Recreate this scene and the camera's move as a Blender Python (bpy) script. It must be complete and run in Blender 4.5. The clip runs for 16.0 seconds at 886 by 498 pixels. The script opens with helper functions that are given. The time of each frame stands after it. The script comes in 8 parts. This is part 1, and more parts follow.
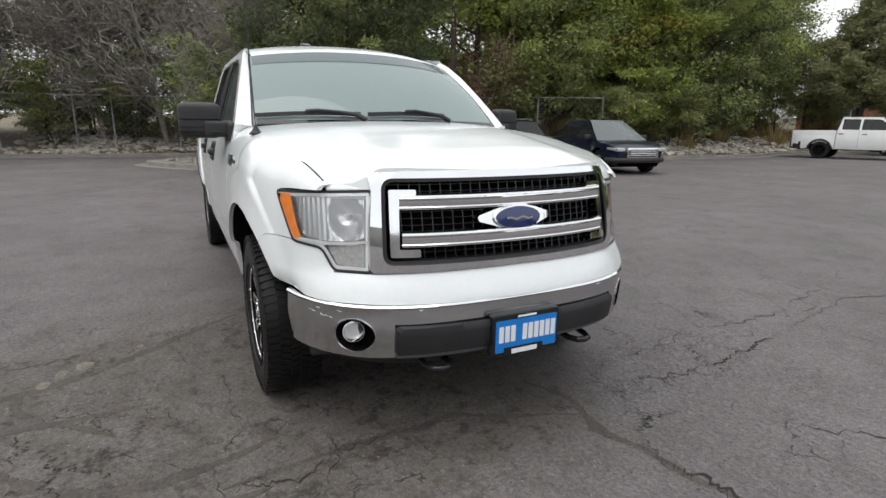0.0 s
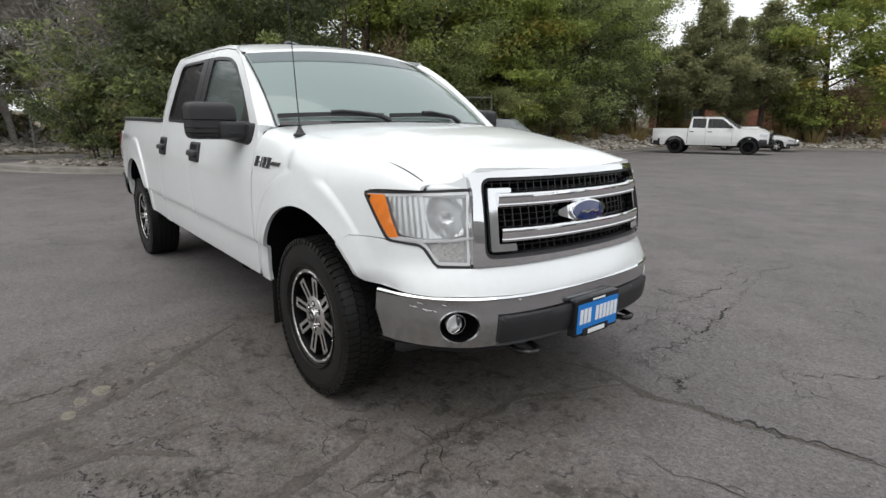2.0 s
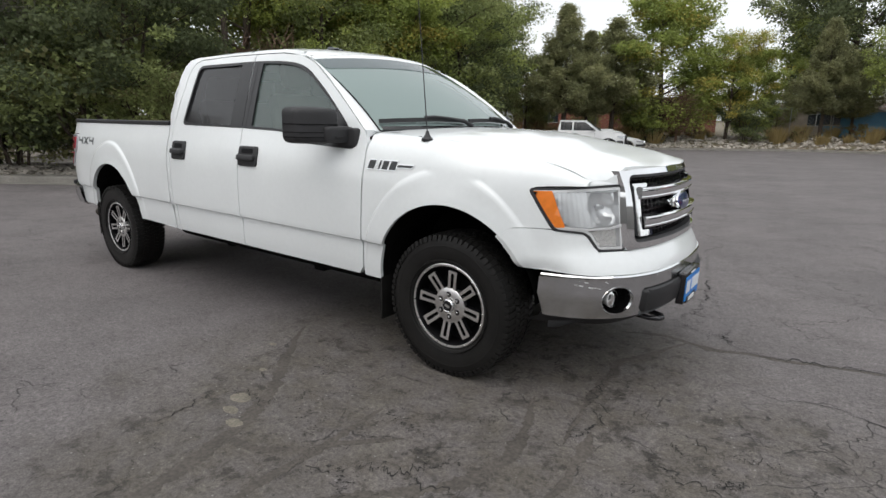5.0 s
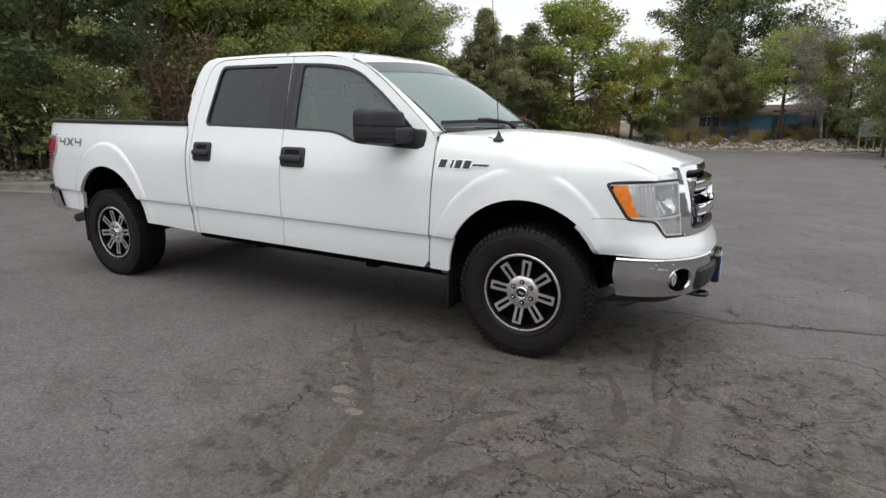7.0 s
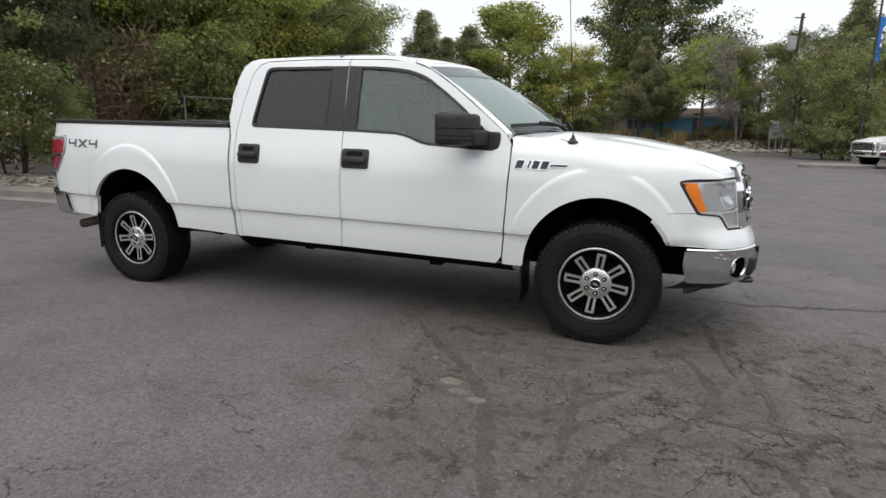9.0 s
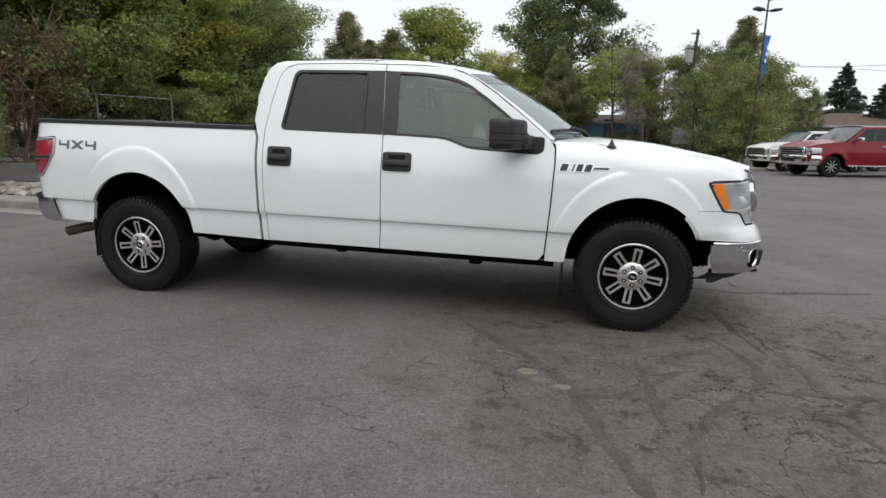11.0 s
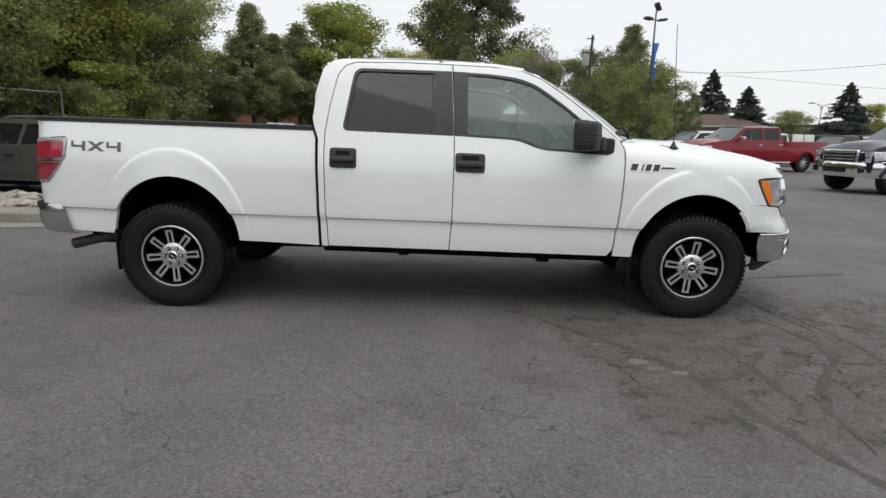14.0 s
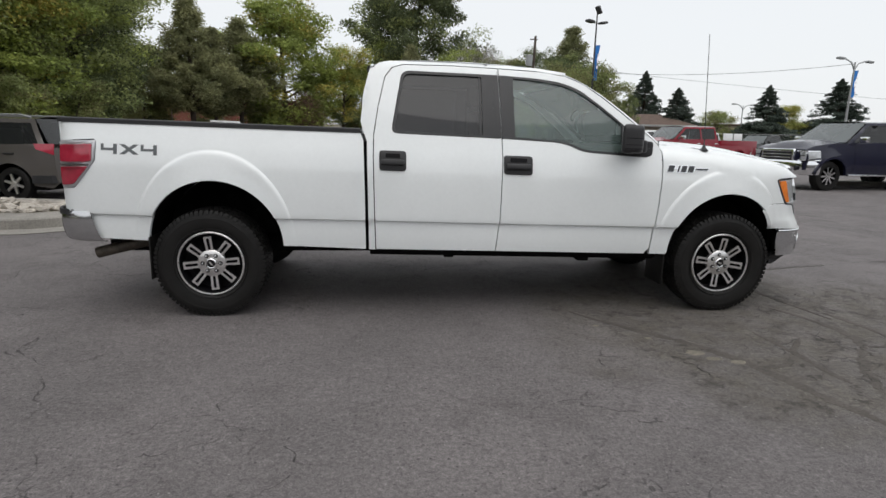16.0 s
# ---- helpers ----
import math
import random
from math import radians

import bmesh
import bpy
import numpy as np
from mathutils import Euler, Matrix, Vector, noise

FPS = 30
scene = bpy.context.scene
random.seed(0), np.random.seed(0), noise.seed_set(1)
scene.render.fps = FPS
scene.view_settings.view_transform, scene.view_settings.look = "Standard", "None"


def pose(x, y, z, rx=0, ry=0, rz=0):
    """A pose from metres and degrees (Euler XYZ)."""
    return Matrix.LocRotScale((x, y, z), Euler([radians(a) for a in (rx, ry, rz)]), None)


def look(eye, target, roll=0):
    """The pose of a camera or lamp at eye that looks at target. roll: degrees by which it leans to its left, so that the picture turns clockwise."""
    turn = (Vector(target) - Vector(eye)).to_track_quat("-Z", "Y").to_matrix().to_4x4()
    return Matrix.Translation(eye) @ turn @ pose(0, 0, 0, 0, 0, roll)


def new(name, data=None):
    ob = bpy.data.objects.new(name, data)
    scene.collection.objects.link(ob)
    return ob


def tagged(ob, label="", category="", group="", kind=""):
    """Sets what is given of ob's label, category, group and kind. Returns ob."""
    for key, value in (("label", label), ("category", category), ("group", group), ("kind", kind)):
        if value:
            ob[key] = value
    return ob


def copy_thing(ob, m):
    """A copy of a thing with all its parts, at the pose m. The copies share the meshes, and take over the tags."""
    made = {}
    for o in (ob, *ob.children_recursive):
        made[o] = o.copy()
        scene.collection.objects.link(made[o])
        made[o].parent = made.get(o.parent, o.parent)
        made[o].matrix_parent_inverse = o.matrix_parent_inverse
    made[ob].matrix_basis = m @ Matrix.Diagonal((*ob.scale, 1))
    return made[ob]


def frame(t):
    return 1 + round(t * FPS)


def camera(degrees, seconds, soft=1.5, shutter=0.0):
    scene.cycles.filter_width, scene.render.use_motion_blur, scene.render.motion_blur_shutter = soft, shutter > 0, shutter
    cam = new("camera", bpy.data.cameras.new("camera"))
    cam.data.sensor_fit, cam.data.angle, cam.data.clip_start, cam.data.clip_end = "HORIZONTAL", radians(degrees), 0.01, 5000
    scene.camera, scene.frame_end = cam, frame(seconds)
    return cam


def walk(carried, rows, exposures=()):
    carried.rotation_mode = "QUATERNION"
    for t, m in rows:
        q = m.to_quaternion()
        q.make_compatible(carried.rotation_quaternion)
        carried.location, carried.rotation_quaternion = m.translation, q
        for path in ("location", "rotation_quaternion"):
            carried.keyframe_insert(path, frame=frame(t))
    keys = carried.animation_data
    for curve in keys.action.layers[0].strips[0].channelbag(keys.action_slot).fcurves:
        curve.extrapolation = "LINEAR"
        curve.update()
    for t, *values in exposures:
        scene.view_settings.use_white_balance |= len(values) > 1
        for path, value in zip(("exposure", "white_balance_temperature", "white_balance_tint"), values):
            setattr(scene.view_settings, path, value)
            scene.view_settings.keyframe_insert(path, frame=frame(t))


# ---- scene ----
cam = camera(78.4, 16.0)
PATH = [
    (0, (2.797, -1.258, 1.326), (1.046, -0.393, 0.893), 0.3),
    (0.5, (2.743, -1.462, 1.33), (1.046, -0.497, 0.899), 0.2),
    (1, (2.634, -1.664, 1.326), (0.991, -0.61, 0.892), 0.2),
    (1.5, (2.527, -1.864, 1.337), (0.946, -0.72, 0.9), 0.3),
    (2, (2.446, -2.066, 1.339), (0.93, -0.837, 0.901), 0.3),
    (2.5, (2.368, -2.273, 1.341), (0.914, -0.968, 0.911), 0.2),
    (3, (2.245, -2.469, 1.342), (0.854, -1.097, 0.914), 0.2),
    (3.5, (2.092, -2.666, 1.335), (0.76, -1.237, 0.906), 0.2),
    (4, (1.957, -2.854, 1.344), (0.685, -1.372, 0.913), 0.4),
    (4.5, (1.83, -3.057, 1.34), (0.608, -1.532, 0.91), 0.4),
    (5, (1.685, -3.242, 1.349), (0.518, -1.676, 0.92), 0.4),
    (7.5, (0.826, -4.062, 1.345), (-0.013, -2.296, 0.923), 0.5),
    (8, (0.612, -4.178, 1.348), (-0.167, -2.384, 0.928), 0.6),
    (8.5, (0.424, -4.307, 1.349), (-0.296, -2.489, 0.929), 0.7),
    (9, (0.247, -4.451, 1.347), (-0.43, -2.616, 0.928), 0.6),
    (11.5, (-0.818, -4.896, 1.339), (-1.136, -2.964, 0.934), 1.2),
    (12, (-1.042, -4.928, 1.334), (-1.312, -2.989, 0.925), 1.2),
    (12.5, (-1.244, -4.94, 1.334), (-1.451, -2.993, 0.926), 1.2),
    (13, (-1.446, -4.971, 1.333), (-1.574, -3.017, 0.926), 1.2),
    (13.5, (-1.653, -5.002, 1.34), (-1.721, -3.045, 0.934), 1.2),
    (14, (-1.87, -4.992, 1.341), (-1.886, -3.034, 0.937), 1.2),
    (14.5, (-2.087, -4.967, 1.335), (-2.057, -3.009, 0.928), 1.3),
    (15, (-2.29, -4.959, 1.34), (-2.196, -3.003, 0.931), 1.4),
    (15.5, (-2.48, -4.984, 1.344), (-2.33, -3.031, 0.936), 1.3),
    (16, (-2.689, -4.989, 1.36), (-2.485, -3.041, 0.953), 1.3),
]
walk(cam, [(t, look(eye, target, roll)) for t, eye, target, roll in PATH], exposures=[(0, 0.34), (2, 0.32), (5, 0.26), (9, 0.22), (11.5, 0.16), (16, 0.05)])

# ---- world and light: a bright overcast day ----
world = bpy.data.worlds.new("overcast_sky")
scene.world = world
world.use_nodes = True
wn, wl = world.node_tree.nodes, world.node_tree.links
wn.clear()
w_out, w_bg = wn.new("ShaderNodeOutputWorld"), wn.new("ShaderNodeBackground")
w_sky, w_mix = wn.new("ShaderNodeTexSky"), wn.new("ShaderNodeMix")
w_sky.sky_type, w_sky.sun_disc = "NISHITA", False
w_sky.sun_elevation, w_sky.sun_rotation = radians(52), radians(200)
w_sky.dust_density = 4.0
w_scale = wn.new("ShaderNodeVectorMath")
w_scale.operation = "SCALE"
w_scale.inputs["Scale"].default_value = 0.12
w_mix.data_type = "RGBA"
w_mix.inputs["Factor"].default_value = 0.86
w_mix.inputs["B"].default_value = (0.965, 0.985, 1.0, 1)
wl.new(w_sky.outputs["Color"], w_scale.inputs[0])
wl.new(w_scale.outputs["Vector"], w_mix.inputs["A"])
wl.new(w_mix.outputs["Result"], w_bg.inputs["Color"])
w_bg.inputs["Strength"].default_value = 0.97
wl.new(w_bg.outputs["Background"], w_out.inputs["Surface"])

sun_data = bpy.data.lights.new("sun", "SUN")
sun_data.energy, sun_data.angle, sun_data.color = 1.22, radians(70), (1.0, 0.975, 0.95)
sun = new("sun", sun_data)
sun.matrix_world = look((3, -7, 20), (-1, 0, 0))
scene.view_settings.exposure = 0.0

# ---- materials ----
MATS = {}


def material(name, color, rough=0.5, metal=0.0, vary=0.0, scale=8.0, fine=0.0, fine_scale=80.0, bump=0.0, coat=0.0, spec=0.5, tint=None, rough_vary=0.0, island=0.0, sheen=0.0, obj_random=0.0):
    """A procedural surface: base colour, two scales of variation and fine relief. tint: a second colour for the large variation."""
    m = bpy.data.materials.new(name)
    m.use_nodes = True
    n, l = m.node_tree.nodes, m.node_tree.links
    b = n["Principled BSDF"]
    b.inputs["Base Color"].default_value = (*color, 1)
    b.inputs["Roughness"].default_value = rough
    b.inputs["Metallic"].default_value = metal
    b.inputs["Coat Weight"].default_value = coat
    b.inputs["Coat Roughness"].default_value = 0.05
    b.inputs["Specular IOR Level"].default_value = spec
    coords = n.new("ShaderNodeTexCoord")
    socket = None
    if vary or tint:
        big = n.new("ShaderNodeTexNoise")
        big.inputs["Scale"].default_value, big.inputs["Detail"].default_value = scale, 5
        l.new(coords.outputs["Object"], big.inputs["Vector"])
        mix = n.new("ShaderNodeMix")
        mix.data_type = "RGBA"
        second = tint or tuple(c * (1 - vary) for c in color)
        mix.inputs["A"].default_value, mix.inputs["B"].default_value = (*color, 1), (*second, 1)
        ramp = n.new("ShaderNodeMapRange")
        ramp.inputs["From Min"].default_value, ramp.inputs["From Max"].default_value = 0.35, 0.68
        l.new(big.outputs["Fac"], ramp.inputs["Value"])
        l.new(ramp.outputs["Result"], mix.inputs["Factor"])
        socket = mix.outputs["Result"]
        if rough_vary:
            rr = n.new("ShaderNodeMapRange")
            rr.inputs["To Min"].default_value, rr.inputs["To Max"].default_value = rough - rough_vary, rough + rough_vary
            l.new(big.outputs["Fac"], rr.inputs["Value"])
            l.new(rr.outputs["Result"], b.inputs["Roughness"])
    if fine or bump:
        small = n.new("ShaderNodeTexNoise")
        small.inputs["Scale"].default_value, small.inputs["Detail"].default_value = fine_scale, 3
        l.new(coords.outputs["Object"], small.inputs["Vector"])
        if fine:
            mul = n.new("ShaderNodeMix")
            mul.data_type, mul.blend_type = "RGBA", "MULTIPLY"
            mul.inputs["Factor"].default_value = 1.0
            fr = n.new("ShaderNodeMapRange")
            fr.inputs["From Min"].default_value, fr.inputs["From Max"].default_value = 0.3, 0.7
            fr.inputs["To Min"].default_value, fr.inputs["To Max"].default_value = 1 - fine, 1 + fine
            l.new(small.outputs["Fac"], fr.inputs["Value"])
            if socket:
                l.new(socket, mul.inputs["A"])
            else:
                mul.inputs["A"].default_value = (*color, 1)
            l.new(fr.outputs["Result"], mul.inputs["B"])
            socket = mul.outputs["Result"]
        if bump:
            bp = n.new("ShaderNodeBump")
            bp.inputs["Strength"].default_value, bp.inputs["Distance"].default_value = bump, 0.01
            l.new(small.outputs["Fac"], bp.inputs["Height"])
            l.new(bp.outputs["Normal"], b.inputs["Normal"])
    for amount, node, out in ((island, "ShaderNodeNewGeometry", "Random Per Island"), (obj_random, "ShaderNodeObjectInfo", "Random")):
        if amount:
            src = n.new(node)
            hsv = n.new("ShaderNodeHueSaturation")
            vr = n.new("ShaderNodeMapRange")
            vr.inputs["To Min"].default_value, vr.inputs["To Max"].default_value = 1 - amount, 1 + amount
            l.new(src.outputs[out], vr.inputs["Value"])
            l.new(vr.outputs["Result"], hsv.inputs["Value"])
            if socket:
                l.new(socket, hsv.inputs["Color"])
            else:
                hsv.inputs["Color"].default_value = (*color, 1)
            socket = hsv.outputs["Color"]
    if socket:
        l.new(socket, b.inputs["Base Color"])
    MATS[name] = m
    return m


def glass(name, tint, film=0.06, film_color=(0.7, 0.75, 0.72), rough=0.02, ior=1.5):
    """A thin pane: see-through with a tint, a dusty film that also paints in sky reflection, and a Fresnel sheen."""
    m = bpy.data.materials.new(name)
    m.use_nodes = True
    n, l = m.node_tree.nodes, m.node_tree.links
    n.clear()
    out, clear, dust_sheen, gloss = n.new("ShaderNodeOutputMaterial"), n.new("ShaderNodeBsdfTransparent"), n.new("ShaderNodeBsdfDiffuse"), n.new("ShaderNodeBsdfGlossy")
    a, b, fr = n.new("ShaderNodeMixShader"), n.new("ShaderNodeMixShader"), n.new("ShaderNodeFresnel")
    clear.inputs["Color"].default_value = (*tint, 1)
    dust_sheen.inputs["Color"].default_value = (*film_color, 1)
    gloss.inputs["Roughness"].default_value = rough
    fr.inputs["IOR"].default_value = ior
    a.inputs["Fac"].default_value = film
    l.new(clear.outputs[0], a.inputs[1]), l.new(dust_sheen.outputs[0], a.inputs[2])
    l.new(fr.outputs[0], b.inputs["Fac"]), l.new(a.outputs[0], b.inputs[1]), l.new(gloss.outputs[0], b.inputs[2])
    l.new(b.outputs[0], out.inputs["Surface"])
    MATS[name] = m
    return m


WHITE = material("white_car_paint", (0.808, 0.838, 0.844), 0.24, vary=0.05, scale=1.6, fine=0.012, fine_scale=40, coat=0.6)
BLACK_PLASTIC = material("black_plastic", (0.022, 0.022, 0.024), 0.55, vary=0.3, scale=6, bump=0.08, fine_scale=400)
GLOSS_BLACK = material("gloss_black", (0.014, 0.014, 0.016), 0.16, vary=0.2, scale=3)
PILLAR_BLACK = material("pillar_black", (0.018, 0.018, 0.02), 0.3, vary=0.2, scale=4)
UNDERBODY = material("underbody", (0.010, 0.010, 0.010), 0.95, vary=0.5, scale=9, fine=0.3, spec=0.02)
CHROME = material("chrome", (0.90, 0.91, 0.92), 0.05, metal=1.0, vary=0.06, scale=5)
BUMPER_CHROME = material("bumper_chrome", (0.66, 0.67, 0.68), 0.16, metal=1.0, vary=0.12, scale=4, rough_vary=0.05)
DULL_STEEL = material("dull_steel", (0.32, 0.31, 0.30), 0.45, metal=0.9, vary=0.3, scale=14)
MACHINED = material("machined_alloy", (0.86, 0.85, 0.84), 0.34, metal=1.0, vary=0.12, scale=20, fine=0.08, fine_scale=200)
RIM_BLACK = material("rim_black", (0.006, 0.006, 0.007), 0.5, vary=0.3, scale=10, spec=0.12)
RUBBER = material("tyre_rubber", (0.014, 0.0135, 0.013), 0.42, vary=0.3, scale=12, fine=0.2, fine_scale=120, bump=0.05, spec=0.26)
AMBER = material("amber_lens", (0.85, 0.23, 0.03), 0.18, vary=0.15, scale=30, coat=0.6)
RED_LENS = material("red_lens", (0.40, 0.022, 0.050), 0.14, vary=0.2, scale=30, coat=0.7)
CLEAR_RIB = material("ribbed_clear_lens", (0.90, 0.87, 0.84), 0.2, vary=0.2, scale=60, coat=0.5)
REFLECTOR = material("lamp_reflector", (0.97, 0.975, 0.98), 0.16, metal=0.55, vary=0.06, scale=20)
HOUSING = material("lamp_housing", (0.86, 0.87, 0.88), 0.25, metal=0.45, vary=0.12, scale=16)
LAMP_RIM = material("tail_lamp_rim", (0.52, 0.52, 0.54), 0.28, metal=0.5, vary=0.12, scale=16)
RUSTY_STEEL = material("rusty_exhaust", (0.105, 0.088, 0.070), 0.6, metal=0.4, vary=0.4, scale=18, fine=0.2)
GAP_GREY = material("gap_shade_grey", (0.13, 0.135, 0.14), 0.7, vary=0.3, scale=6)
SEAT = material("seat_cloth", (0.30, 0.27, 0.23), 0.9, vary=0.2, scale=12, fine=0.1)
DASH = material("dash_grey", (0.16, 0.16, 0.155), 0.7, vary=0.15, scale=7)
BLUE = material("plate_blue", (0.008, 0.21, 0.66), 0.4, vary=0.05, scale=10)
PLATE_WHITE = material("plate_white", (0.85, 0.86, 0.87), 0.45)
EMBLEM_BLUE = material("emblem_blue", (0.010, 0.024, 0.11), 0.15, coat=0.8)
BADGE_GREY = material("badge_grey", (0.10, 0.11, 0.115), 0.45)
BADGE_DARK = material("badge_dark", (0.03, 0.032, 0.035), 0.3)
# Film colours also stand in for the bright sky mirrored in the panes.
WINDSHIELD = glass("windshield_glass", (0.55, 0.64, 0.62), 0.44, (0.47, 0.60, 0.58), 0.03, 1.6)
SIDE_GLASS = glass("side_glass", (0.66, 0.76, 0.72), 0.18, (0.36, 0.49, 0.46), 0.02, 1.72)
SHADE_GLASS = glass("sunshade_glass", (0.46, 0.50, 0.52), 0.36, (0.29, 0.345, 0.365), 0.03, 1.5)
DARK_GLASS = glass("privacy_glass", (0.16, 0.16, 0.17), 0.11, (0.22, 0.225, 0.24), 0.02, 1.56)
CAR_WINDSHIELD = glass("far_car_windshield", (0.30, 0.33, 0.34), 0.26, (0.42, 0.47, 0.48), 0.03, 1.6)
CAR_GLASS = glass("far_car_glass", (0.14, 0.15, 0.16), 0.05, (0.3, 0.32, 0.33), 0.03, 1.5)
LAMP_GLASS = glass("headlamp_lens", (0.985, 0.99, 0.99), 0.09, (0.88, 0.90, 0.92), 0.03, 1.55)
BARK = material("bark", (0.085, 0.065, 0.05), 0.95, vary=0.45, scale=14, fine=0.3, bump=0.4, fine_scale=50)
TWIG = material("dry_twig", (0.33, 0.30, 0.27), 0.95, vary=0.35, scale=10)
RED_TWIG = material("reddish_twig", (0.20, 0.12, 0.085), 0.95, vary=0.35, scale=10)


def leaves(name, color, tint, island=0.35, obj=0.12):
    """Leaf surface that lets part of the light through."""
    m = material(name, color, 0.62, vary=0.2, tint=tint, scale=0.55, island=island, obj_random=obj, spec=0.25)
    n, l = m.node_tree.nodes, m.node_tree.links
    b, out = n["Principled BSDF"], n["Material Output"]
    thin, mix = n.new("ShaderNodeBsdfTranslucent"), n.new("ShaderNodeMixShader")
    mix.inputs["Fac"].default_value = 0.42
    l.new(b.inputs["Base Color"].links[0].from_socket, thin.inputs["Color"])
    l.new(b.outputs[0], mix.inputs[1]), l.new(thin.outputs[0], mix.inputs[2]), l.new(mix.outputs[0], out.inputs["Surface"])
    return m


LEAF_GREEN = leaves("leaf_green", (0.310, 0.344, 0.130), (0.208, 0.255, 0.107))
LEAF_BRIGHT = leaves("leaf_bright", (0.357, 0.406, 0.106), (0.223, 0.278, 0.083))
LEAF_DARK = leaves("leaf_dark", (0.146, 0.173, 0.081), (0.098, 0.124, 0.064))
LEAF_YELLOW = leaves("leaf_yellow", (0.490, 0.408, 0.097), (0.238, 0.257, 0.077))
LEAF_OLIVE = leaves("leaf_olive", (0.254, 0.246, 0.110), (0.165, 0.168, 0.076))
LEAF_RED = leaves("leaf_red", (0.200, 0.072, 0.054), (0.129, 0.090, 0.054))
STRAW = leaves("dry_straw", (0.42, 0.33, 0.16), (0.28, 0.22, 0.10), island=0.25)
NEEDLE = leaves("pine_needles", (0.270, 0.270, 0.136), (0.178, 0.190, 0.099))
SPRUCE = leaves("spruce_needles", (0.098, 0.122, 0.098), (0.060, 0.080, 0.066))

# ---- mesh tools ----
from mathutils import geometry as geo


def smooth(a, b, x):
    t = min(max((x - a) / (b - a), 0.0), 1.0)
    return t * t * (3 - 2 * t)


def curve1(*pts):
    """A smooth function through knots (monotone cubic)."""
    xs, ys = [p[0] for p in pts], [p[1] for p in pts]
    d = [(ys[i + 1] - ys[i]) / (xs[i + 1] - xs[i]) for i in range(len(xs) - 1)]
    m = [d[0]] + [0 if d[i - 1] * d[i] <= 0 else 2 * d[i - 1] * d[i] / (d[i - 1] + d[i]) for i in range(1, len(d))] + [d[-1]]

    def f(x):
        if x <= xs[0]:
            return ys[0]
        if x >= xs[-1]:
            return ys[-1]
        i = max(k for k in range(len(xs) - 1) if xs[k] <= x)
        h = xs[i + 1] - xs[i]
        t = (x - xs[i]) / h
        return (ys[i] * (1 + 2 * t) * (1 - t) ** 2 + h * m[i] * t * (1 - t) ** 2 + ys[i + 1] * t * t * (3 - 2 * t) + h * m[i + 1] * t * t * (t - 1))

    return f


def mesh_of(name, verts, faces, mat, flat=False, crease=radians(38)):
    me = bpy.data.meshes.new(name)
    me.from_pydata([tuple(v) for v in verts], [], faces)
    me.materials.append(mat)
    me.update()
    if not flat:
        me.polygons.foreach_set("use_smooth", [True] * len(me.polygons))
        me.set_sharp_from_angle(angle=crease)
    return me


RAKE = 0.016


def part(name, vf, mat, parent, label="", rake=False, flat=False, crease=radians(38)):
    """Links (verts, faces) as one mesh under a thing or a part. rake: a body part of the truck, which leans to its nose."""
    v, f = vf
    if rake:
        v = [(x, y, z - RAKE * (x + 2.0)) for x, y, z in v]
    ob = new(name, mesh_of(name, v, f, mat, flat, crease))
    if parent is not None:
        ob.parent = parent
    if label:
        ob["label"] = label
    return ob


def thing(name, m, label, category, group="", kind=""):
    ob = new(name)
    ob.matrix_basis = m
    return tagged(ob, label, category, group, kind)


def join(*sets):
    v, f = [], []
    for vs, fs in sets:
        k = len(v)
        v += [tuple(p) for p in vs]
        f += [tuple(i + k for i in face) for face in fs]
    return v, f


def moved(vf, m):
    return [tuple(m @ Vector(p)) for p in vf[0]], vf[1]


def mirrored(vf):
    return [(x, -y, z) for x, y, z in vf[0]], [tuple(reversed(f)) for f in vf[1]]


def box(x0, x1, y0, y1, z0, z1, b=0.0):
    """A box with chamfered edges."""
    if b <= 0:
        v = [(x, y, z) for x in (x0, x1) for y in (y0, y1) for z in (z0, z1)]
        return v, [(0, 1, 3, 2), (4, 6, 7, 5), (0, 4, 5, 1), (2, 3, 7, 6), (0, 2, 6, 4), (1, 5, 7, 3)]
    bm = bmesh.new()
    bmesh.ops.create_cube(bm, size=1)
    for q in bm.verts:
        q.co = Vector(((x0 + x1) / 2 + q.co.x * (x1 - x0), (y0 + y1) / 2 + q.co.y * (y1 - y0), (z0 + z1) / 2 + q.co.z * (z1 - z0)))
    bmesh.ops.bevel(bm, geom=bm.edges[:], offset=b, segments=2, affect="EDGES", profile=0.5)
    return from_bm(bm)


def from_bm(bm):
    bm.verts.index_update()
    out = [tuple(q.co) for q in bm.verts], [tuple(q.index for q in f.verts) for f in bm.faces]
    bm.free()
    return out


def tube(points, radii, n=8, caps=True):
    """A tube along points."""
    if not hasattr(radii, "__len__"):
        radii = [radii] * len(points)
    radii = [float(q) for q in radii]
    pts = [Vector(p) for p in points]
    v, f = [], []
    side = None
    for i, p in enumerate(pts):
        way = (pts[min(i + 1, len(pts) - 1)] - pts[max(i - 1, 0)]).normalized()
        if side is None:
            side = way.orthogonal().normalized()
        side = (side - way * side.dot(way)).normalized()
        up = way.cross(side)
        for k in range(n):
            a = 2 * math.pi * k / n
            v.append(tuple(p + radii[i] * (math.cos(a) * side + math.sin(a) * up)))
    for i in range(len(pts) - 1):
        for k in range(n):
            a, b = i * n + k, i * n + (k + 1) % n
            f.append((a, b, b + n, a + n))
    if caps:
        f.append(tuple(reversed(range(n))))
        f.append(tuple(range((len(pts) - 1) * n, len(pts) * n)))
    return v, f


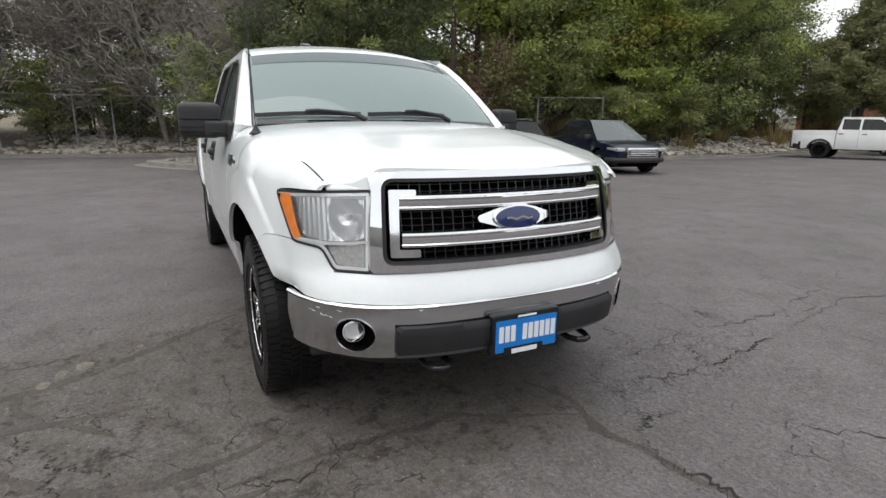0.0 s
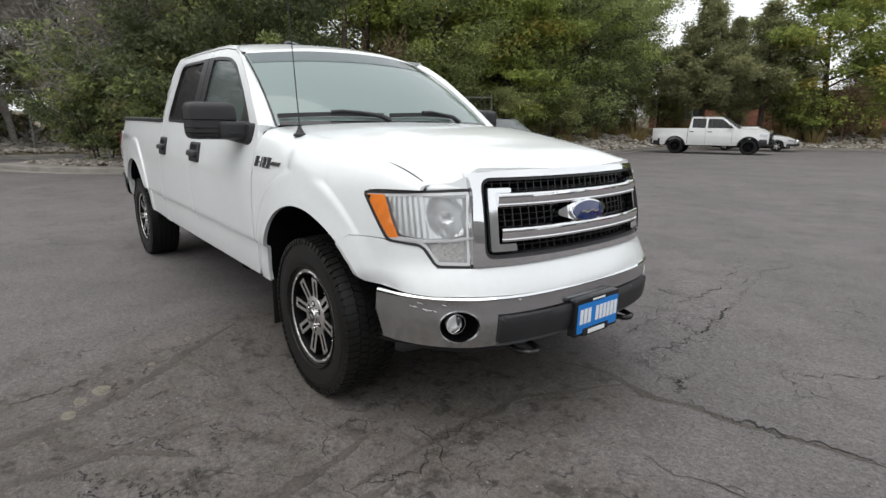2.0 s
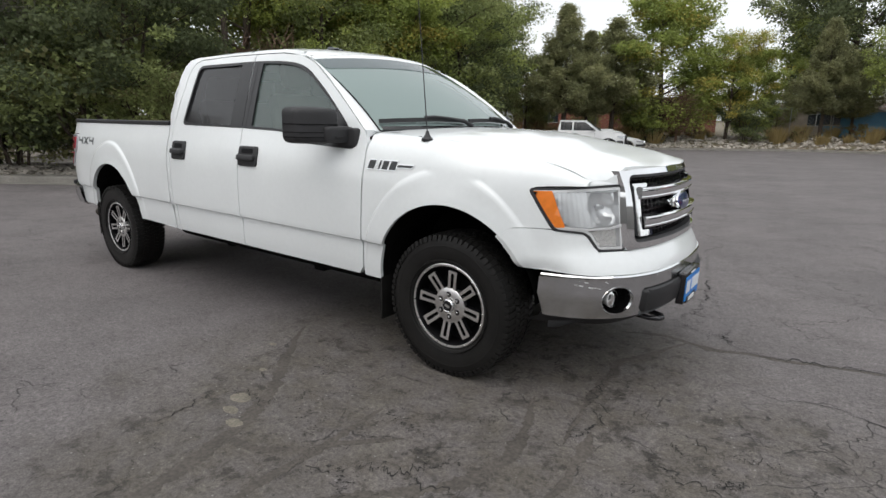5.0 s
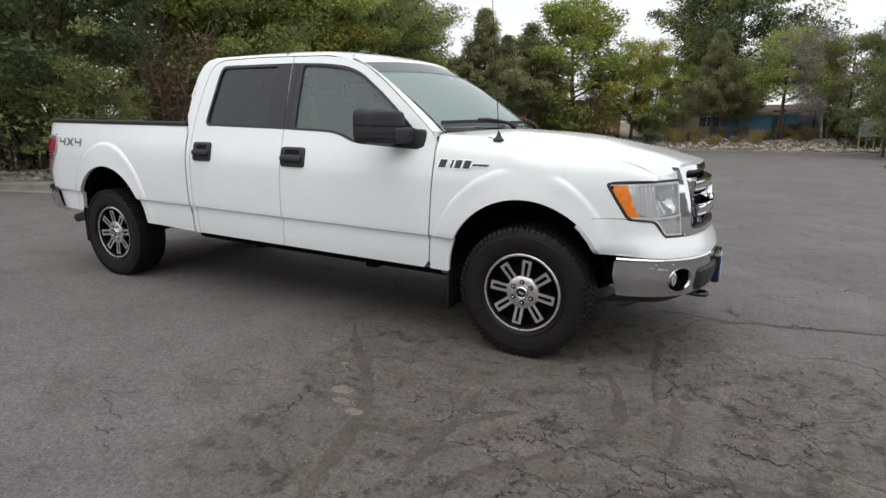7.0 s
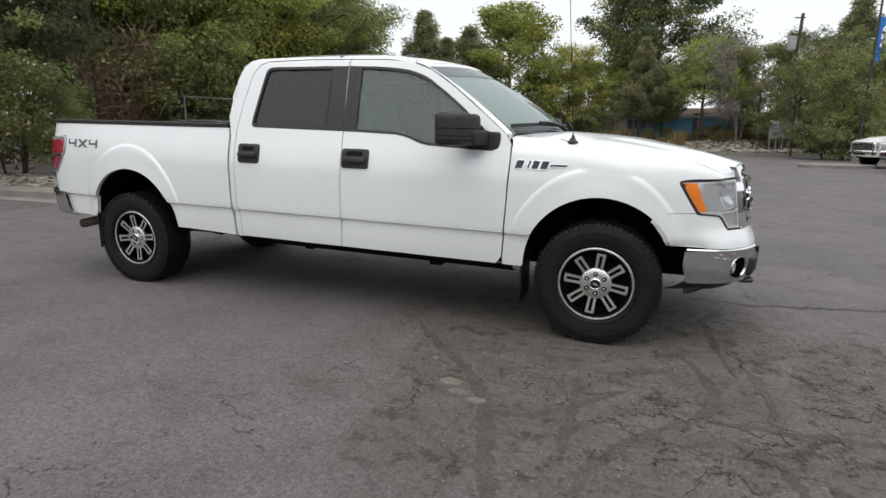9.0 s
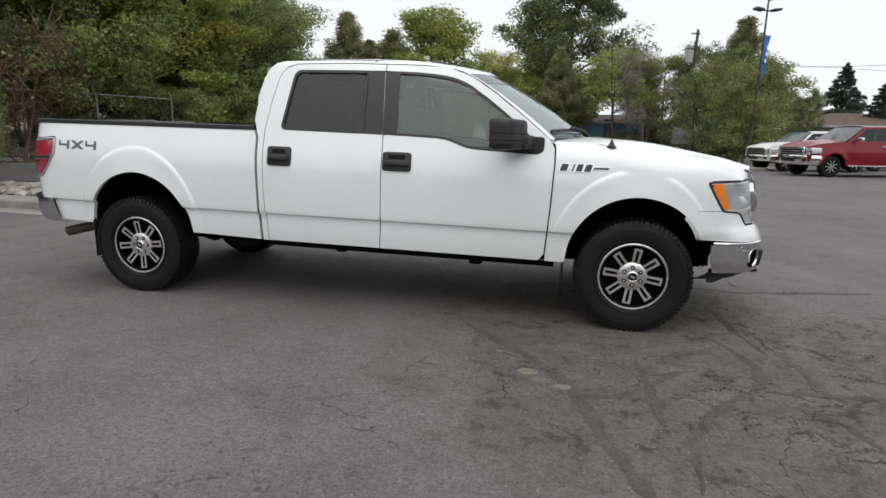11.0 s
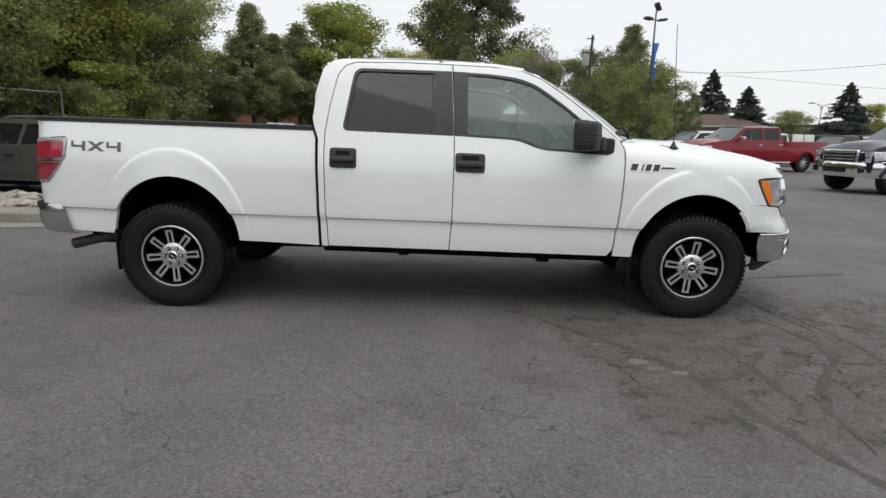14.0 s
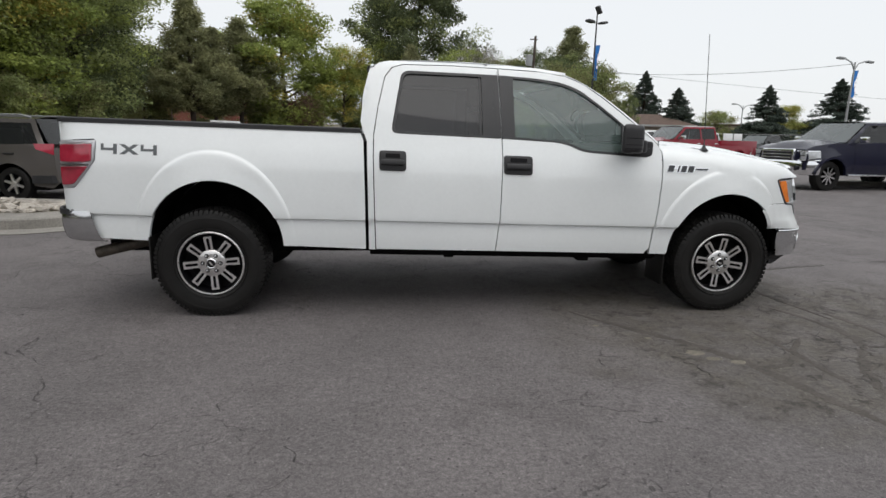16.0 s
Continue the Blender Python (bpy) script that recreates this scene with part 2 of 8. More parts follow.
def lathe(profile, n=48, closed=False):
    """Turns (radius, y) pairs round the y axis."""
    v, f = [], []
    for r, y in profile:
        for k in range(n):
            a = 2 * math.pi * k / n
            v.append((r * math.cos(a), y, r * math.sin(a)))
    m = len(profile)
    for i in range(m if closed else m - 1):
        j = (i + 1) % m
        for k in range(n):
            f.append((i * n + k, i * n + (k + 1) % n, j * n + (k + 1) % n, j * n + k))
    return v, f


def prism(outline, y0, y1, b=0.0, mapf=None):
    """A plate with the outline given in (x, z), from y0 to y1, its y0 face chamfered by b."""
    bm = bmesh.new()
    base = [bm.verts.new((x, y1, z)) for x, z in outline]
    face = bm.faces.new(base)
    top = bmesh.ops.extrude_face_region(bm, geom=[face])
    ring = [e for e in top["geom"] if isinstance(e, bmesh.types.BMVert)]
    for q in ring:
        q.co.y = y0
    if b:
        caps = [e for e in top["geom"] if isinstance(e, bmesh.types.BMFace)]
        bmesh.ops.bevel(bm, geom=[e for fc in caps for e in fc.edges], offset=b, segments=2, affect="EDGES", profile=0.5)
    bmesh.ops.recalc_face_normals(bm, faces=bm.faces[:])
    v, f = from_bm(bm)
    return ([mapf(*p) for p in v], f) if mapf else (v, f)


def inside(p, poly):
    x, y = p
    hit = False
    for i in range(len(poly)):
        (x0, y0), (x1, y1) = poly[i - 1], poly[i]
        if (y0 > y) != (y1 > y) and x < (x1 - x0) * (y - y0) / (y1 - y0) + x0:
            hit = not hit
    return hit


def dense(poly, step, closed=True):
    out = []
    for i in range(len(poly) if closed else len(poly) - 1):
        a, b = poly[i], poly[(i + 1) % len(poly)]
        n = max(1, math.ceil(math.dist(a, b) / step))
        out += [(a[0] + (b[0] - a[0]) * k / n, a[1] + (b[1] - a[1]) * k / n) for k in range(n)]
    return out if closed else out + [poly[-1]]


def rounded(poly, r, n=4):
    """Rounds the corners of an outline; r: one radius or one for each corner."""
    out = []
    for i, p in enumerate(poly):
        ri = r[i] if hasattr(r, "__len__") else r
        if ri <= 0:
            out.append(p)
            continue
        p = Vector(p)
        a, b = Vector(poly[i - 1]) - p, Vector(poly[(i + 1) % len(poly)]) - p
        ri = min(ri, a.length * 0.49, b.length * 0.49)
        a, b = p + a.normalized() * ri, p + b.normalized() * ri
        for k in range(n + 1):
            t = k / n
            out.append(tuple((1 - t) ** 2 * a + 2 * t * (1 - t) * p + t * t * b))
    return out


def grow(poly, d):
    """An outline moved outwards by d (inwards where it is negative)."""
    area = sum(poly[i - 1][0] * poly[i][1] - poly[i][0] * poly[i - 1][1] for i in range(len(poly)))
    sign = 1 if area > 0 else -1
    out = []
    for i, p in enumerate(poly):
        a, b = Vector(p) - Vector(poly[i - 1]), Vector(poly[(i + 1) % len(poly)]) - Vector(p)
        a = a.normalized() if a.length > 1e-9 else b.normalized()
        b = b.normalized() if b.length > 1e-9 else a
        na, nb = Vector((a.y, -a.x)) * sign, Vector((b.y, -b.x)) * sign
        mid = na + nb
        mid = mid.normalized() if mid.length > 1e-6 else na
        out.append(tuple(Vector(p) + mid * d / max(0.5, mid.dot(na))))
    return out


def panel(outline, mapf, step=0.04, holes=(), flange=0.02, lines=(), inward=None, edge_step=None, arcs=()):
    """A curved sheet: an outline in (u, v), filled with a fine net and laid by mapf into space. Its edges turn in by flange."""
    es = edge_step or step
    rings = [dense(outline, es)] + [dense(h, es) for h in holes]
    pts, edges = [], []
    for ring in rings:
        k = len(pts)
        pts += ring
        edges += [(k + i, k + (i + 1) % len(ring)) for i in range(len(ring))]
    us, vs = [p[0] for p in outline], [p[1] for p in outline]
    inner = []
    nu, nv = int((max(us) - min(us)) / step) + 1, int((max(vs) - min(vs)) / step) + 1
    allring = np.array(pts)
    lined = []
    for lv in lines:
        prev = None
        for i in range(2 * nu + 1):
            p = (min(us) + step * 0.5 * i, lv)
            if inside(p, rings[0]) and not any(inside(p, h) for h in rings[1:]) and ((allring - p) ** 2).sum(1).min() > (step * 0.2) ** 2:
                lined.append(p)
                if prev == i - 1:
                    edges.append((len(pts) + len(lined) - 2, len(pts) + len(lined) - 1))
                prev = i
    for arc in arcs:
        prev = None
        for i, p in enumerate(dense(arc, step * 0.8)[:-1]):
            if inside(p, rings[0]) and not any(inside(p, h) for h in rings[1:]) and ((allring - p) ** 2).sum(1).min() > 0.006 ** 2:
                lined.append(tuple(p))
                if prev == i - 1:
                    edges.append((len(pts) + len(lined) - 2, len(pts) + len(lined) - 1))
                prev = i
    near_arc = np.array([p for arc in arcs for p in dense(arc, step * 0.8)] or [(1e9, 1e9)])
    rows_v = [min(vs) + step * (j + 0.5) for j in range(nv)]
    for j, v in enumerate(rows_v):
        if any(abs(v - lv) < step * 0.45 for lv in lines):
            continue
        for i in range(nu):
            p = (min(us) + step * (i + (0.5 if j % 2 else 0.0)), v)
            if inside(p, rings[0]) and not any(inside(p, h) for h in rings[1:]):
                if ((allring - p) ** 2).sum(1).min() > (step * 0.45) ** 2 and ((near_arc - p) ** 2).sum(1).min() > (step * 0.5) ** 2:
                    inner.append(p)
    res = geo.delaunay_2d_cdt([Vector(p) for p in pts + lined + inner], edges, [], 0, 1e-6)
    co, faces = res[0], res[2]
    keep = []
    for f in faces:
        c = sum((co[i] for i in f), Vector((0, 0))) / len(f)
        if inside(c, rings[0]) and not any(inside(c, h) for h in rings[1:]):
            keep.append(tuple(f))
    v3 = [Vector(mapf(p.x, p.y)) for p in co]
    # orient by the wish: the first good face tells
    verts, out = [tuple(p) for p in v3], []
    want = Vector(inward) if inward else None
    flip = None
    for f in keep:
        a, b, c = (v3[i] for i in f[:3])
        nrm = (b - a).cross(c - a)
        if nrm.length < 1e-10:
            continue
        if flip is None and want is not None:
            flip = nrm.dot(want) > 0
        out.append(tuple(reversed(f)) if flip else f)
    if flange and want is not None:
        w = want.normalized()
        for ring in rings:
            k = len(verts)
            base = [Vector(mapf(*p)) for p in ring]
            n = len(ring)
            verts += [tuple(p) for p in base] + [tuple(p + w * flange) for p in base]
            for i in range(n):
                j = (i + 1) % n
                out.append((k + i, k + j, k + n + j, k + n + i))
    return verts, out


def ruled(a, b, n=8, bulge=(0, 0, 0)):
    """A sheet between two rows of points, swollen in the middle by bulge."""
    v, f = [], []
    g = Vector(bulge)
    for p, q in zip(a, b):
        p, q = Vector(p), Vector(q)
        for k in range(n + 1):
            t = k / n
            v.append(tuple(p.lerp(q, t) + g * 4 * t * (1 - t)))
    for i in range(len(a) - 1):
        for k in range(n):
            f.append((i * (n + 1) + k, i * (n + 1) + k + 1, (i + 1) * (n + 1) + k + 1, (i + 1) * (n + 1) + k))
    return v, f


def sweep(points, section, closed=False, up=(0, 0, 1)):
    """A bar of a given (sideways, up) section along points."""
    pts = [Vector(p) for p in points]
    v, f, m = [], [], len(section)
    up = Vector(up)
    n = len(pts)
    for i, p in enumerate(pts):
        if closed:
            way = (pts[(i + 1) % n] - pts[i - 1]).normalized()
        else:
            way = (pts[min(i + 1, n - 1)] - pts[max(i - 1, 0)]).normalized()
        side = way.cross(up).normalized()
        top = side.cross(way)
        v += [tuple(p + side * a + top * b) for a, b in section]
    for i in range(n if closed else n - 1):
        j = (i + 1) % n
        for k in range(m):
            f.append((i * m + k, i * m + (k + 1) % m, j * m + (k + 1) % m, j * m + k))
    if not closed:
        f += [tuple(reversed(range(m))), tuple(range((n - 1) * m, n * m))]
    return v, f


def superellipse(cx, cz, a, b, n, t0, t1, count):
    out = []
    for k in range(count + 1):
        t = radians(t0 + (t1 - t0) * k / count)
        c, s = math.cos(t), math.sin(t)
        out.append((cx + a * math.copysign(abs(c) ** (2 / n), c), cz + b * math.copysign(abs(s) ** (2 / n), s)))
    return out


def disc(rx, rz, n=28, cx=0.0, cz=0.0):
    return [(cx + rx * math.cos(2 * math.pi * k / n), cz + rz * math.sin(2 * math.pi * k / n)) for k in range(n)]


def facing(vf, way):
    """The same sheet with its faces turned to look along way."""
    v, f = vf
    way = Vector(way)
    total = 0.0
    for q in f:
        a, b, c = (Vector(v[i]) for i in q[:3])
        total += (b - a).cross(c - a).dot(way)
    return (v, f) if total >= 0 else (v, [tuple(reversed(q)) for q in f])

# ---- ground: asphalt to the horizon ----
def asphalt():
    m = bpy.data.materials.new("worn_asphalt")
    m.use_nodes = True
    n, l = m.node_tree.nodes, m.node_tree.links
    b = n["Principled BSDF"]
    co = n.new("ShaderNodeTexCoord")

    def noise_at(scale, detail=4, rough=0.55, src=None):
        q = n.new("ShaderNodeTexNoise")
        q.inputs["Scale"].default_value, q.inputs["Detail"].default_value, q.inputs["Roughness"].default_value = scale, detail, rough
        l.new(src or co.outputs["Object"], q.inputs["Vector"])
        return q

    def span(sock, a, b2, c, d):
        q = n.new("ShaderNodeMapRange")
        for key, val in zip(("From Min", "From Max", "To Min", "To Max"), (a, b2, c, d)):
            q.inputs[key].default_value = val
        l.new(sock, q.inputs["Value"])
        return q.outputs["Result"]

    def mixc(fac, a, b2, blend="MIX"):
        q = n.new("ShaderNodeMix")
        q.data_type, q.blend_type = "RGBA", blend
        if isinstance(fac, float):
            q.inputs["Factor"].default_value = fac
        else:
            l.new(fac, q.inputs["Factor"])
        for key, val in (("A", a), ("B", b2)):
            if isinstance(val, tuple):
                q.inputs[key].default_value = (*val, 1)
            else:
                l.new(val, q.inputs[key])
        return q.outputs["Result"]

    def times(a, b2):
        q = n.new("ShaderNodeMath")
        q.operation = "MULTIPLY"
        l.new(a, q.inputs[0])
        if isinstance(b2, float):
            q.inputs[1].default_value = b2
        else:
            l.new(b2, q.inputs[1])
        return q.outputs[0]

    grain, coarse = noise_at(150, 3, 0.75), noise_at(48, 4, 0.7)
    stone = n.new("ShaderNodeTexVoronoi")
    stone.inputs["Scale"].default_value = 85
    l.new(co.outputs["Object"], stone.inputs["Vector"])
    stains, patches = noise_at(0.55, 5, 0.6), noise_at(2.6, 6, 0.65)
    base = mixc(span(stains.outputs["Fac"], 0.38, 0.66, 0, 1), (0.108, 0.098, 0.098), (0.146, 0.132, 0.132))
    base = mixc(span(patches.outputs["Fac"], 0.52, 0.72, 0, 0.6), base, (0.090, 0.081, 0.080))
    # oily, scuffed stretch round the truck's nose
    near = n.new("ShaderNodeVectorMath")
    near.operation = "DISTANCE"
    near.inputs[1].default_value = (0.35, -1.25, 0)
    l.new(co.outputs["Object"], near.inputs[0])
    ragged_edge = n.new("ShaderNodeMath")
    ragged_edge.operation = "MULTIPLY_ADD"
    l.new(noise_at(1.1, 4, 0.6).outputs["Fac"], ragged_edge.inputs[0])
    ragged_edge.inputs[1].default_value = 2.2
    l.new(near.outputs["Value"], ragged_edge.inputs[2])
    there = span(ragged_edge.outputs[0], 3.15, 2.45, 0, 1)
    dust_sheen, blot = noise_at(4.2, 7, 0.68), noise_at(6.5, 6, 0.72)
    base = mixc(times(there, span(dust_sheen.outputs["Fac"], 0.36, 0.60, 0.25, 0.95)), base, (0.082, 0.072, 0.060))
    base = mixc(times(there, span(noise_at(2.3, 5, 0.65).outputs["Fac"], 0.54, 0.64, 0, 0.55)), base, (0.128, 0.116, 0.102))
    base = mixc(times(times(there, span(blot.outputs["Fac"], 0.53, 0.61, 0, 1)), span(noise_at(1.4, 3).outputs["Fac"], 0.40, 0.52, 0.1, 0.85)), base, (0.030, 0.026, 0.022))
    base = mixc(times(there, span(noise_at(13, 6, 0.7).outputs["Fac"], 0.54, 0.66, 0, 0.7)), base, (0.040, 0.035, 0.030))
    base = mixc(times(there, span(noise_at(9, 6, 0.7).outputs["Fac"], 0.58, 0.70, 0, 0.6)), base, (0.150, 0.138, 0.122))
    base = mixc(1.0, base, span(grain.outputs["Fac"], 0.28, 0.72, 0.45, 1.55), "MULTIPLY")
    base = mixc(1.0, base, span(coarse.outputs["Fac"], 0.30, 0.70, 0.58, 1.42), "MULTIPLY")
    base = mixc(1.0, base, span(noise_at(17, 4, 0.65).outputs["Fac"], 0.30, 0.70, 0.84, 1.16), "MULTIPLY")
    pits = n.new("ShaderNodeTexVoronoi")
    pits.inputs["Scale"].default_value = 38
    l.new(co.outputs["Object"], pits.inputs["Vector"])
    sep = n.new("ShaderNodeSeparateColor")
    l.new(pits.outputs["Color"], sep.inputs["Color"])
    base = mixc(times(span(pits.outputs["Distance"], 0.30, 0.16, 0, 1), span(sep.outputs["Red"], 0.80, 0.86, 0, 0.8)), base, (0.030, 0.028, 0.027))
    base = mixc(times(span(pits.outputs["Distance"], 0.22, 0.12, 0, 1), span(sep.outputs["Green"], 0.90, 0.94, 0, 0.8)), base, (0.26, 0.25, 0.24))
    flecks = span(stone.outputs["Distance"], 0.12, 0.05, 0, 1)
    rnd = span(noise_at(60, 2).outputs["Fac"], 0.60, 0.68, 0, 1)
    base = mixc(times(times(flecks, rnd), 0.75), base, (0.20, 0.19, 0.185))
    # web of cracks, only in tired stretches
    warp = n.new("ShaderNodeVectorMath")
    warp.operation = "ADD"
    wob = noise_at(3.5, 4)
    l.new(co.outputs["Object"], warp.inputs[0])
    sc = n.new("ShaderNodeVectorMath")
    sc.operation = "SCALE"
    sc.inputs["Scale"].default_value = 0.30
    l.new(wob.outputs["Color"], sc.inputs[0])
    l.new(sc.outputs["Vector"], warp.inputs[1])
    total = None
    for scale, width, lo in ((1.35, 0.006, 0.47), (4.2, 0.016, 0.54)):
        vo = n.new("ShaderNodeTexVoronoi")
        vo.feature = "DISTANCE_TO_EDGE"
        vo.inputs["Scale"].default_value = scale
        l.new(warp.outputs["Vector"], vo.inputs["Vector"])
        where = span(noise_at(0.42 if scale < 2 else 0.7, 3).outputs["Fac"], lo, lo + 0.07, 0, 1)
        ragged = span(noise_at(9, 4).outputs["Fac"], 0.42, 0.56, 0, 1)
        c = times(times(span(vo.outputs["Distance"], width, width * 0.25, 0, 1), where), ragged)
        if total is None:
            total = c
        else:
            q = n.new("ShaderNodeMath")
            q.operation = "MAXIMUM"
            l.new(total, q.inputs[0]), l.new(c, q.inputs[1])
            total = q.outputs[0]
    base = mixc(times(total, 0.8), base, (0.022, 0.021, 0.020))
    l.new(base, b.inputs["Base Color"])
    b.inputs["Roughness"].default_value = 0.82
    l.new(span(patches.outputs["Fac"], 0.3, 0.7, 0.72, 0.9), b.inputs["Roughness"])
    bp = n.new("ShaderNodeBump")
    bp.inputs["Strength"].default_value, bp.inputs["Distance"].default_value = 0.55, 0.006
    l.new(grain.outputs["Fac"], bp.inputs["Height"])
    bp2 = n.new("ShaderNodeBump")
    bp2.inputs["Strength"].default_value, bp2.inputs["Distance"].default_value, bp2.invert = 0.8, 0.012, True
    l.new(total, bp2.inputs["Height"])
    l.new(bp.outputs["Normal"], bp2.inputs["Normal"])
    l.new(bp2.outputs["Normal"], b.inputs["Normal"])
    return m


ASPHALT = asphalt()
SEAL = material("crack_sealer", (0.080, 0.070, 0.061), 0.85, vary=0.3, scale=5, fine=0.3, fine_scale=60, bump=0.2)
SOIL = material("dry_soil", (0.19, 0.155, 0.115), 0.95, tint=(0.115, 0.105, 0.06), scale=0.8, fine=0.25, fine_scale=25, bump=0.5)
CONCRETE = material("kerb_concrete", (0.27, 0.255, 0.23), 0.9, vary=0.3, scale=2.2, fine=0.16, fine_scale=45, bump=0.25)
ROCK = material("river_rock", (0.42, 0.39, 0.345), 0.85, tint=(0.28, 0.25, 0.215), scale=6, fine=0.18, fine_scale=60, bump=0.3, island=0.32, obj_random=0.3)
TAR = material("crack_tar", (0.020, 0.019, 0.018), 0.9, vary=0.3, scale=20)
GRIT = material("pale_grit", (0.175, 0.158, 0.128), 0.95, vary=0.3, scale=18, fine=0.3, fine_scale=90)
STEEL = material("galvanised_steel", (0.36, 0.37, 0.37), 0.5, metal=0.7, vary=0.2, scale=12)

part_ground = new("ground", mesh_of("ground", *([(x, y, 0.0) for x in (-3000, 3000) for y in (-3000, 3000)], [(0, 2, 3, 1)]), ASPHALT, flat=True))
tagged(part_ground, "worn dark grey asphalt car park with fine cracks", "ground", kind="structure")

# ---- the white pickup truck (origin under the front axle, nose to +x) ----
truck = thing("pickup_truck", pose(0, 0, 0), "white crew-cab pickup truck with black and silver alloy wheels", "pickup truck")
WB = 3.983
AF = (0.0, 0.515, 0.477, 0.482)
AR = (-3.925, 0.515, 0.473, 0.470)
BOTTOM = 0.503

side_w = curve1((0.44, 0.925), (0.50, 0.945), (0.60, 0.958), (0.700, 0.962), (0.714, 0.963), (0.724, 0.983), (0.74, 0.986), (0.9, 0.990), (1.05, 0.986), (1.18, 0.966), (1.28, 0.938), (1.35, 0.918), (1.45, 0.889), (1.6, 0.842), (1.75, 0.792), (1.83, 0.762), (1.87, 0.742), (1.905, 0.700))
plan = curve1((-0.75, 1.0), (-0.3, 0.998), (0.0, 0.985), (0.2, 0.965), (0.35, 0.93), (0.47, 0.884), (0.58, 0.846), (0.66, 0.806), (0.72, 0.762), (0.76, 0.71))
rear_plan = curve1((-5.005, 0.840), (-4.985, 0.872), (-4.95, 0.904), (-4.90, 0.931), (-4.82, 0.952), (-4.71, 0.966), (-4.6, 0.973), (-4.2, 0.986), (-3.6, 0.992), (-2.86, 0.994))


def crease_size(cx, x):
    """Half width and height of the crease over a wheel arch."""
    return (0.605 if x < 0 else 0.535, 0.668) if cx == 0.0 else (0.565, 0.680)


def flare(x, z):
    """How far the wheel arches swell out of the side."""
    out = 0.0
    for cx, cz, a, b in (AF, AR):
        rho = math.hypot((x - cx) / a, max(z - cz, 0) / b)
        A, B = crease_size(cx, x)
        k = 1 - (1 - min(max((1 - math.hypot((x - cx) / A, max(z - cz, 0) / B)) / 0.045, 0.0), 1.0)) ** 2.2
        if cx == 0.0:
            k *= 1 - smooth(0.40, 0.56, x)
        out = max(out, k * (0.014 + 0.009 * (1 - smooth(1.0, 1.2, rho))) * (0.35 + 0.65 * smooth(0.62, 0.80, z)))
    return out


def half(x, z):
    w = side_w(z) + flare(x, z)
    if x > -0.75:
        w *= plan(x)
    if x < -2.85:
        w *= rear_plan(x)
    return w


def side(x, z):
    return (x, -half(x, z), z)


IN = (0, 1, 0)


def flare_arcs(arch):
    """Lines of the sheet along the swelling round a wheel arch."""
    cx, cz, a, b = arch
    rows = []
    for q in (1.012, 1.0, 0.987, 0.968, 0.945):
        rows.append([(cx + crease_size(cx, math.cos(w))[0] * q * math.cos(w), cz + crease_size(cx, 0)[1] * q * math.sin(w)) for w in np.linspace(radians(172), radians(8), 60)])
    return rows



def both(name, vf, mat, parent, label="", **k):
    """The same part on the passenger's side (-y) and, mirrored, on the driver's side."""
    a = part(name, vf, mat, parent, label, rake=True, **k)
    b = part(name, mirrored(vf), mat, parent, label, rake=True, **k)
    return a, b


# -- bed --
arch_r = superellipse(AR[0], AR[1], AR[2], AR[3], 2.0, 180, 0, 40)
TAIL_X = -4.982
lamp_outline = rounded([(-4.696, 1.246), (-4.704, 1.095), (-4.862, 0.900), (-4.984, 0.886), (-4.984, 1.231)], [0.02, 0.05, 0.03, 0.0, 0.0])
bed_out = [(TAIL_X, 1.372), (TAIL_X, 1.224)] + [(-4.976, 1.226), (-4.72, 1.246), (-4.702, 1.229), (-4.710, 1.098), (-4.868, 0.904), (-4.978, 0.891)] + [(TAIL_X, 0.73), (-4.80, 0.728), (-4.752, 0.545), (-4.40, 0.535)] + [p for p in arch_r if p[1] > 0.535 or p[0] > -3.9][1:] + [(-2.850, BOTTOM), (-2.853, 0.9), (-2.863, 1.30), (-2.893, 1.372)]
bed_sides = both("bed_side", panel(bed_out, side, 0.035, lines=(0.700, 0.714, 0.724, 0.740), inward=IN, flange=0.03, edge_step=0.03, arcs=flare_arcs(AR)), WHITE, truck)
arch_lip = [side(x, z) for x, z in arch_r]
both("wheel_well", ruled([(x, y + 0.004, z) for x, y, z in arch_lip], [(x + (0.02 if x > AR[0] else -0.02), -0.45, z + 0.01) for x, y, z in arch_lip], 3), UNDERBODY, truck)
# rail caps, inner walls, floor, tailgate
rail = [(x, -half(x, 1.372) + 0.035, 1.386) for x in np.linspace(-2.885, TAIL_X, 70)]
both("rail_cap", sweep(rail, [(-0.045, -0.032), (0.045, -0.032), (0.045, -0.004), (0.033, 0.004), (-0.033, 0.004), (-0.045, -0.004)]), BLACK_PLASTIC, truck, "black plastic bed rail cap")
both("bed_inner_wall", ruled([(x, -0.86 * rear_plan(x), 1.37) for x in np.linspace(-2.89, -4.93, 8)], [(x, -0.84 * rear_plan(x), 1.04) for x in np.linspace(-2.89, -4.93, 8)], 2), BLACK_PLASTIC, truck)
# grey strip: shade on the white panel edges inside the gap, put into its colour
both("cab_gap_strip", ruled([(-2.866 - 0.03 * smooth(1.2, 1.37, z), -half(-2.85, z) + 0.060, z) for z in np.linspace(0.52, 1.37, 14)], [(-2.815 - 0.03 * smooth(1.2, 1.37, z), -half(-2.85, z) + 0.060, z) for z in np.linspace(0.52, 1.37, 14)], 1), GAP_GREY, truck)
part("bed_floor", box(-4.95, -2.89, -0.86, 0.86, 1.02, 1.05), BLACK_PLASTIC, truck, rake=True)
part("bed_front_wall", box(-2.905, -2.885, -0.86, 0.86, 0.6, 1.38), WHITE, truck, rake=True)
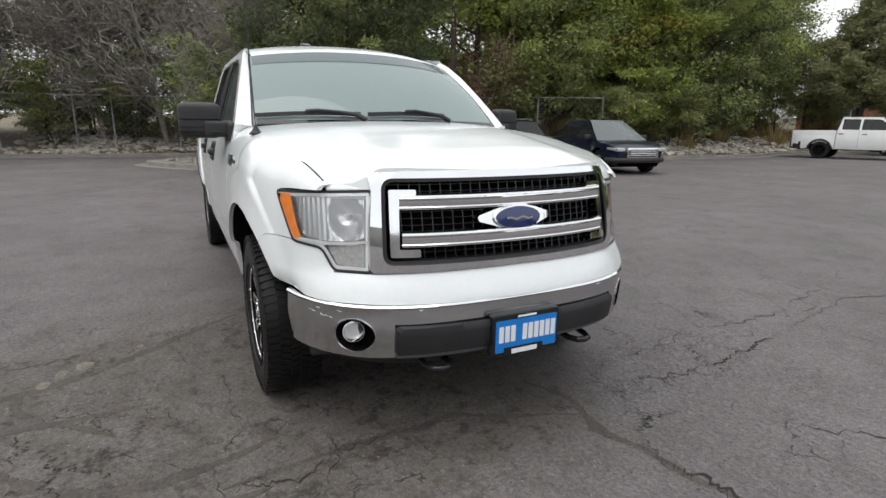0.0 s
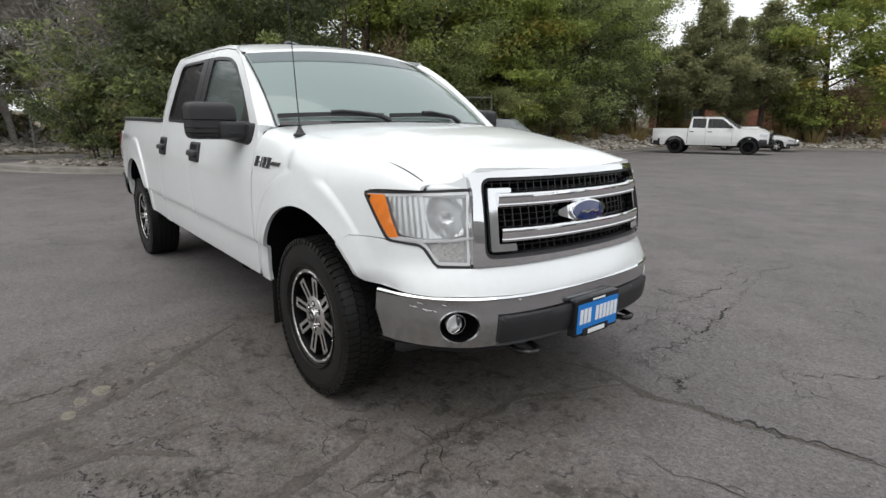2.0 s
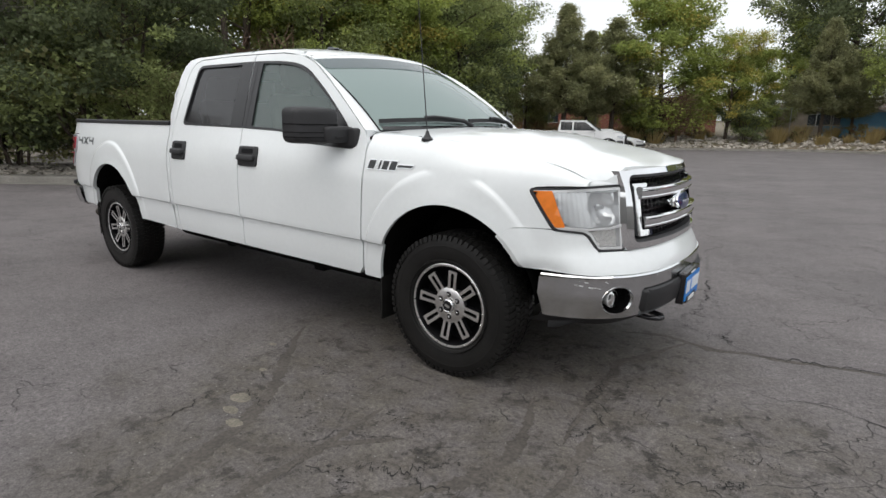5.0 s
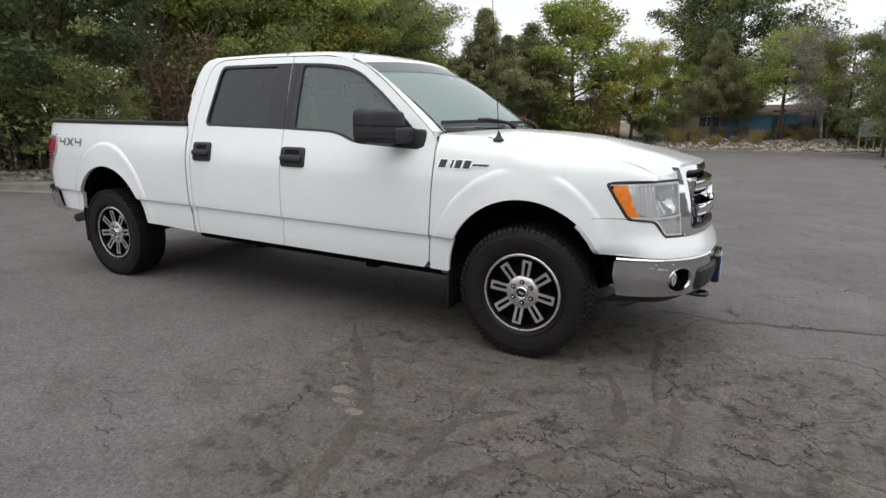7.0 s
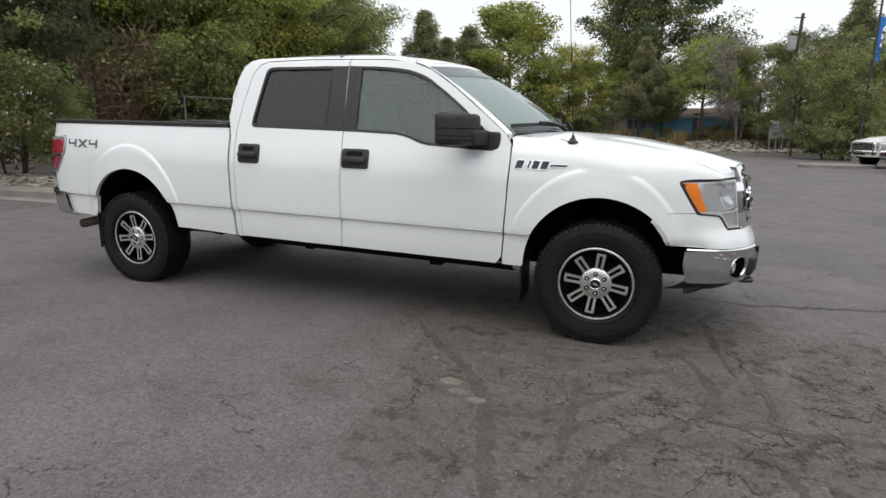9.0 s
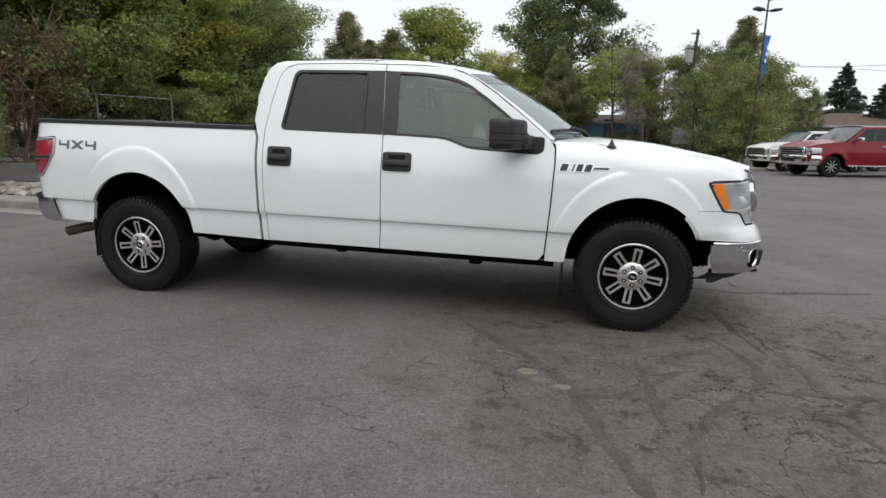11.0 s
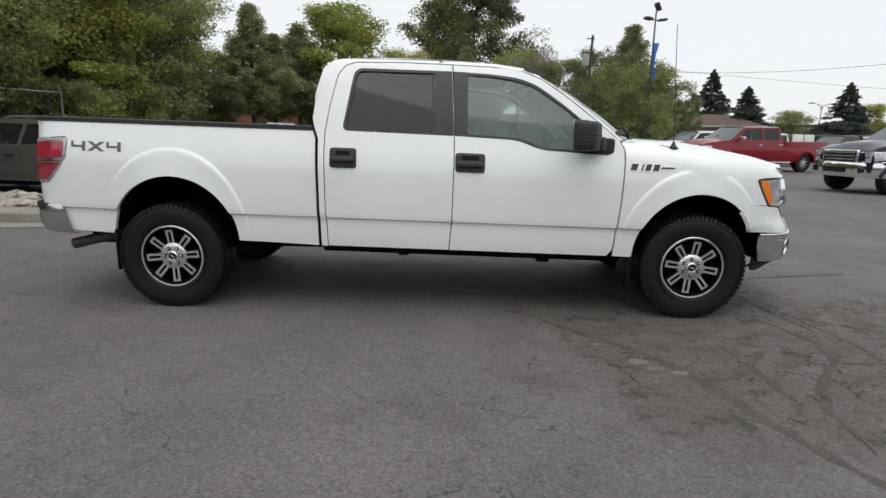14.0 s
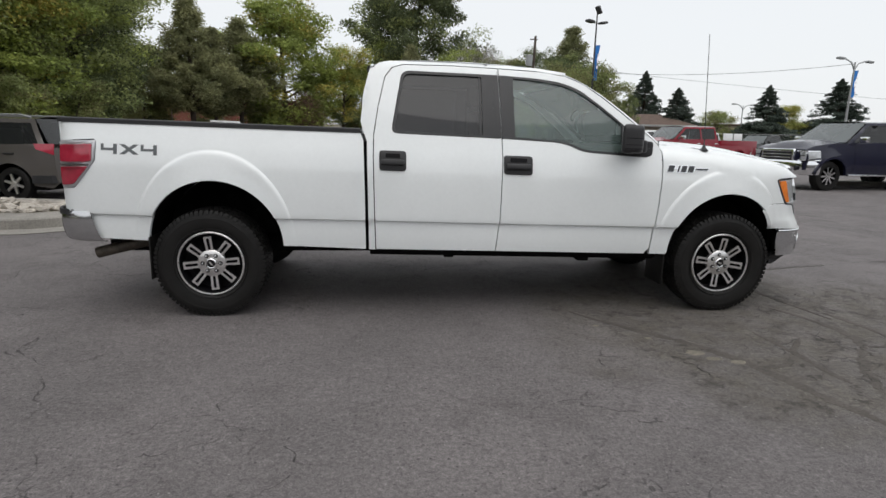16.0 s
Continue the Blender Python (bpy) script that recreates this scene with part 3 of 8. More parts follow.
tail_pts = rounded([(-0.79, 0.74), (0.79, 0.74), (0.775, 1.384), (-0.775, 1.384)], 0.03)
part("tailgate", ([(TAIL_X + 0.02 - y, x, z) for x, y, z in prism(tail_pts, -0.0, 0.05, 0.012)[0]], prism(tail_pts, 0, 0.05, 0.012)[1]), WHITE, truck, rake=True)
for sgn in (1, -1):
    def lampmap(x, y, z, s=sgn):
        return (x, s * (-half(x, z) + y), z)
    lamp = part("tail_lamp", prism(dense(grow(lamp_outline, -0.008), 0.03), -0.012, 0.06, 0.012, lampmap), LAMP_RIM, truck, "tail lamp with a chrome rim and red lenses", rake=True)
    for name, pts in (("upper_lens", [(-4.727, 1.210), (-4.732, 1.090), (-4.972, 1.080), (-4.972, 1.197)]), ("lower_lens", [(-4.757, 1.055), (-4.868, 0.930), (-4.972, 0.916), (-4.972, 1.045)])):
        part(name, prism(dense(rounded(pts, 0.012), 0.03), -0.019, 0.0, 0.006, lampmap), RED_LENS, lamp, "red lens", rake=True)
    part("chrome_trim", prism(rounded([(-4.722, 1.227), (-4.724, 1.216), (-4.974, 1.203), (-4.974, 1.213)], 0.003), -0.017, 0.0, 0.0, lampmap), CHROME, lamp, "chrome strip", rake=True)
    part("chrome_trim", prism(rounded([(-4.744, 1.076), (-4.748, 1.062), (-4.974, 1.052), (-4.974, 1.066)], 0.003), -0.017, 0.0, 0.0, lampmap), CHROME, lamp, "chrome strip", rake=True)
# rear bumper
rb_half = [(-4.758, 0.948), (-4.83, 0.946), (-4.925, 0.928), (-4.992, 0.886), (-5.034, 0.80), (-5.060, 0.66), (-5.072, 0.40), (-5.075, 0.0)]
rb = [(x, -y) for x, y in rb_half] + [(x, y) for x, y in reversed(rb_half[:-1])]
rb_rows = []
for z, d, cut in ((0.742, -0.030, -0.030), (0.738, -0.004, -0.026), (0.722, 0.006, -0.020), (0.68, 0.010, -0.006), (0.62, 0.009, 0.010), (0.56, -0.002, 0.030), (0.530, -0.016, 0.044), (0.518, -0.034, 0.052), (0.520, -0.060, 0.060)):
    rb_rows.append([(x - d * min(1.0, (-4.758 - x) / 0.12) + (cut if abs(x + 4.758) < 0.001 else cut * 0.4 if abs(x + 4.83) < 0.001 else 0.0), y * (1 + d * 0.9), z) for x, y in rb])
v, f = [], []
nb = len(rb)
for row in rb_rows:
    v += row
for i in range(len(rb_rows) - 1):
    for k in range(nb - 1):
        f.append((i * nb + k, (i + 1) * nb + k, (i + 1) * nb + k + 1, i * nb + k + 1))
part("rear_bumper", facing((v, f), (-1, 0, 0)), BUMPER_CHROME, truck, "chrome rear bumper", rake=True)
part("bumper_step", prism([(x + 0.012, -y * 0.985) for x, y in rb], 0.728, 0.746, 0.0, lambda x, y, z: (x, z, y)), BLACK_PLASTIC, truck, "black plastic bumper step pad", rake=True)
both("bumper_corner", sweep([(x - 0.006, -y * 1.006, 0.735) for x, y in rb_half[2:6]], [(-0.012, -0.022), (0.006, -0.022), (0.006, 0.016), (-0.012, 0.016)]), BLACK_PLASTIC, truck)
pipe = tube([(-4.30, -0.60, 0.52), (-4.55, -0.70, 0.478), (-4.850, -0.77, 0.402)], 0.042, 16, caps=False)
inner_pipe = tube([(-4.855, -0.771, 0.401), (-4.6, -0.70, 0.467)], 0.037, 16, caps=False)
part("exhaust_pipe", join(pipe, inner_pipe), RUSTY_STEEL, truck, "dull steel exhaust tip", rake=True)

# -- cab side --
rear_door_o = [(-2.772, BOTTOM), (-1.864, BOTTOM), (-1.846, 0.72), (-1.838, 1.2), (-1.845, 1.5), (-1.862, 1.868), (-2.2, 1.872), (-2.58, 1.862), (-2.655, 1.835), (-2.705, 1.77), (-2.755, 1.55), (-2.785, 1.35), (-2.788, 1.2), (-2.78, 0.8)]
front_door_o = [(-1.857, BOTTOM), (-0.665, BOTTOM), (-0.628, 0.55), (-0.602, 0.9), (-0.588, 1.2), (-0.590, 1.30), (-0.625, 1.362), (-0.80, 1.503), (-1.02, 1.668), (-1.20, 1.784), (-1.34, 1.836), (-1.55, 1.861), (-1.855, 1.868), (-1.838, 1.5), (-1.831, 1.2), (-1.839, 0.72)]
rear_win = rounded([(-2.665, 1.362), (-1.852, 1.352), (-1.862, 1.822), (-2.585, 1.822)], [0.05, 0.004, 0.004, 0.06])
front_win = rounded([(-1.845, 1.352), (-1.42, 1.340), (-1.335, 1.325), (-1.225, 1.282), (-1.16, 1.272), (-0.700, 1.252), (-0.660, 1.285), (-0.84, 1.455), (-1.03, 1.605), (-1.23, 1.742), (-1.36, 1.788), (-1.56, 1.812), (-1.855, 1.822)], [0.004, 0.08, 0.05, 0.06, 0.05, 0.04, 0.03, 0.1, 0.1, 0.1, 0.1, 0.1, 0.004])
both_doors = {}
for nm, outline, hole, lower in (("rear_door", rear_door_o, rear_win, 1), ("front_door", front_door_o, front_win, 1)):
    both_doors[nm] = both(nm, panel(outline, side, 0.04, holes=[hole], lines=(0.700, 0.714, 0.724, 0.740), inward=IN, flange=0.03, edge_step=0.03), WHITE, truck)
# the ring round the doors: sills, pillars, roof rails
cab_side = [(-2.779, 0.498), (-2.825, 0.500), (-2.830, 0.9), (-2.838, 1.30), (-2.868, 1.38), (-2.884, 1.44), (-2.866, 1.60), (-2.838, 1.75), (-2.80, 1.83), (-2.75, 1.872), (-2.68, 1.890), (-2.2, 1.902), (-1.86, 1.900), (-1.55, 1.891), (-1.33, 1.864), (-1.338, 1.843), (-1.55, 1.868), (-1.86, 1.875), (-2.2, 1.879), (-2.582, 1.869), (-2.660, 1.841), (-2.711, 1.772), (-2.761, 1.551), (-2.792, 1.35), (-2.795, 1.2), (-2.787, 0.8)]
both("cab_pillar", panel(cab_side, side, 0.03, inward=IN, flange=0.02), WHITE, truck)
both("sill", ruled([(x, -0.93, 0.505) for x in np.linspace(-2.82, -0.55, 6)], [(x, -0.80, 0.44) for x in np.linspace(-2.82, -0.55, 6)], 3, (0, -0.02, -0.02)), UNDERBODY, truck)
# dark jambs behind the gaps
both("door_jamb", panel([(-2.9, 0.52), (-0.50, 0.52), (-0.52, 1.24), (-2.9, 1.30)], lambda x, z: (x, -half(x, z) + 0.045, z), 0.12, inward=IN, flange=0.0), UNDERBODY, truck)
# windows and black trim
for i, sgn in enumerate((1, -1)):
    def inset(x, y, z, s=sgn):
        return (x, s * (-half(x, z) + y), z)
    def lay(outline, depth, step=0.06, holes=(), flange=0.012, s=sgn):
        vf = panel(outline, lambda x, z: (x, -half(x, z) + depth, z), step, holes=holes, inward=IN, flange=flange)
        return vf if s == 1 else mirrored(vf)
    d = both_doors["rear_door"][i]
    tr = grow(rear_win, -0.003)
    glass_r = rounded([(-2.640, 1.380), (-1.982, 1.372), (-1.988, 1.802), (-2.566, 1.802)], [0.045, 0.012, 0.012, 0.05])
    part("window_trim", lay(tr, -0.002, 0.05, [glass_r]), PILLAR_BLACK, d, "black window surround", rake=True)
    w = part("window", lay(grow(glass_r, 0.006), 0.012, 0.1, flange=0), DARK_GLASS, d, "dark privacy glass", rake=True)
    part("quarter_divider", lay([(-2.005, 1.375), (-1.992, 1.375), (-1.996, 1.80), (-2.009, 1.80)], 0.006, 0.05), PILLAR_BLACK, d, rake=True)
    d = both_doors["front_door"][i]
    tr = grow(front_win, -0.003)
    glass_f = rounded([(-1.738, 1.368), (-1.42, 1.358), (-1.325, 1.342), (-1.215, 1.300), (-1.15, 1.290), (-0.905, 1.282), (-0.905, 1.490), (-1.04, 1.592), (-1.235, 1.722), (-1.365, 1.768), (-1.56, 1.793), (-1.748, 1.802)], [0.012, 0.08, 0.05, 0.06, 0.05, 0.01, 0.01, 0.1, 0.1, 0.1, 0.1, 0.012])
    part("window_trim", lay(tr, -0.002, 0.05, [glass_f]), PILLAR_BLACK, d, "black window surround", rake=True)
    part("window", lay(grow(glass_f, 0.006), 0.012, 0.1, flange=0), SIDE_GLASS, d, "greenish side window", rake=True)
    # black cover over the pillar between the doors
    part("pillar_cover", lay([(-1.90, 1.356), (-1.8436, 1.356), (-1.847, 1.5), (-1.8625, 1.818), (-1.90, 1.818)], -0.0035, 0.05, flange=0.006), PILLAR_BLACK, both_doors["rear_door"][i], rake=True)
    part("pillar_cover", lay([(-1.8325, 1.356), (-1.80, 1.356), (-1.80, 1.818), (-1.8505, 1.818), (-1.836, 1.5)], -0.0035, 0.05, flange=0.006), PILLAR_BLACK, d, rake=True)
    part("gap_seal", lay([(-1.872, 1.34), (-1.822, 1.34), (-1.836, 1.83), (-1.886, 1.83)], 0.004, 0.05), UNDERBODY, d, rake=True)
    # handles
    for name, x0, x1, z0, z1 in (("rear_door", -2.748, -2.552, 1.094, 1.238), ("front_door", -1.826, -1.608, 1.094, 1.232)):
        dd = both_doors[name][i]
        h = part("door_handle", prism(rounded([(x0, z0), (x1, z0), (x1, z1), (x0, z1)], 0.025), -0.014, 0.01, 0.008, inset), BLACK_PLASTIC, dd, "black plastic door handle", rake=True)
        zc = (z0 + z1) / 2
        part("grip", prism(rounded([(x0 + 0.014, zc - 0.028), (x1 - 0.014, zc - 0.028), (x1 - 0.014, zc + 0.012), (x0 + 0.014, zc + 0.012)], 0.014), -0.040, -0.012, 0.010, inset), BLACK_PLASTIC, h, rake=True)
        part("recess", prism(rounded([(x0 + 0.045, zc + 0.022), (x1 - 0.045, zc + 0.022), (x1 - 0.045, zc + 0.052), (x0 + 0.045, zc + 0.052)], 0.008), -0.0155, -0.012, 0.0, inset), RIM_BLACK, h, rake=True)

# -- roof and back of the cab --
roof_c = curve1((-2.90, 1.80), (-2.86, 1.86), (-2.80, 1.905), (-2.70, 1.938), (-2.5, 1.955), (-2.1, 1.962), (-1.7, 1.954), (-1.45, 1.932), (-1.25, 1.903), (-1.10, 1.872))


def roof_map(x, y):
    edge = min(abs(y) / 0.715, 1.0)
    xx = x if x < -2.0 else x + (-0.19 * edge ** 2) * smooth(-2.0, -1.15, x)
    return (xx, y * 1.0, roof_c(x) - 0.058 * edge ** 2.4)


part("roof", panel([(-2.80, -0.712), (-1.16, -0.705), (-1.16, 0.705), (-2.80, 0.712)], roof_map, 0.06, inward=(0, 0, -1), flange=0.0), WHITE, truck, rake=True)
part("cab_back", panel([(-0.80, 0.7), (0.80, 0.7), (0.86, 1.30), (0.845, 1.6), (0.76, 1.80), (0.66, 1.868), (-0.66, 1.868), (-0.76, 1.80), (-0.845, 1.6), (-0.86, 1.30)], lambda y, z: (-2.875 + 0.07 * smooth(1.55, 1.95, z), y, z), 0.08, holes=[rounded([(-0.62, 1.44), (0.62, 1.44), (0.56, 1.76), (-0.56, 1.76)], 0.05)], inward=(1, 0, 0), flange=0.02), WHITE, truck, rake=True)
part("rear_window", panel(rounded([(-0.63, 1.43), (0.63, 1.43), (0.57, 1.77), (-0.57, 1.77)], 0.05), lambda y, z: (-2.86 + 0.07 * smooth(1.55, 1.95, z), y, z), 0.2, inward=(1, 0, 0), flange=0), DARK_GLASS, truck, rake=True)
# roof corner between roof and cab back
part("cab_corner", ruled([roof_map(-2.80, y) for y in np.linspace(-0.712, 0.712, 15)], [(-2.84 + 0.0 * y, y * 0.97, 1.80 + 0.02 * (1 - abs(y))) for y in np.linspace(-0.76, 0.76, 15)], 6, (-0.016, 0, 0.016)), WHITE, truck, rake=True)
part("shark_fin_antenna", prism(rounded([(-1.62, 0.0), (-1.47, 0.0), (-1.56, 0.026), (-1.60, 0.026)], 0.012), -0.028, 0.028, 0.008, lambda x, y, z: (x, y - 0.28, roof_c(-1.55) - 0.012 + z)), BADGE_GREY, truck, "dark grey roof antenna", rake=True)

# -- windshield, A pillars, cowl --
def ws_top(y):
    e = abs(y) / 0.70
    return Vector((-1.150 - 0.190 * e ** 2, y, 1.878 - 0.040 * e ** 2.2))


def ws_low(y):
    e = abs(y) / 0.80
    return Vector((-0.335 - 0.250 * e ** 2, y, 1.378 - 0.012 * e ** 2))


def ws(u, t, lift=0.0):
    a, b = ws_low(u * 0.825), ws_top(u * 0.722)
    p = a.lerp(b, t)
    return (p.x + 0.05 * 4 * t * (1 - t) * 0.35 + lift * 0.5, p.y, p.z + 0.05 * 4 * t * (1 - t) * 0.6 + lift)


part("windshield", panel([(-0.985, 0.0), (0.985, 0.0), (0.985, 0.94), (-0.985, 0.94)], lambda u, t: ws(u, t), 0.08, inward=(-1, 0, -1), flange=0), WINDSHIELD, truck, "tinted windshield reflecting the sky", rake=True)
part("windshield_border", panel([(-0.995, -0.01), (0.995, -0.01), (0.995, 0.94), (-0.995, 0.94)], lambda u, t: ws(u, t, -0.006), 0.08, holes=[rounded([(-0.945, 0.09), (0.945, 0.09), (0.94, 0.918), (-0.94, 0.918)], 0.05)], inward=(-1, 0, -1), flange=0), GLOSS_BLACK, truck, rake=True)
part("sunshade_band", panel([(-0.972, 0.755), (0.972, 0.755), (0.972, 0.935), (-0.972, 0.935)], lambda u, t: ws(u, t, 0.003), 0.08, inward=(-1, 0, -1), flange=0), SHADE_GLASS, truck, "dark tinted sunshade band", rake=True)
part("frit_band", panel([(-0.97, 0.0), (0.97, 0.0), (0.97, 0.034), (-0.97, 0.034)], lambda u, t: ws(u, t, 0.003), 0.08, inward=(-1, 0, -1), flange=0), GLOSS_BLACK, truck, "black glass edge above the cowl", rake=True)
part("roof_header", ruled([Vector(ws(u, 0.930, 0.003)) for u in np.linspace(-0.975, 0.975, 25)], [Vector(roof_map(-1.163, u * 0.705 / 0.975)) + Vector((0, 0, -0.0015)) for u in np.linspace(-0.975, 0.975, 25)], 5, (0.004, 0, 0.006)), WHITE, truck, rake=True)
a_low = [side(x, z) for x, z in [(-0.619, 1.362), (-0.70, 1.43), (-0.797, 1.508), (-0.90, 1.588), (-1.016, 1.674), (-1.10, 1.732), (-1.197, 1.789), (-1.27, 1.822), (-1.338, 1.843)]]
a_top = []
for k, t in enumerate(np.linspace(-0.03, 1.0, len(a_low))):
    a_top.append(Vector(ws(-1.0, t)) + Vector((0, 0, 0.002)))
both("a_pillar", ruled(a_low, a_top, 6, (0.008, -0.008, 0.010)), WHITE, truck)
part("cowl", ruled([(-0.36 + ws_low(y).x + 0.335 + 0.12, y, 1.372 - 0.02 * abs(y)) for y in np.linspace(-0.80, 0.80, 17)], [tuple(ws_low(y) + Vector((-0.01, 0, -0.012))) for y in np.linspace(-0.80, 0.80, 17)], 3), BLACK_PLASTIC, truck, "black plastic cowl panel", rake=True)

# wipers
for y0, y1, t1 in ((-0.20, -0.76, 0.05), (0.33, -0.18, 0.05)):
    def on_glass(y, t, lift):
        return Vector(ws(y / 0.78, t, lift))
    mid = (y0 + y1) / 2
    wiper = part("wiper", tube([on_glass(y0, 0.0, 0.022), on_glass(y0 - 0.05, 0.03, 0.034), on_glass(y0 - 0.16, 0.055, 0.038), on_glass(mid + 0.03, 0.066, 0.040), on_glass(mid - 0.03, 0.066, 0.034)], [0.017, 0.014, 0.008, 0.008, 0.011], 8), BLACK_PLASTIC, truck, "black windshield wiper", rake=True)
    part("blade", sweep([on_glass(y, 0.060 + 0.012 * math.sin((y - y1) / (y0 - y1) * 3.1), 0.018) for y in np.linspace(y0 - 0.02, y1, 11)], [(-0.009, -0.012), (0.009, -0.012), (0.006, 0.012), (-0.006, 0.012)]), BLACK_PLASTIC, wiper, rake=True)

# -- front wing (fender) --
shoulder = curve1((-0.65, 1.19), (-0.2, 1.17), (0.1, 1.145), (0.35, 1.12), (0.5, 1.118), (0.70, 1.130))
seam_z = curve1((-0.60, 1.357), (-0.2, 1.335), (0.0, 1.315), (0.25, 1.276), (0.42, 1.248), (0.52, 1.225), (0.60, 1.197), (0.65, 1.174), (0.70, 1.148))
seam_y = curve1((-0.60, 0.80), (0.1, 0.80), (0.35, 0.798), (0.47, 0.785), (0.58, 0.762), (0.70, 0.728))
ARC = 0.22


def wing(x, v):
    zs = shoulder(x)
    if v <= zs:
        return (x, -half(x, v), v)
    k = min((v - zs) / ARC, 1.0) * math.pi / 2
    w0, w1, zt = half(x, zs), seam_y(x), seam_z(x)
    slope = 0.30
    return (x, -(w0 - (w0 - w1) * ((1 - slope) * (1 - math.cos(k)) + slope * k / (math.pi / 2))), zs + (zt - zs) * math.sin(k) ** 0.85)


arch_f = superellipse(AF[0], AF[1], AF[2], AF[3], 2.0, 180, 0, 44)
wing_out = [(-0.618, BOTTOM), (-0.487, BOTTOM)] + [p for p in arch_f if p[1] > 0.51 and (p[0] < 0.322)] + [(0.327, 0.869), (0.352, 0.903), (0.386, 0.919), (0.46, 0.921), (0.562, 0.9235), (0.515, 1.022), (0.452, 1.112), (0.47, 1.120), (0.69, 1.142)]
wing_out += [(x, shoulder(x) + ARC) for x in (0.69, 0.6, 0.5, 0.4, 0.2, 0.0, -0.2, -0.4, -0.63)]
wing_out += [(-0.622, shoulder(-0.6) + 0.18), (-0.588, 1.325), (-0.578, 1.29), (-0.578, 1.2), (-0.592, 0.9), (-0.617, 0.55)]
wings = both("fender", panel(wing_out, wing, 0.03, lines=(0.700, 0.714, 0.724, 0.740), inward=IN, flange=0.02, edge_step=0.025, arcs=flare_arcs(AF)), WHITE, truck)
lipf = [side(x, z) for x, z in arch_f]
both("wheel_well", ruled([(x, y + 0.004, z) for x, y, z in lipf], [(x * 1.03, -0.45, z + 0.01) for x, y, z in lipf], 3), UNDERBODY, truck)
for cx, cz, aa, bb in (AF, AR):
    both("well_liner", panel(superellipse(cx, cz - 0.02, aa + 0.03, bb + 0.03, 2.0, 180, 0, 24), lambda x, z: (x, -0.46, z), 0.2, inward=IN, flange=0.0), UNDERBODY, truck)
part("engine_bay_shield", box(-0.55, 0.60, -0.50, 0.50, 0.46, 1.0), UNDERBODY, truck, rake=True)

both("cowl_corner", ruled([wing(-0.615, shoulder(-0.615) + 0.22 * k) for k in (0.55, 0.7, 0.8, 0.9, 1.0)], [Vector(a_low[0]).lerp(Vector(a_top[0]), k) + Vector((-0.01, 0.004, -0.004)) for k in (0, 0.25, 0.5, 0.75, 1.0)], 3), WHITE, truck)

both("cowl_fill", ruled([Vector(wing(-0.602, shoulder(-0.602) + 0.22 * k)) + Vector((0, -0.001, 0.001)) for k in (0.45, 0.6, 0.75, 0.9, 1.0)], [Vector(a_low[0]).lerp(Vector(a_top[0]), k) + Vector((0.006, -0.003, 0.008)) for k in (0, 0.25, 0.5, 0.75, 1.0)], 4, (0, -0.002, 0.003)), WHITE, truck)

# -- bonnet --
hood_c = curve1((-0.62, 1.405), (-0.36, 1.396), (0.0, 1.373), (0.3, 1.330), (0.55, 1.280), (0.70, 1.254), (0.80, 1.231), (0.88, 1.208), (0.93, 1.17))


def hood_z(x, y):
    e = abs(y) / seam_y(x)
    zt = seam_z(x)
    return hood_c(x) + (zt - hood_c(x)) * e ** (2.6 + 3.2 * smooth(0.35, 0.7, x)) + 0.012 * (1 - smooth(0.42, 0.56, abs(y))) * smooth(-0.3, 0.3, x) * (1 - smooth(0.55, 0.8, x))


def lamp_line(y):
    """Where the bonnet's corner meets the top of the headlamp."""
    return float(np.interp(abs(y), (0.585, 0.62, 0.655, 0.69, 0.735), (0.772, 0.755, 0.734, 0.711, 0.678)))


def hood_skin(x, y):
    z = hood_z(x, y)
    k = smooth(0.555, 0.60, abs(y))
    d = max(lamp_line(y) - x, 0.0)
    roll = 1.138 + 1.75 * d - 2.6 * min(d, 0.2) ** 2
    low = -0.010 * math.log(math.exp(-z / 0.010) + math.exp(-roll / 0.010))
    return (x, y, z * (1 - k) + low * k)


lip = [(0.876, 0.0), (0.868, 0.2), (0.838, 0.4), (0.797, 0.52), (0.768, 0.588)] + [(lamp_line(y), y) for y in (0.596, 0.62, 0.65, 0.68, 0.705, 0.724)]
hood_out = [(x, -y) for x, y in lip[::-1]] + lip[1:] + [(x, seam_y(x) + 0.001 - 0.010 * smooth(0.47, 0.54, x)) for x in (0.65, 0.58, 0.52, 0.46, 0.42, 0.38, 0.3, 0.1, -0.2, -0.4, -0.56, -0.597)]
hood_out += [(-0.535, 0.74), (-0.415, 0.55), (-0.325, 0.32), (-0.30, 0.0), (-0.325, -0.32), (-0.415, -0.55), (-0.535, -0.74)]
hood_out += [(x, -seam_y(x) - 0.001 + 0.010 * smooth(0.47, 0.54, x)) for x in (-0.597, -0.56, -0.4, -0.2, 0.1, 0.3, 0.38, 0.42, 0.46, 0.52, 0.58, 0.65)]
both("hood_gap", ruled([(x, -seam_y(x) + 0.0012, seam_z(x) + 0.0012) for x in np.linspace(0.47, 0.668, 24)], [(x, -seam_y(x) + 0.0014 + 0.006 * smooth(0.47, 0.54, x), seam_z(x) + 0.0014) for x in np.linspace(0.47, 0.668, 24)], 1), UNDERBODY, truck)
part("hood", panel(hood_out, hood_skin, 0.025, inward=(0, 0, -1), flange=0.015), WHITE, truck, rake=True)

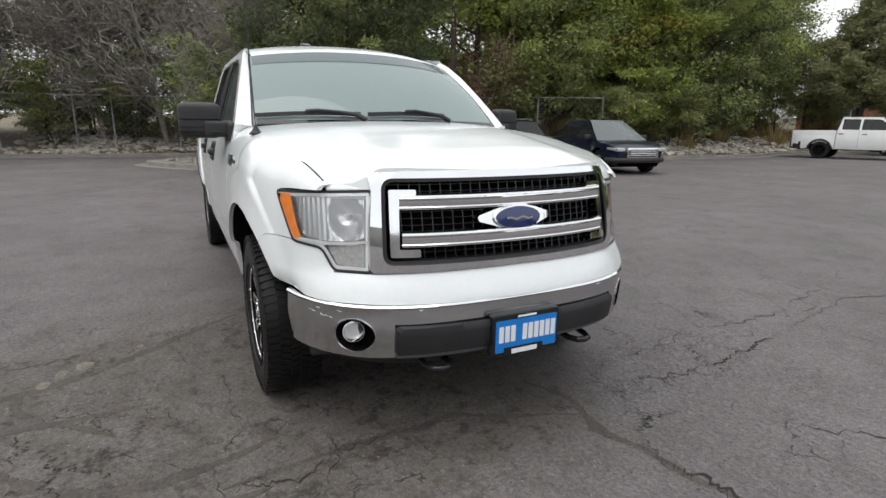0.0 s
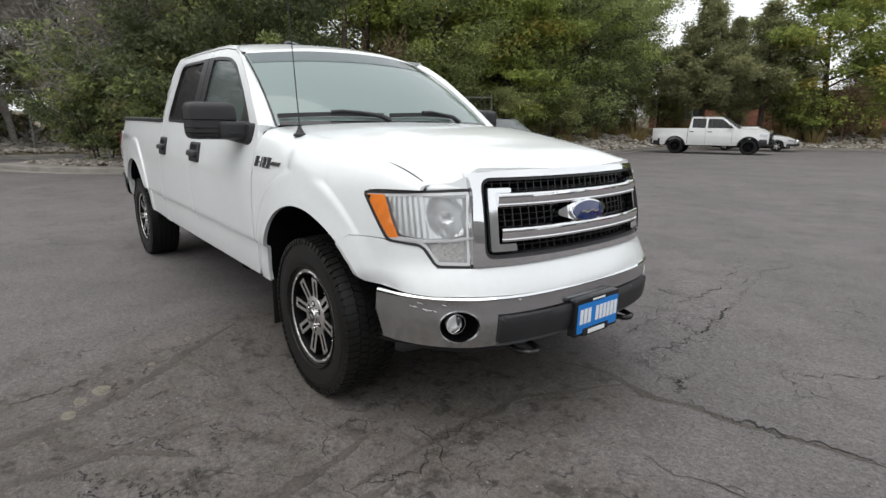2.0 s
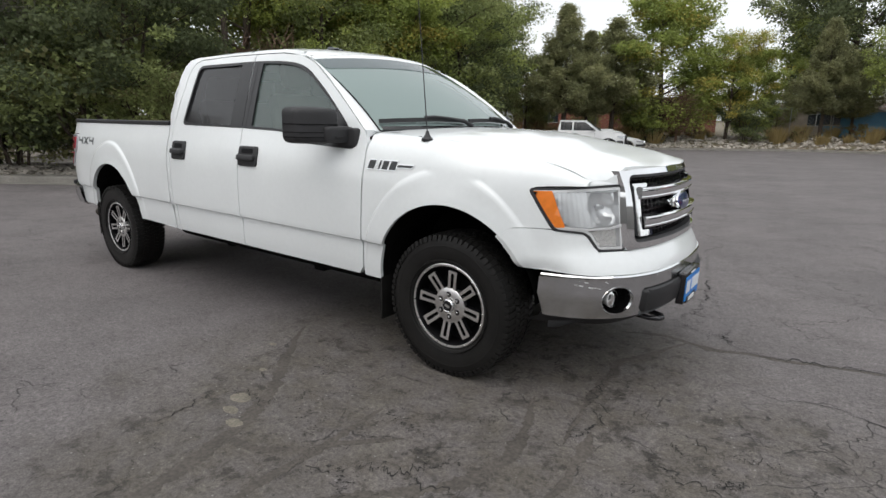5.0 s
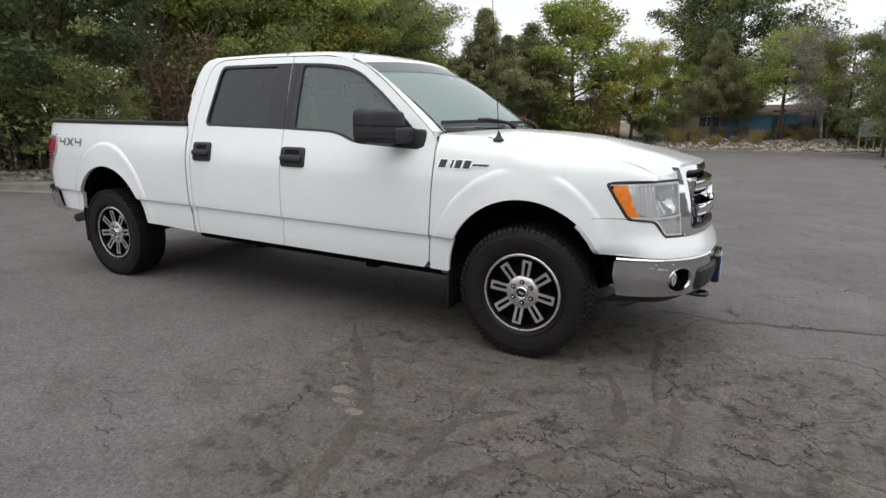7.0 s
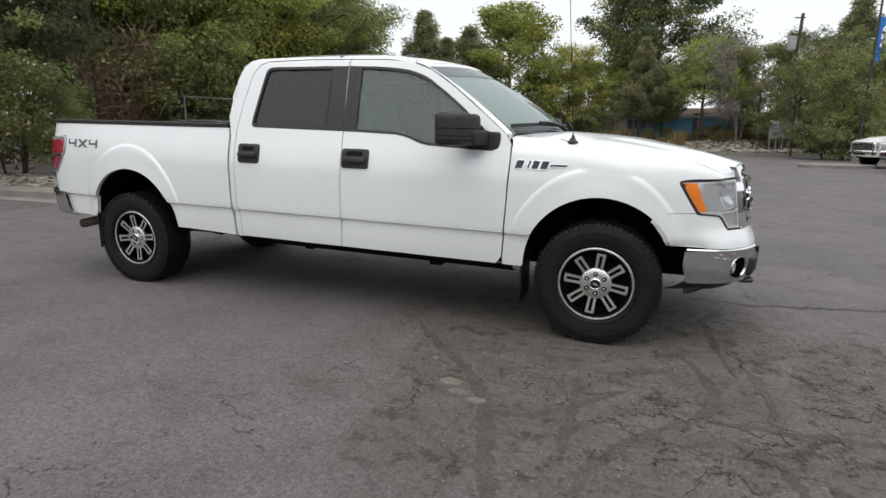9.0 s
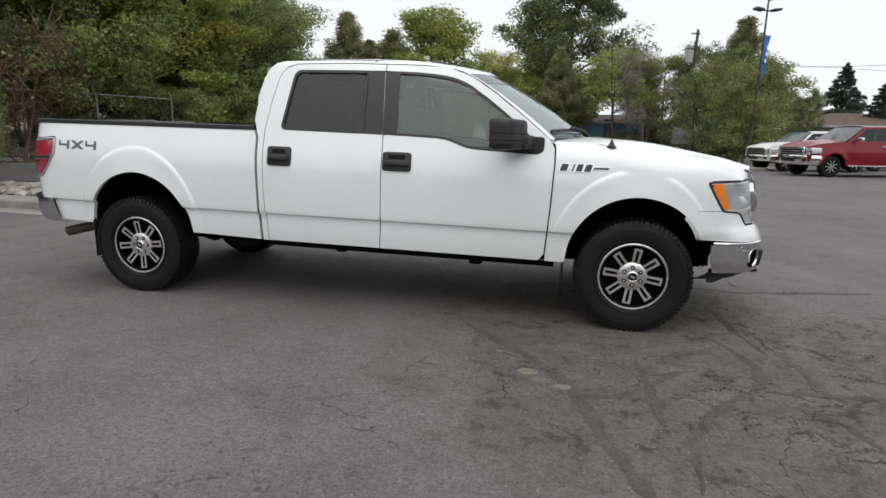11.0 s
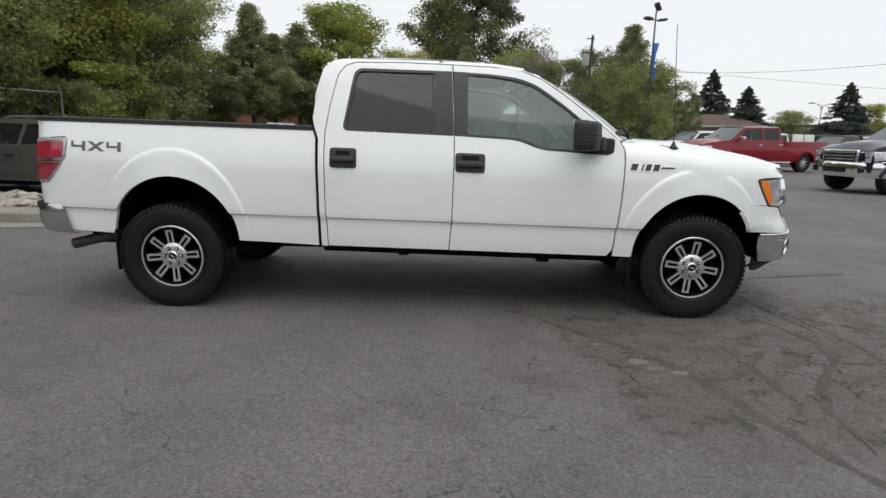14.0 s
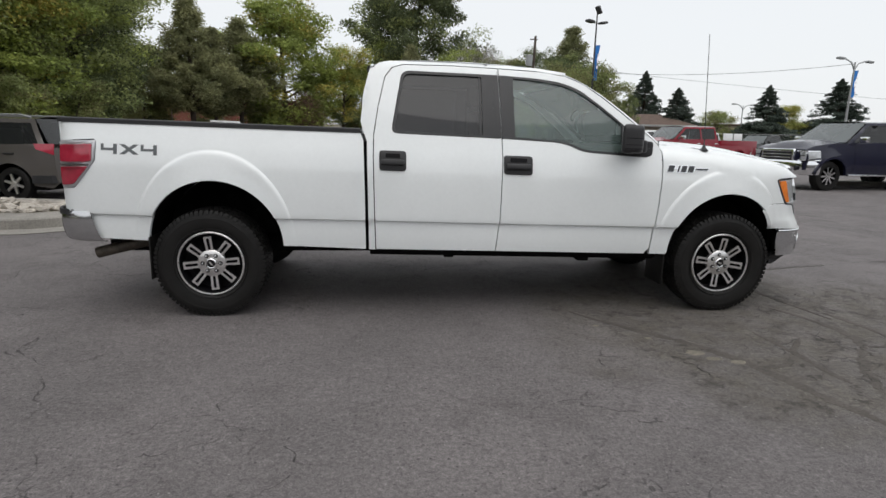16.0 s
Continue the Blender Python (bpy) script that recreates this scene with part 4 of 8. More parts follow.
# -- nose: everything laid round one plan curve --
def arclen(points):
    """A plan curve from the centre line round to the side, by its length; mirrored for negative lengths."""
    P = [Vector(p) for p in points]
    P = [Vector((P[1].x, -P[1].y))] + P + [P[-1] * 2 - P[-2]]
    fine = []
    for i in range(1, len(P) - 2):
        for k in range(12):
            t = k / 12
            a, b, c, d = P[i - 1], P[i], P[i + 1], P[i + 2]
            fine.append(0.5 * ((2 * b) + (c - a) * t + (2 * a - 5 * b + 4 * c - d) * t * t + (3 * b - a - 3 * c + d) * t ** 3))
    fine.append(P[-2])
    s = [0.0]
    for i in range(1, len(fine)):
        s.append(s[-1] + (fine[i] - fine[i - 1]).length)
    xs, ys = [p.x for p in fine], [p.y for p in fine]

    def at(q):
        x, y = np.interp(abs(q), s, xs), np.interp(abs(q), s, ys)
        return float(x), -float(math.copysign(y, q))

    def of_y(y):
        return float(np.interp(y, ys, s))

    def of_x(x):
        return float(np.interp(-x, [-q for q in xs], s))

    return at, of_y, of_x


nose, sy, sx = arclen([(0.934, 0), (0.926, 0.2), (0.896, 0.4), (0.850, 0.54), (0.805, 0.62), (0.762, 0.68), (0.722, 0.735), (0.66, 0.785), (0.58, 0.836), (0.48, 0.878), (0.40, 0.912), (0.30, 0.945)])


def front(s, z, out=0.0):
    x, y = nose(s)
    k = smooth(0.42, 0.74, x)
    q = smooth(0.66, 0.56, x)
    y = y * (1 - q) + math.copysign(half(x, z), y) * q
    x0, y0 = nose(s - 0.01)
    x1, y1 = nose(s + 0.01)
    n = Vector((-(y1 - y0), x1 - x0))
    n = n.normalized() * (1 if n.x >= 0 else -1) if abs(n.x) > 1e-6 else n.normalized()
    return (x - (z - 0.9) * 0.20 * k + n.x * out, y + n.y * out, z)


BACK = (-1, 0, 0)
bumper_at, by, bx = arclen([(0.985, 0), (0.978, 0.25), (0.946, 0.45), (0.886, 0.60), (0.815, 0.70), (0.722, 0.781), (0.62, 0.834), (0.52, 0.863), (0.430, 0.888)])


def bump(s, z, out=0.0):
    x, y = bumper_at(s)
    k = smooth(0.42, 0.8, x)
    x0, y0 = bumper_at(s - 0.01)
    x1, y1 = bumper_at(s + 0.01)
    n = Vector((-(y1 - y0), x1 - x0)).normalized()
    n = n if n.x >= 0 else -n
    bow = 0.018 * (1 - ((z - 0.61) / 0.11) ** 2) + 0.01 * smooth(0.66, 0.70, z)
    return (x + k * bow * 0.8 + n.x * out, y + n.y * out - math.copysign(0.35 * bow, s) * (1 if abs(s) > 0.3 else 0), z)


def sym(right):
    """A full outline from its right half, listed from the centre's top round to the centre's bottom."""
    return right + [(-s, z) for s, z in reversed(right) if abs(s) > 1e-6]


# white header and fascia
fas = [(0.0, 0.822), (sy(0.5), 0.816), (sy(0.600), 0.813), (sy(0.722), 0.814), (sy(0.752), 0.899), (sy(0.80), 0.907), (sx(0.572), 0.912), (sx(0.555), 0.9185), (sx(0.46), 0.9175), (sx(0.386), 0.9155), (sx(0.352), 0.8995), (sx(0.329), 0.865), (sx(0.356), 0.838), (sx(0.398), 0.78), (sx(0.430), 0.716), (sy(0.72), 0.707), (0.0, 0.703)]
part("front_fascia", panel(sym(fas), lambda s, z: front(s, z, 0.03 * smooth(0.84, 0.72, z) * smooth(0.38, 0.72, nose(s)[0])), 0.035, inward=BACK, flange=0.03, edge_step=0.025), WHITE, truck, rake=True)

both("nose_filler", panel([(sy(0.568), 1.192), (sy(0.595), 1.182), (sy(0.64), 1.160), (sy(0.725), 1.152), (sy(0.725), 1.10), (sy(0.568), 1.10)], lambda s, z: front(s, z, -0.004), 0.03, inward=BACK, flange=0), WHITE, truck)

# headlamps
hl = rounded([(sy(0.578), 1.132), (sx(0.452), 1.110), (sx(0.572), 0.920), (sy(0.79), 0.911), (sy(0.755), 0.907), (sy(0.722), 0.823), (sy(0.604), 0.820)], [0.015, 0.02, 0.025, 0.03, 0.03, 0.02, 0.012])
for sgn in (1, -1):
    O = [(sgn * s, z) for s, z in hl]
    head = part("headlamp", panel(grow(O, -0.004), lambda s, z: front(s, z, -0.100), 0.05, inward=BACK, flange=0.0), LAMP_RIM, truck, "large clear headlamp with amber corner", rake=True)
    rim = grow(O, -0.004)
    part("bezel", panel(rim, lambda s, z: front(s, z, 0.002), 0.04, holes=[grow(O, -0.018)], inward=BACK, flange=0.100), HOUSING, head, "silver inner bezel", rake=True)
    amb = [(sgn * s, z) for s, z in rounded([(sx(0.462), 1.102), (sx(0.562), 1.106), (sx(0.618), 0.934), (sx(0.578), 0.930)], 0.008)]
    part("amber_reflector", panel(amb, lambda s, z: front(s, z, 0.004), 0.04, inward=BACK, flange=0.05), AMBER, head, "amber side reflector", rake=True)
    # main bowl with a bulb, stepped facets
    bowl_o = [(sgn * s, z) for s, z in rounded([(sy(0.598), 1.114), (sx(0.566), 1.106), (sx(0.620), 0.940), (sy(0.76), 0.932), (sy(0.66), 0.934), (sy(0.608), 0.952)], 0.02)]
    cs = sgn * sy(0.672)

    def bowl(s, z, cs=cs):
        d = math.hypot((s - cs) / 0.078, (z - 1.026) / 0.082)
        dish = -0.054 + 0.036 * d * d
        flute = -0.014 - 0.004 * abs(math.sin((s - cs) * 120)) - 0.05 * (z - 1.026)
        return front(s, z, min(dish, flute))

    part("reflector_bowl", panel(bowl_o, bowl, 0.0085, inward=BACK, flange=0.02), REFLECTOR, head, "chrome reflector bowl with flutes", rake=True)
    c3 = Vector(front(cs, 1.026, -0.040))
    part("bulb_shield", moved(lathe([(0.0001, 0.022), (0.010, 0.020), (0.0125, 0.008), (0.013, -0.012), (0.011, -0.016)], 20), Matrix.Translation(c3) @ pose(0, 0, 0, 0, 0, -90)), HOUSING, head, rake=True)
    brow = [(sgn * s, z) for s, z in [(sy(0.60), 0.939), (sy(0.66), 0.928), (sy(0.75), 0.924), (sx(0.612), 0.930)]]
    part("divider", sweep([front(s, z, -0.006) for s, z in brow], [(-0.012, -0.006), (0.006, -0.006), (0.008, 0.0), (0.006, 0.006), (-0.012, 0.006)]), HOUSING, head, "silver divider over the turn signal", rake=True)
    turn_o = [(sgn * s, z) for s, z in rounded([(sy(0.616), 0.924), (sy(0.742), 0.908), (sy(0.716), 0.838), (sy(0.620), 0.835)], 0.012)]
    part("turn_signal", panel(turn_o, lambda s, z: front(s, z, -0.016 + 0.003 * math.sin(s * 420)), 0.010, inward=BACK, flange=0.03), CLEAR_RIB, head, "pale ribbed turn signal", rake=True)
    part("lens", panel(grow(O, -0.010), lambda s, z: front(s, z, 0.001), 0.05, inward=BACK, flange=0), LAMP_GLASS, head, "clear lens", rake=True)
    part("seal", panel(grow(O, 0.006), lambda s, z: front(s, z, 0.004), 0.05, holes=[grow(O, -0.005)], inward=BACK, flange=0.01), BLACK_PLASTIC, head, rake=True)

# grille
opening = rounded([(0.550, 1.182), (0.566, 0.852), (-0.566, 0.852), (-0.550, 1.182)], [0.05, 0.045, 0.045, 0.05], 6)
sur = [(0.0, 1.212), (sy(0.45), 1.208), (sy(0.582), 1.200), (sy(0.574), 1.12), (sy(0.600), 0.832), (sy(0.588), 0.819), (sy(0.5), 0.821), (0.0, 0.827)]


def surround(s, z):
    return front(s, z, 0.004 + 0.026 * (1 - ((z - 1.0) / 0.21) ** 2))


gr = part("grille", panel(sym(sur), surround, 0.03, holes=[opening], inward=BACK, flange=0.05, edge_step=0.025), CHROME, truck, "chrome grille with two bars over a black mesh", rake=True)
part("opening_trim", panel(grow(opening, 0.001), lambda s, z: front(s, z, 0.006), 0.03, holes=[grow(opening, -0.014)], inward=BACK, flange=0.06), BLACK_PLASTIC, gr, rake=True)
part("grille_back", panel(opening, lambda s, z: front(s, z, -0.075), 0.08, inward=BACK, flange=0), UNDERBODY, gr, rake=True)
mesh = []
for z in np.arange(0.866, 1.175, 0.0262):
    mesh.append(sweep([front(s, z, -0.03) for s in np.linspace(-0.545, 0.545, 23)], [(-0.005, -0.0022), (0.009, -0.0022), (0.009, 0.0022), (-0.005, 0.0022)]))
for s in np.arange(-0.525, 0.53, 0.0440):
    mesh.append(sweep([front(s, z, -0.032) for z in (0.855, 1.0, 1.178)], [(-0.0022, -0.006), (0.0022, -0.006), (0.0022, 0.008), (-0.0022, 0.008)], up=(1, 0, 0)))
part("mesh", join(*mesh), GLOSS_BLACK, gr, "black grille mesh", rake=True, flat=True)


def bar(pts, h, name="bar", out=0.018):
    sec = [(-0.03, -h / 2), (0.008, -h / 2), (0.017, -h / 2 + 0.004), (0.019, -h / 2 + 0.012), (0.015, -h / 2 + 0.016), (0.019, h * 0.1), (0.017, h / 2 - 0.014), (0.020, h / 2 - 0.010), (0.017, h / 2 - 0.003), (0.008, h / 2), (-0.03, h / 2)]
    return sweep([front(s, z, out) for s, z in pts], [(a, b) for a, b in sec])


for z in (1.092, 0.950):
    part("bar", bar([(s, z) for s in np.linspace(0.488, -0.488, 25)], 0.062), CHROME, gr, "chrome bar", rake=True)
for sgn in (1, -1):
    hook = rounded([(0.524, 1.140), (0.536, 0.882), (0.420, 0.882), (0.420, 0.912), (0.499, 0.912), (0.487, 1.108), (0.420, 1.108), (0.420, 1.140)], 0.006, 2)
    vf = panel([(sgn * s, z) for s, z in hook], lambda s, z: front(s, z, 0.020), 0.02, inward=BACK, flange=0.045)
    part("bracket", vf, CHROME, gr, "chrome end bracket", rake=True)
# oval badge on its winged mount
wingo = rounded([(0.172, 1.030), (0.09, 1.058), (0.0, 1.074), (-0.09, 1.058), (-0.172, 1.030), (-0.172, 1.008), (-0.09, 0.984), (0.0, 0.968), (0.09, 0.984), (0.172, 1.008)], 0.02, 4)
part("badge_mount", panel(wingo, lambda s, z: front(s, z, 0.014 + 0.020 * (1 - (s / 0.18) ** 2)), 0.03, inward=BACK, flange=0.045), CHROME, gr, rake=True)


def oval(rx, rz, o0, name, mat, label):
    o = disc(rx, rz, 40, 0.0, 1.021)
    return part(name, panel(o, lambda s, z: front(s, z, o0 + 0.006 * (1 - (s / rx) ** 2) * (1 - ((z - 1.021) / rz) ** 2)), 0.02, inward=BACK, flange=0.012), mat, gr, label, rake=True)


oval(0.112, 0.049, 0.040, "badge_rim", CHROME, "chrome oval rim")
oval(0.105, 0.043, 0.044, "badge", EMBLEM_BLUE, "dark blue oval badge")
mark = [(0.072 - 0.0036 * k, 1.019 + 0.0035 * math.sin(k * 0.32)) for k in range(41)]
part("badge_mark", sweep([front(a * 0.85, b, 0.0515) for a, b in mark], [(-0.001, -0.0042), (0.001, -0.0042), (0.001, 0.0042), (-0.001, 0.0042)]), CHROME, gr, rake=True)

# chrome bumper, pads, fog lamps, plate, valance
FOG_S, FOG_Z = by(0.675), 0.578
fog_r = disc(0.086, 0.070, 30)
bo = [(0.0, 0.694), (by(0.7), 0.692), (bx(0.520), 0.686), (bx(0.514), 0.60), (bx(0.545), 0.488), (by(0.62), 0.482), (by(0.535), 0.485), (by(0.535), 0.628), (0.0, 0.630)]
fogs = [[(sg * (FOG_S + a * 1.0), FOG_Z + b) for a, b in fog_r] for sg in (1, -1)]
bp_ = part("front_bumper", panel(sym(bo), bump, 0.03, holes=fogs, inward=BACK, flange=0.010, edge_step=0.02), BUMPER_CHROME, truck, "scuffed chrome front bumper", rake=True)
part("bumper_top_lip", sweep([bump(s, 0.697, -0.012) for s in np.linspace(bx(0.520), -bx(0.520), 61)], [(-0.060, -0.006), (0.014, -0.006), (0.018, 0.0), (0.012, 0.007), (-0.060, 0.008)]), CHROME, bp_, "bright chrome lip", rake=True)
part("bumper_gap", sweep([bump(s, 0.708, -0.045) for s in np.linspace(bx(0.520), -bx(0.520), 41)], [(-0.02, -0.012), (0.014, -0.012), (0.014, 0.010), (-0.02, 0.010)]), UNDERBODY, bp_, rake=True)
for sg in (1, -1):
    o = [(sg * s, z) for s, z in rounded([(by(0.15), 0.620), (by(0.528), 0.624), (by(0.532), 0.497), (by(0.15), 0.497)], 0.02)]
    part("bumper_pad", panel(o, lambda s, z: bump(s, z, 0.020 * (1 - smooth(0.055, 0.064, abs(z - 0.5595)) * 0.7)), 0.016, inward=BACK, flange=0.06), BLACK_PLASTIC, bp_, "matt black bumper pad", rake=True)
    part("fog_recess", panel([(sg * (FOG_S + a), FOG_Z + b) for a, b in disc(0.095, 0.078, 24)], lambda s, z: bump(s, z, -0.07), 0.05, inward=BACK, flange=0), UNDERBODY, bp_, rake=True)
    part("fog_ring", sweep([bump(s, z, 0.001) for s, z in fogs[0 if sg == 1 else 1]], [(-0.0025, -0.0025), (0.0025, -0.0025), (0.0025, 0.0025), (-0.0025, 0.0025)], closed=True, up=(1, 0, 0)), BUMPER_CHROME, bp_, rake=True)
    hole_ = fogs[0 if sg == 1 else 1]
    hole_ = hole_ + hole_[:1]
    part("fog_sleeve", ruled([bump(sg * FOG_S + (s - sg * FOG_S) * 0.975, FOG_Z + (z - FOG_Z) * 0.975, -0.004) for s, z in hole_], [bump(sg * FOG_S + (s - sg * FOG_S) * 0.96, FOG_Z + (z - FOG_Z) * 0.96, -0.072) for s, z in hole_], 1), UNDERBODY, bp_, rake=True)
    c = Vector(bump(sg * (FOG_S + 0.034), FOG_Z + 0.004, -0.062))
    fl = part("fog_lamp", moved(lathe([(0.0, 0.0), (0.036, 0.0), (0.044, 0.03), (0.044, 0.038), (0.040, 0.040)], 28), Matrix.Translation(c) @ pose(0, 0, 0, 0, 0, -90 - 14 * sg)), REFLECTOR, bp_, "round clear fog lamp", rake=True)
    part("fog_lens", moved(lathe([(0.040, 0.040), (0.028, 0.046), (0.014, 0.049), (0.0001, 0.05)], 28), Matrix.Translation(c) @ pose(0, 0, 0, 0, 0, -90 - 14 * sg)), LAMP_GLASS, fl, rake=True)
part("bumper_recess", panel([(-by(0.54), 0.48), (by(0.54), 0.48), (by(0.54), 0.636), (-by(0.54), 0.636)], lambda s, z: bump(s, z, -0.05), 0.06, inward=BACK, flange=0), BLACK_PLASTIC, bp_, rake=True)
part("bumper_lower_bar", sweep([bump(s, 0.497, -0.012) for s in np.linspace(by(0.535), -by(0.535), 31)], [(-0.03, -0.016), (0.014, -0.014), (0.018, 0.0), (0.010, 0.014), (-0.03, 0.016)]), BADGE_GREY, bp_, rake=True)
part("valance", ruled([bump(s, 0.487, -0.03) for s in np.linspace(bx(0.52), -bx(0.52), 31)], [(bump(s, 0.40, 0)[0] - 0.11, bump(s, 0.40, 0)[1] * 0.93, 0.395 + 0.03 * smooth(0.5, 0.9, abs(s))) for s in np.linspace(bx(0.52), -bx(0.52), 31)], 4, (0.02, 0, 0)), BLACK_PLASTIC, truck, "black plastic lower valance", rake=True)
for sg in (1, -1):
    yy = 0.36 * sg
    part("tow_hook", tube([(0.80, yy - 0.05, 0.445), (0.93, yy - 0.05, 0.435), (0.975, yy - 0.03, 0.435), (0.985, yy, 0.435), (0.975, yy + 0.03, 0.435), (0.93, yy + 0.05, 0.435), (0.80, yy + 0.05, 0.445)], 0.014, 10), GLOSS_BLACK, truck, "black tow hook", rake=True)

rs = random.Random(5)
for k in range(9):
    s0, z0 = bx(0.70) - rs.uniform(0.0, 0.14), rs.uniform(0.635, 0.672)
    ln = rs.uniform(0.015, 0.055)
    part("scuff", ruled([bump(s0 + ln * q, z0 + 0.006 * q, 0.0008) for q in (0, 0.5, 1)], [bump(s0 + ln * q, z0 + 0.006 * q + rs.uniform(0.0012, 0.0028), 0.0008) for q in (0, 0.5, 1)], 1), PLATE_WHITE, bp_, "pale scuff mark", rake=True)
both("valance_end", prism(rounded([(0.535, 0.500), (0.530, 0.398), (0.575, 0.402), (0.70, 0.455), (0.78, 0.492)], 0.008), 0.0, 0.03, 0.004, lambda x, y, z: (x, -half(0.45, 0.5) * 0.985 + 0.045 + y + 0.45 * max(0.0, x - 0.56), z)), BLACK_PLASTIC, truck, "black plastic flap under the bumper")

# dealer plate: white writing kept as plain bars
def at_plate(x, y, z):
    return (1.034 - y * 1.0 + 0.03 * (z - 0.545), -x, z)


plate = part("number_plate", prism(rounded([(-0.163, 0.462), (0.163, 0.462), (0.163, 0.640), (-0.163, 0.640)], 0.012), -0.004, 0.035, 0.004, at_plate), GLOSS_BLACK, truck, "blue dealer plate in a black frame", rake=True)
part("plate_face", prism(rounded([(-0.150, 0.478), (0.150, 0.478), (0.150, 0.616), (-0.150, 0.616)], 0.006), -0.008, 0.0, 0.0, at_plate), BLUE, plate, rake=True)
for a, b, z0, z1, mt in [(-0.142 + 0.0285 * k, -0.142 + 0.0285 * k + 0.021, 0.522, 0.592, PLATE_WHITE) for k in range(10) if k != 6]:
    part("plain_bar", prism([(a, z0), (b, z0), (b, z1), (a, z1)], -0.010, -0.006, 0.0, at_plate), mt, plate, rake=True)
part("plate_strip", prism([(-0.08, 0.462), (0.11, 0.462), (0.11, 0.498), (-0.08, 0.498)], -0.012, -0.004, 0.0, at_plate), GLOSS_BLACK, plate, rake=True)
part("plain_bar", prism([(-0.05, 0.470), (0.075, 0.470), (0.075, 0.490), (-0.05, 0.490)], -0.014, -0.010, 0.0, at_plate), PLATE_WHITE, plate, rake=True)
part("plain_bar", prism([(-0.045, 0.622), (0.045, 0.622), (0.045, 0.630), (-0.045, 0.630)], -0.007, -0.002, 0.0, at_plate), PLATE_WHITE, plate, rake=True)

# -- mirrors --
for sg in (1, -1):
    def my(v, s=sg):
        vf = v if s == 1 else mirrored(v)
        return vf
    def pillow(cx, cy, cz, hx, hy, hz, e=5.0, cuts=9, skew=0.0):
        """A box with full, softly rounded faces."""
        bm = bmesh.new()
        bmesh.ops.create_cube(bm, size=2)
        bmesh.ops.subdivide_edges(bm, edges=bm.edges[:], cuts=cuts, use_grid_fill=True)
        for q in bm.verts:
            p = q.co
            k = (abs(p.x) ** e + abs(p.y) ** e + abs(p.z) ** e) ** (1 / e)
            p = p / k
            q.co = Vector((cx + p.x * hx * (1 - 0.16 * p.y * p.y * (p.x > 0)) + skew * p.y * hy, cy + p.y * hy, cz + p.z * hz * (1 - 0.05 * (p.x > 0))))
        return from_bm(bm)

    mx, myy, mz = -0.895, -1.088, 1.386
    mir = part("wing_mirror", my(pillow(mx, myy, mz, 0.082, 0.118, 0.106, 7.0, 11, 0.45)), BLACK_PLASTIC, truck, "large black door mirror", rake=True)
    part("mirror_arm", my(join(pillow(-0.815, -0.985, 1.337, 0.075, 0.085, 0.050, 8.0, 7, 0.3), pillow(-0.752, -0.922, 1.320, 0.092, 0.026, 0.060, 8.0, 7), box(-0.775, -0.735, -1.03, -0.93, 1.318, 1.324, 0.002))), BLACK_PLASTIC, mir, rake=True)
    skewm = Matrix.Translation((mx, myy, mz)) @ Matrix(((1, 0.45, 0, 0), (0, 1, 0, 0), (0, 0, 1, 0), (0, 0, 0, 1)))
    for zz, t2 in ((0.006, 0.0020), (-0.040, 0.0014), (-0.068, 0.0014)):
        band_o = [Vector((0.0826 * math.copysign(abs(math.cos(w)) ** 0.4, math.cos(w)) * (1 - 0.14 * abs(math.sin(w)) ** 5 * (math.cos(w) > 0)), 0.1186 * math.copysign(abs(math.sin(w)) ** 0.4, math.sin(w)), zz)) for w in np.linspace(0, 2 * math.pi, 49)[:-1]]
        part("mirror_groove", my(sweep([skewm @ q for q in band_o], [(-0.004, -t2), (0.0012, -t2), (0.0012, t2), (-0.004, t2)], closed=True)), UNDERBODY, mir, rake=True)
    part("mirror_glass", my(moved(box(-0.004, 0.0, -0.098, 0.096, -0.088, 0.088, 0.0), Matrix.Translation((-0.0805, 0, 0)) @ skewm)), CHROME, mir, "mirror glass", rake=True)

# -- aerial, badges --
base = Vector(wing(-0.205, shoulder(-0.205) + 0.165))
ant = part("antenna", moved(([(x, z, y) for x, y, z in lathe([(0.034, -0.006), (0.033, 0.004), (0.022, 0.012), (0.012, 0.030), (0.008, 0.045), (0.0001, 0.046)], 20)[0]], lathe([(0.034, -0.006), (0.033, 0.004), (0.022, 0.012), (0.012, 0.030), (0.008, 0.045), (0.0001, 0.046)], 20)[1]), Matrix.Translation(base)), BLACK_PLASTIC, truck, "black whip antenna", rake=True)
part("mast", tube([base + Vector((0, 0, 0.03)), base + Vector((-0.065, -0.01, 0.86))], [0.0032, 0.0022], 6), BLACK_PLASTIC, ant, rake=True)


part("cable", tube([base + Vector((-0.02, 0.0, 0.004)), base + Vector((-0.07, 0.03, 0.014)), base + Vector((-0.15, 0.05, 0.010)), base + Vector((-0.24, 0.03, 0.0))], 0.0022, 5), BLACK_PLASTIC, ant, rake=True)


def on_side(x, y, z):
    return (x, -half(x, z) + y, z)


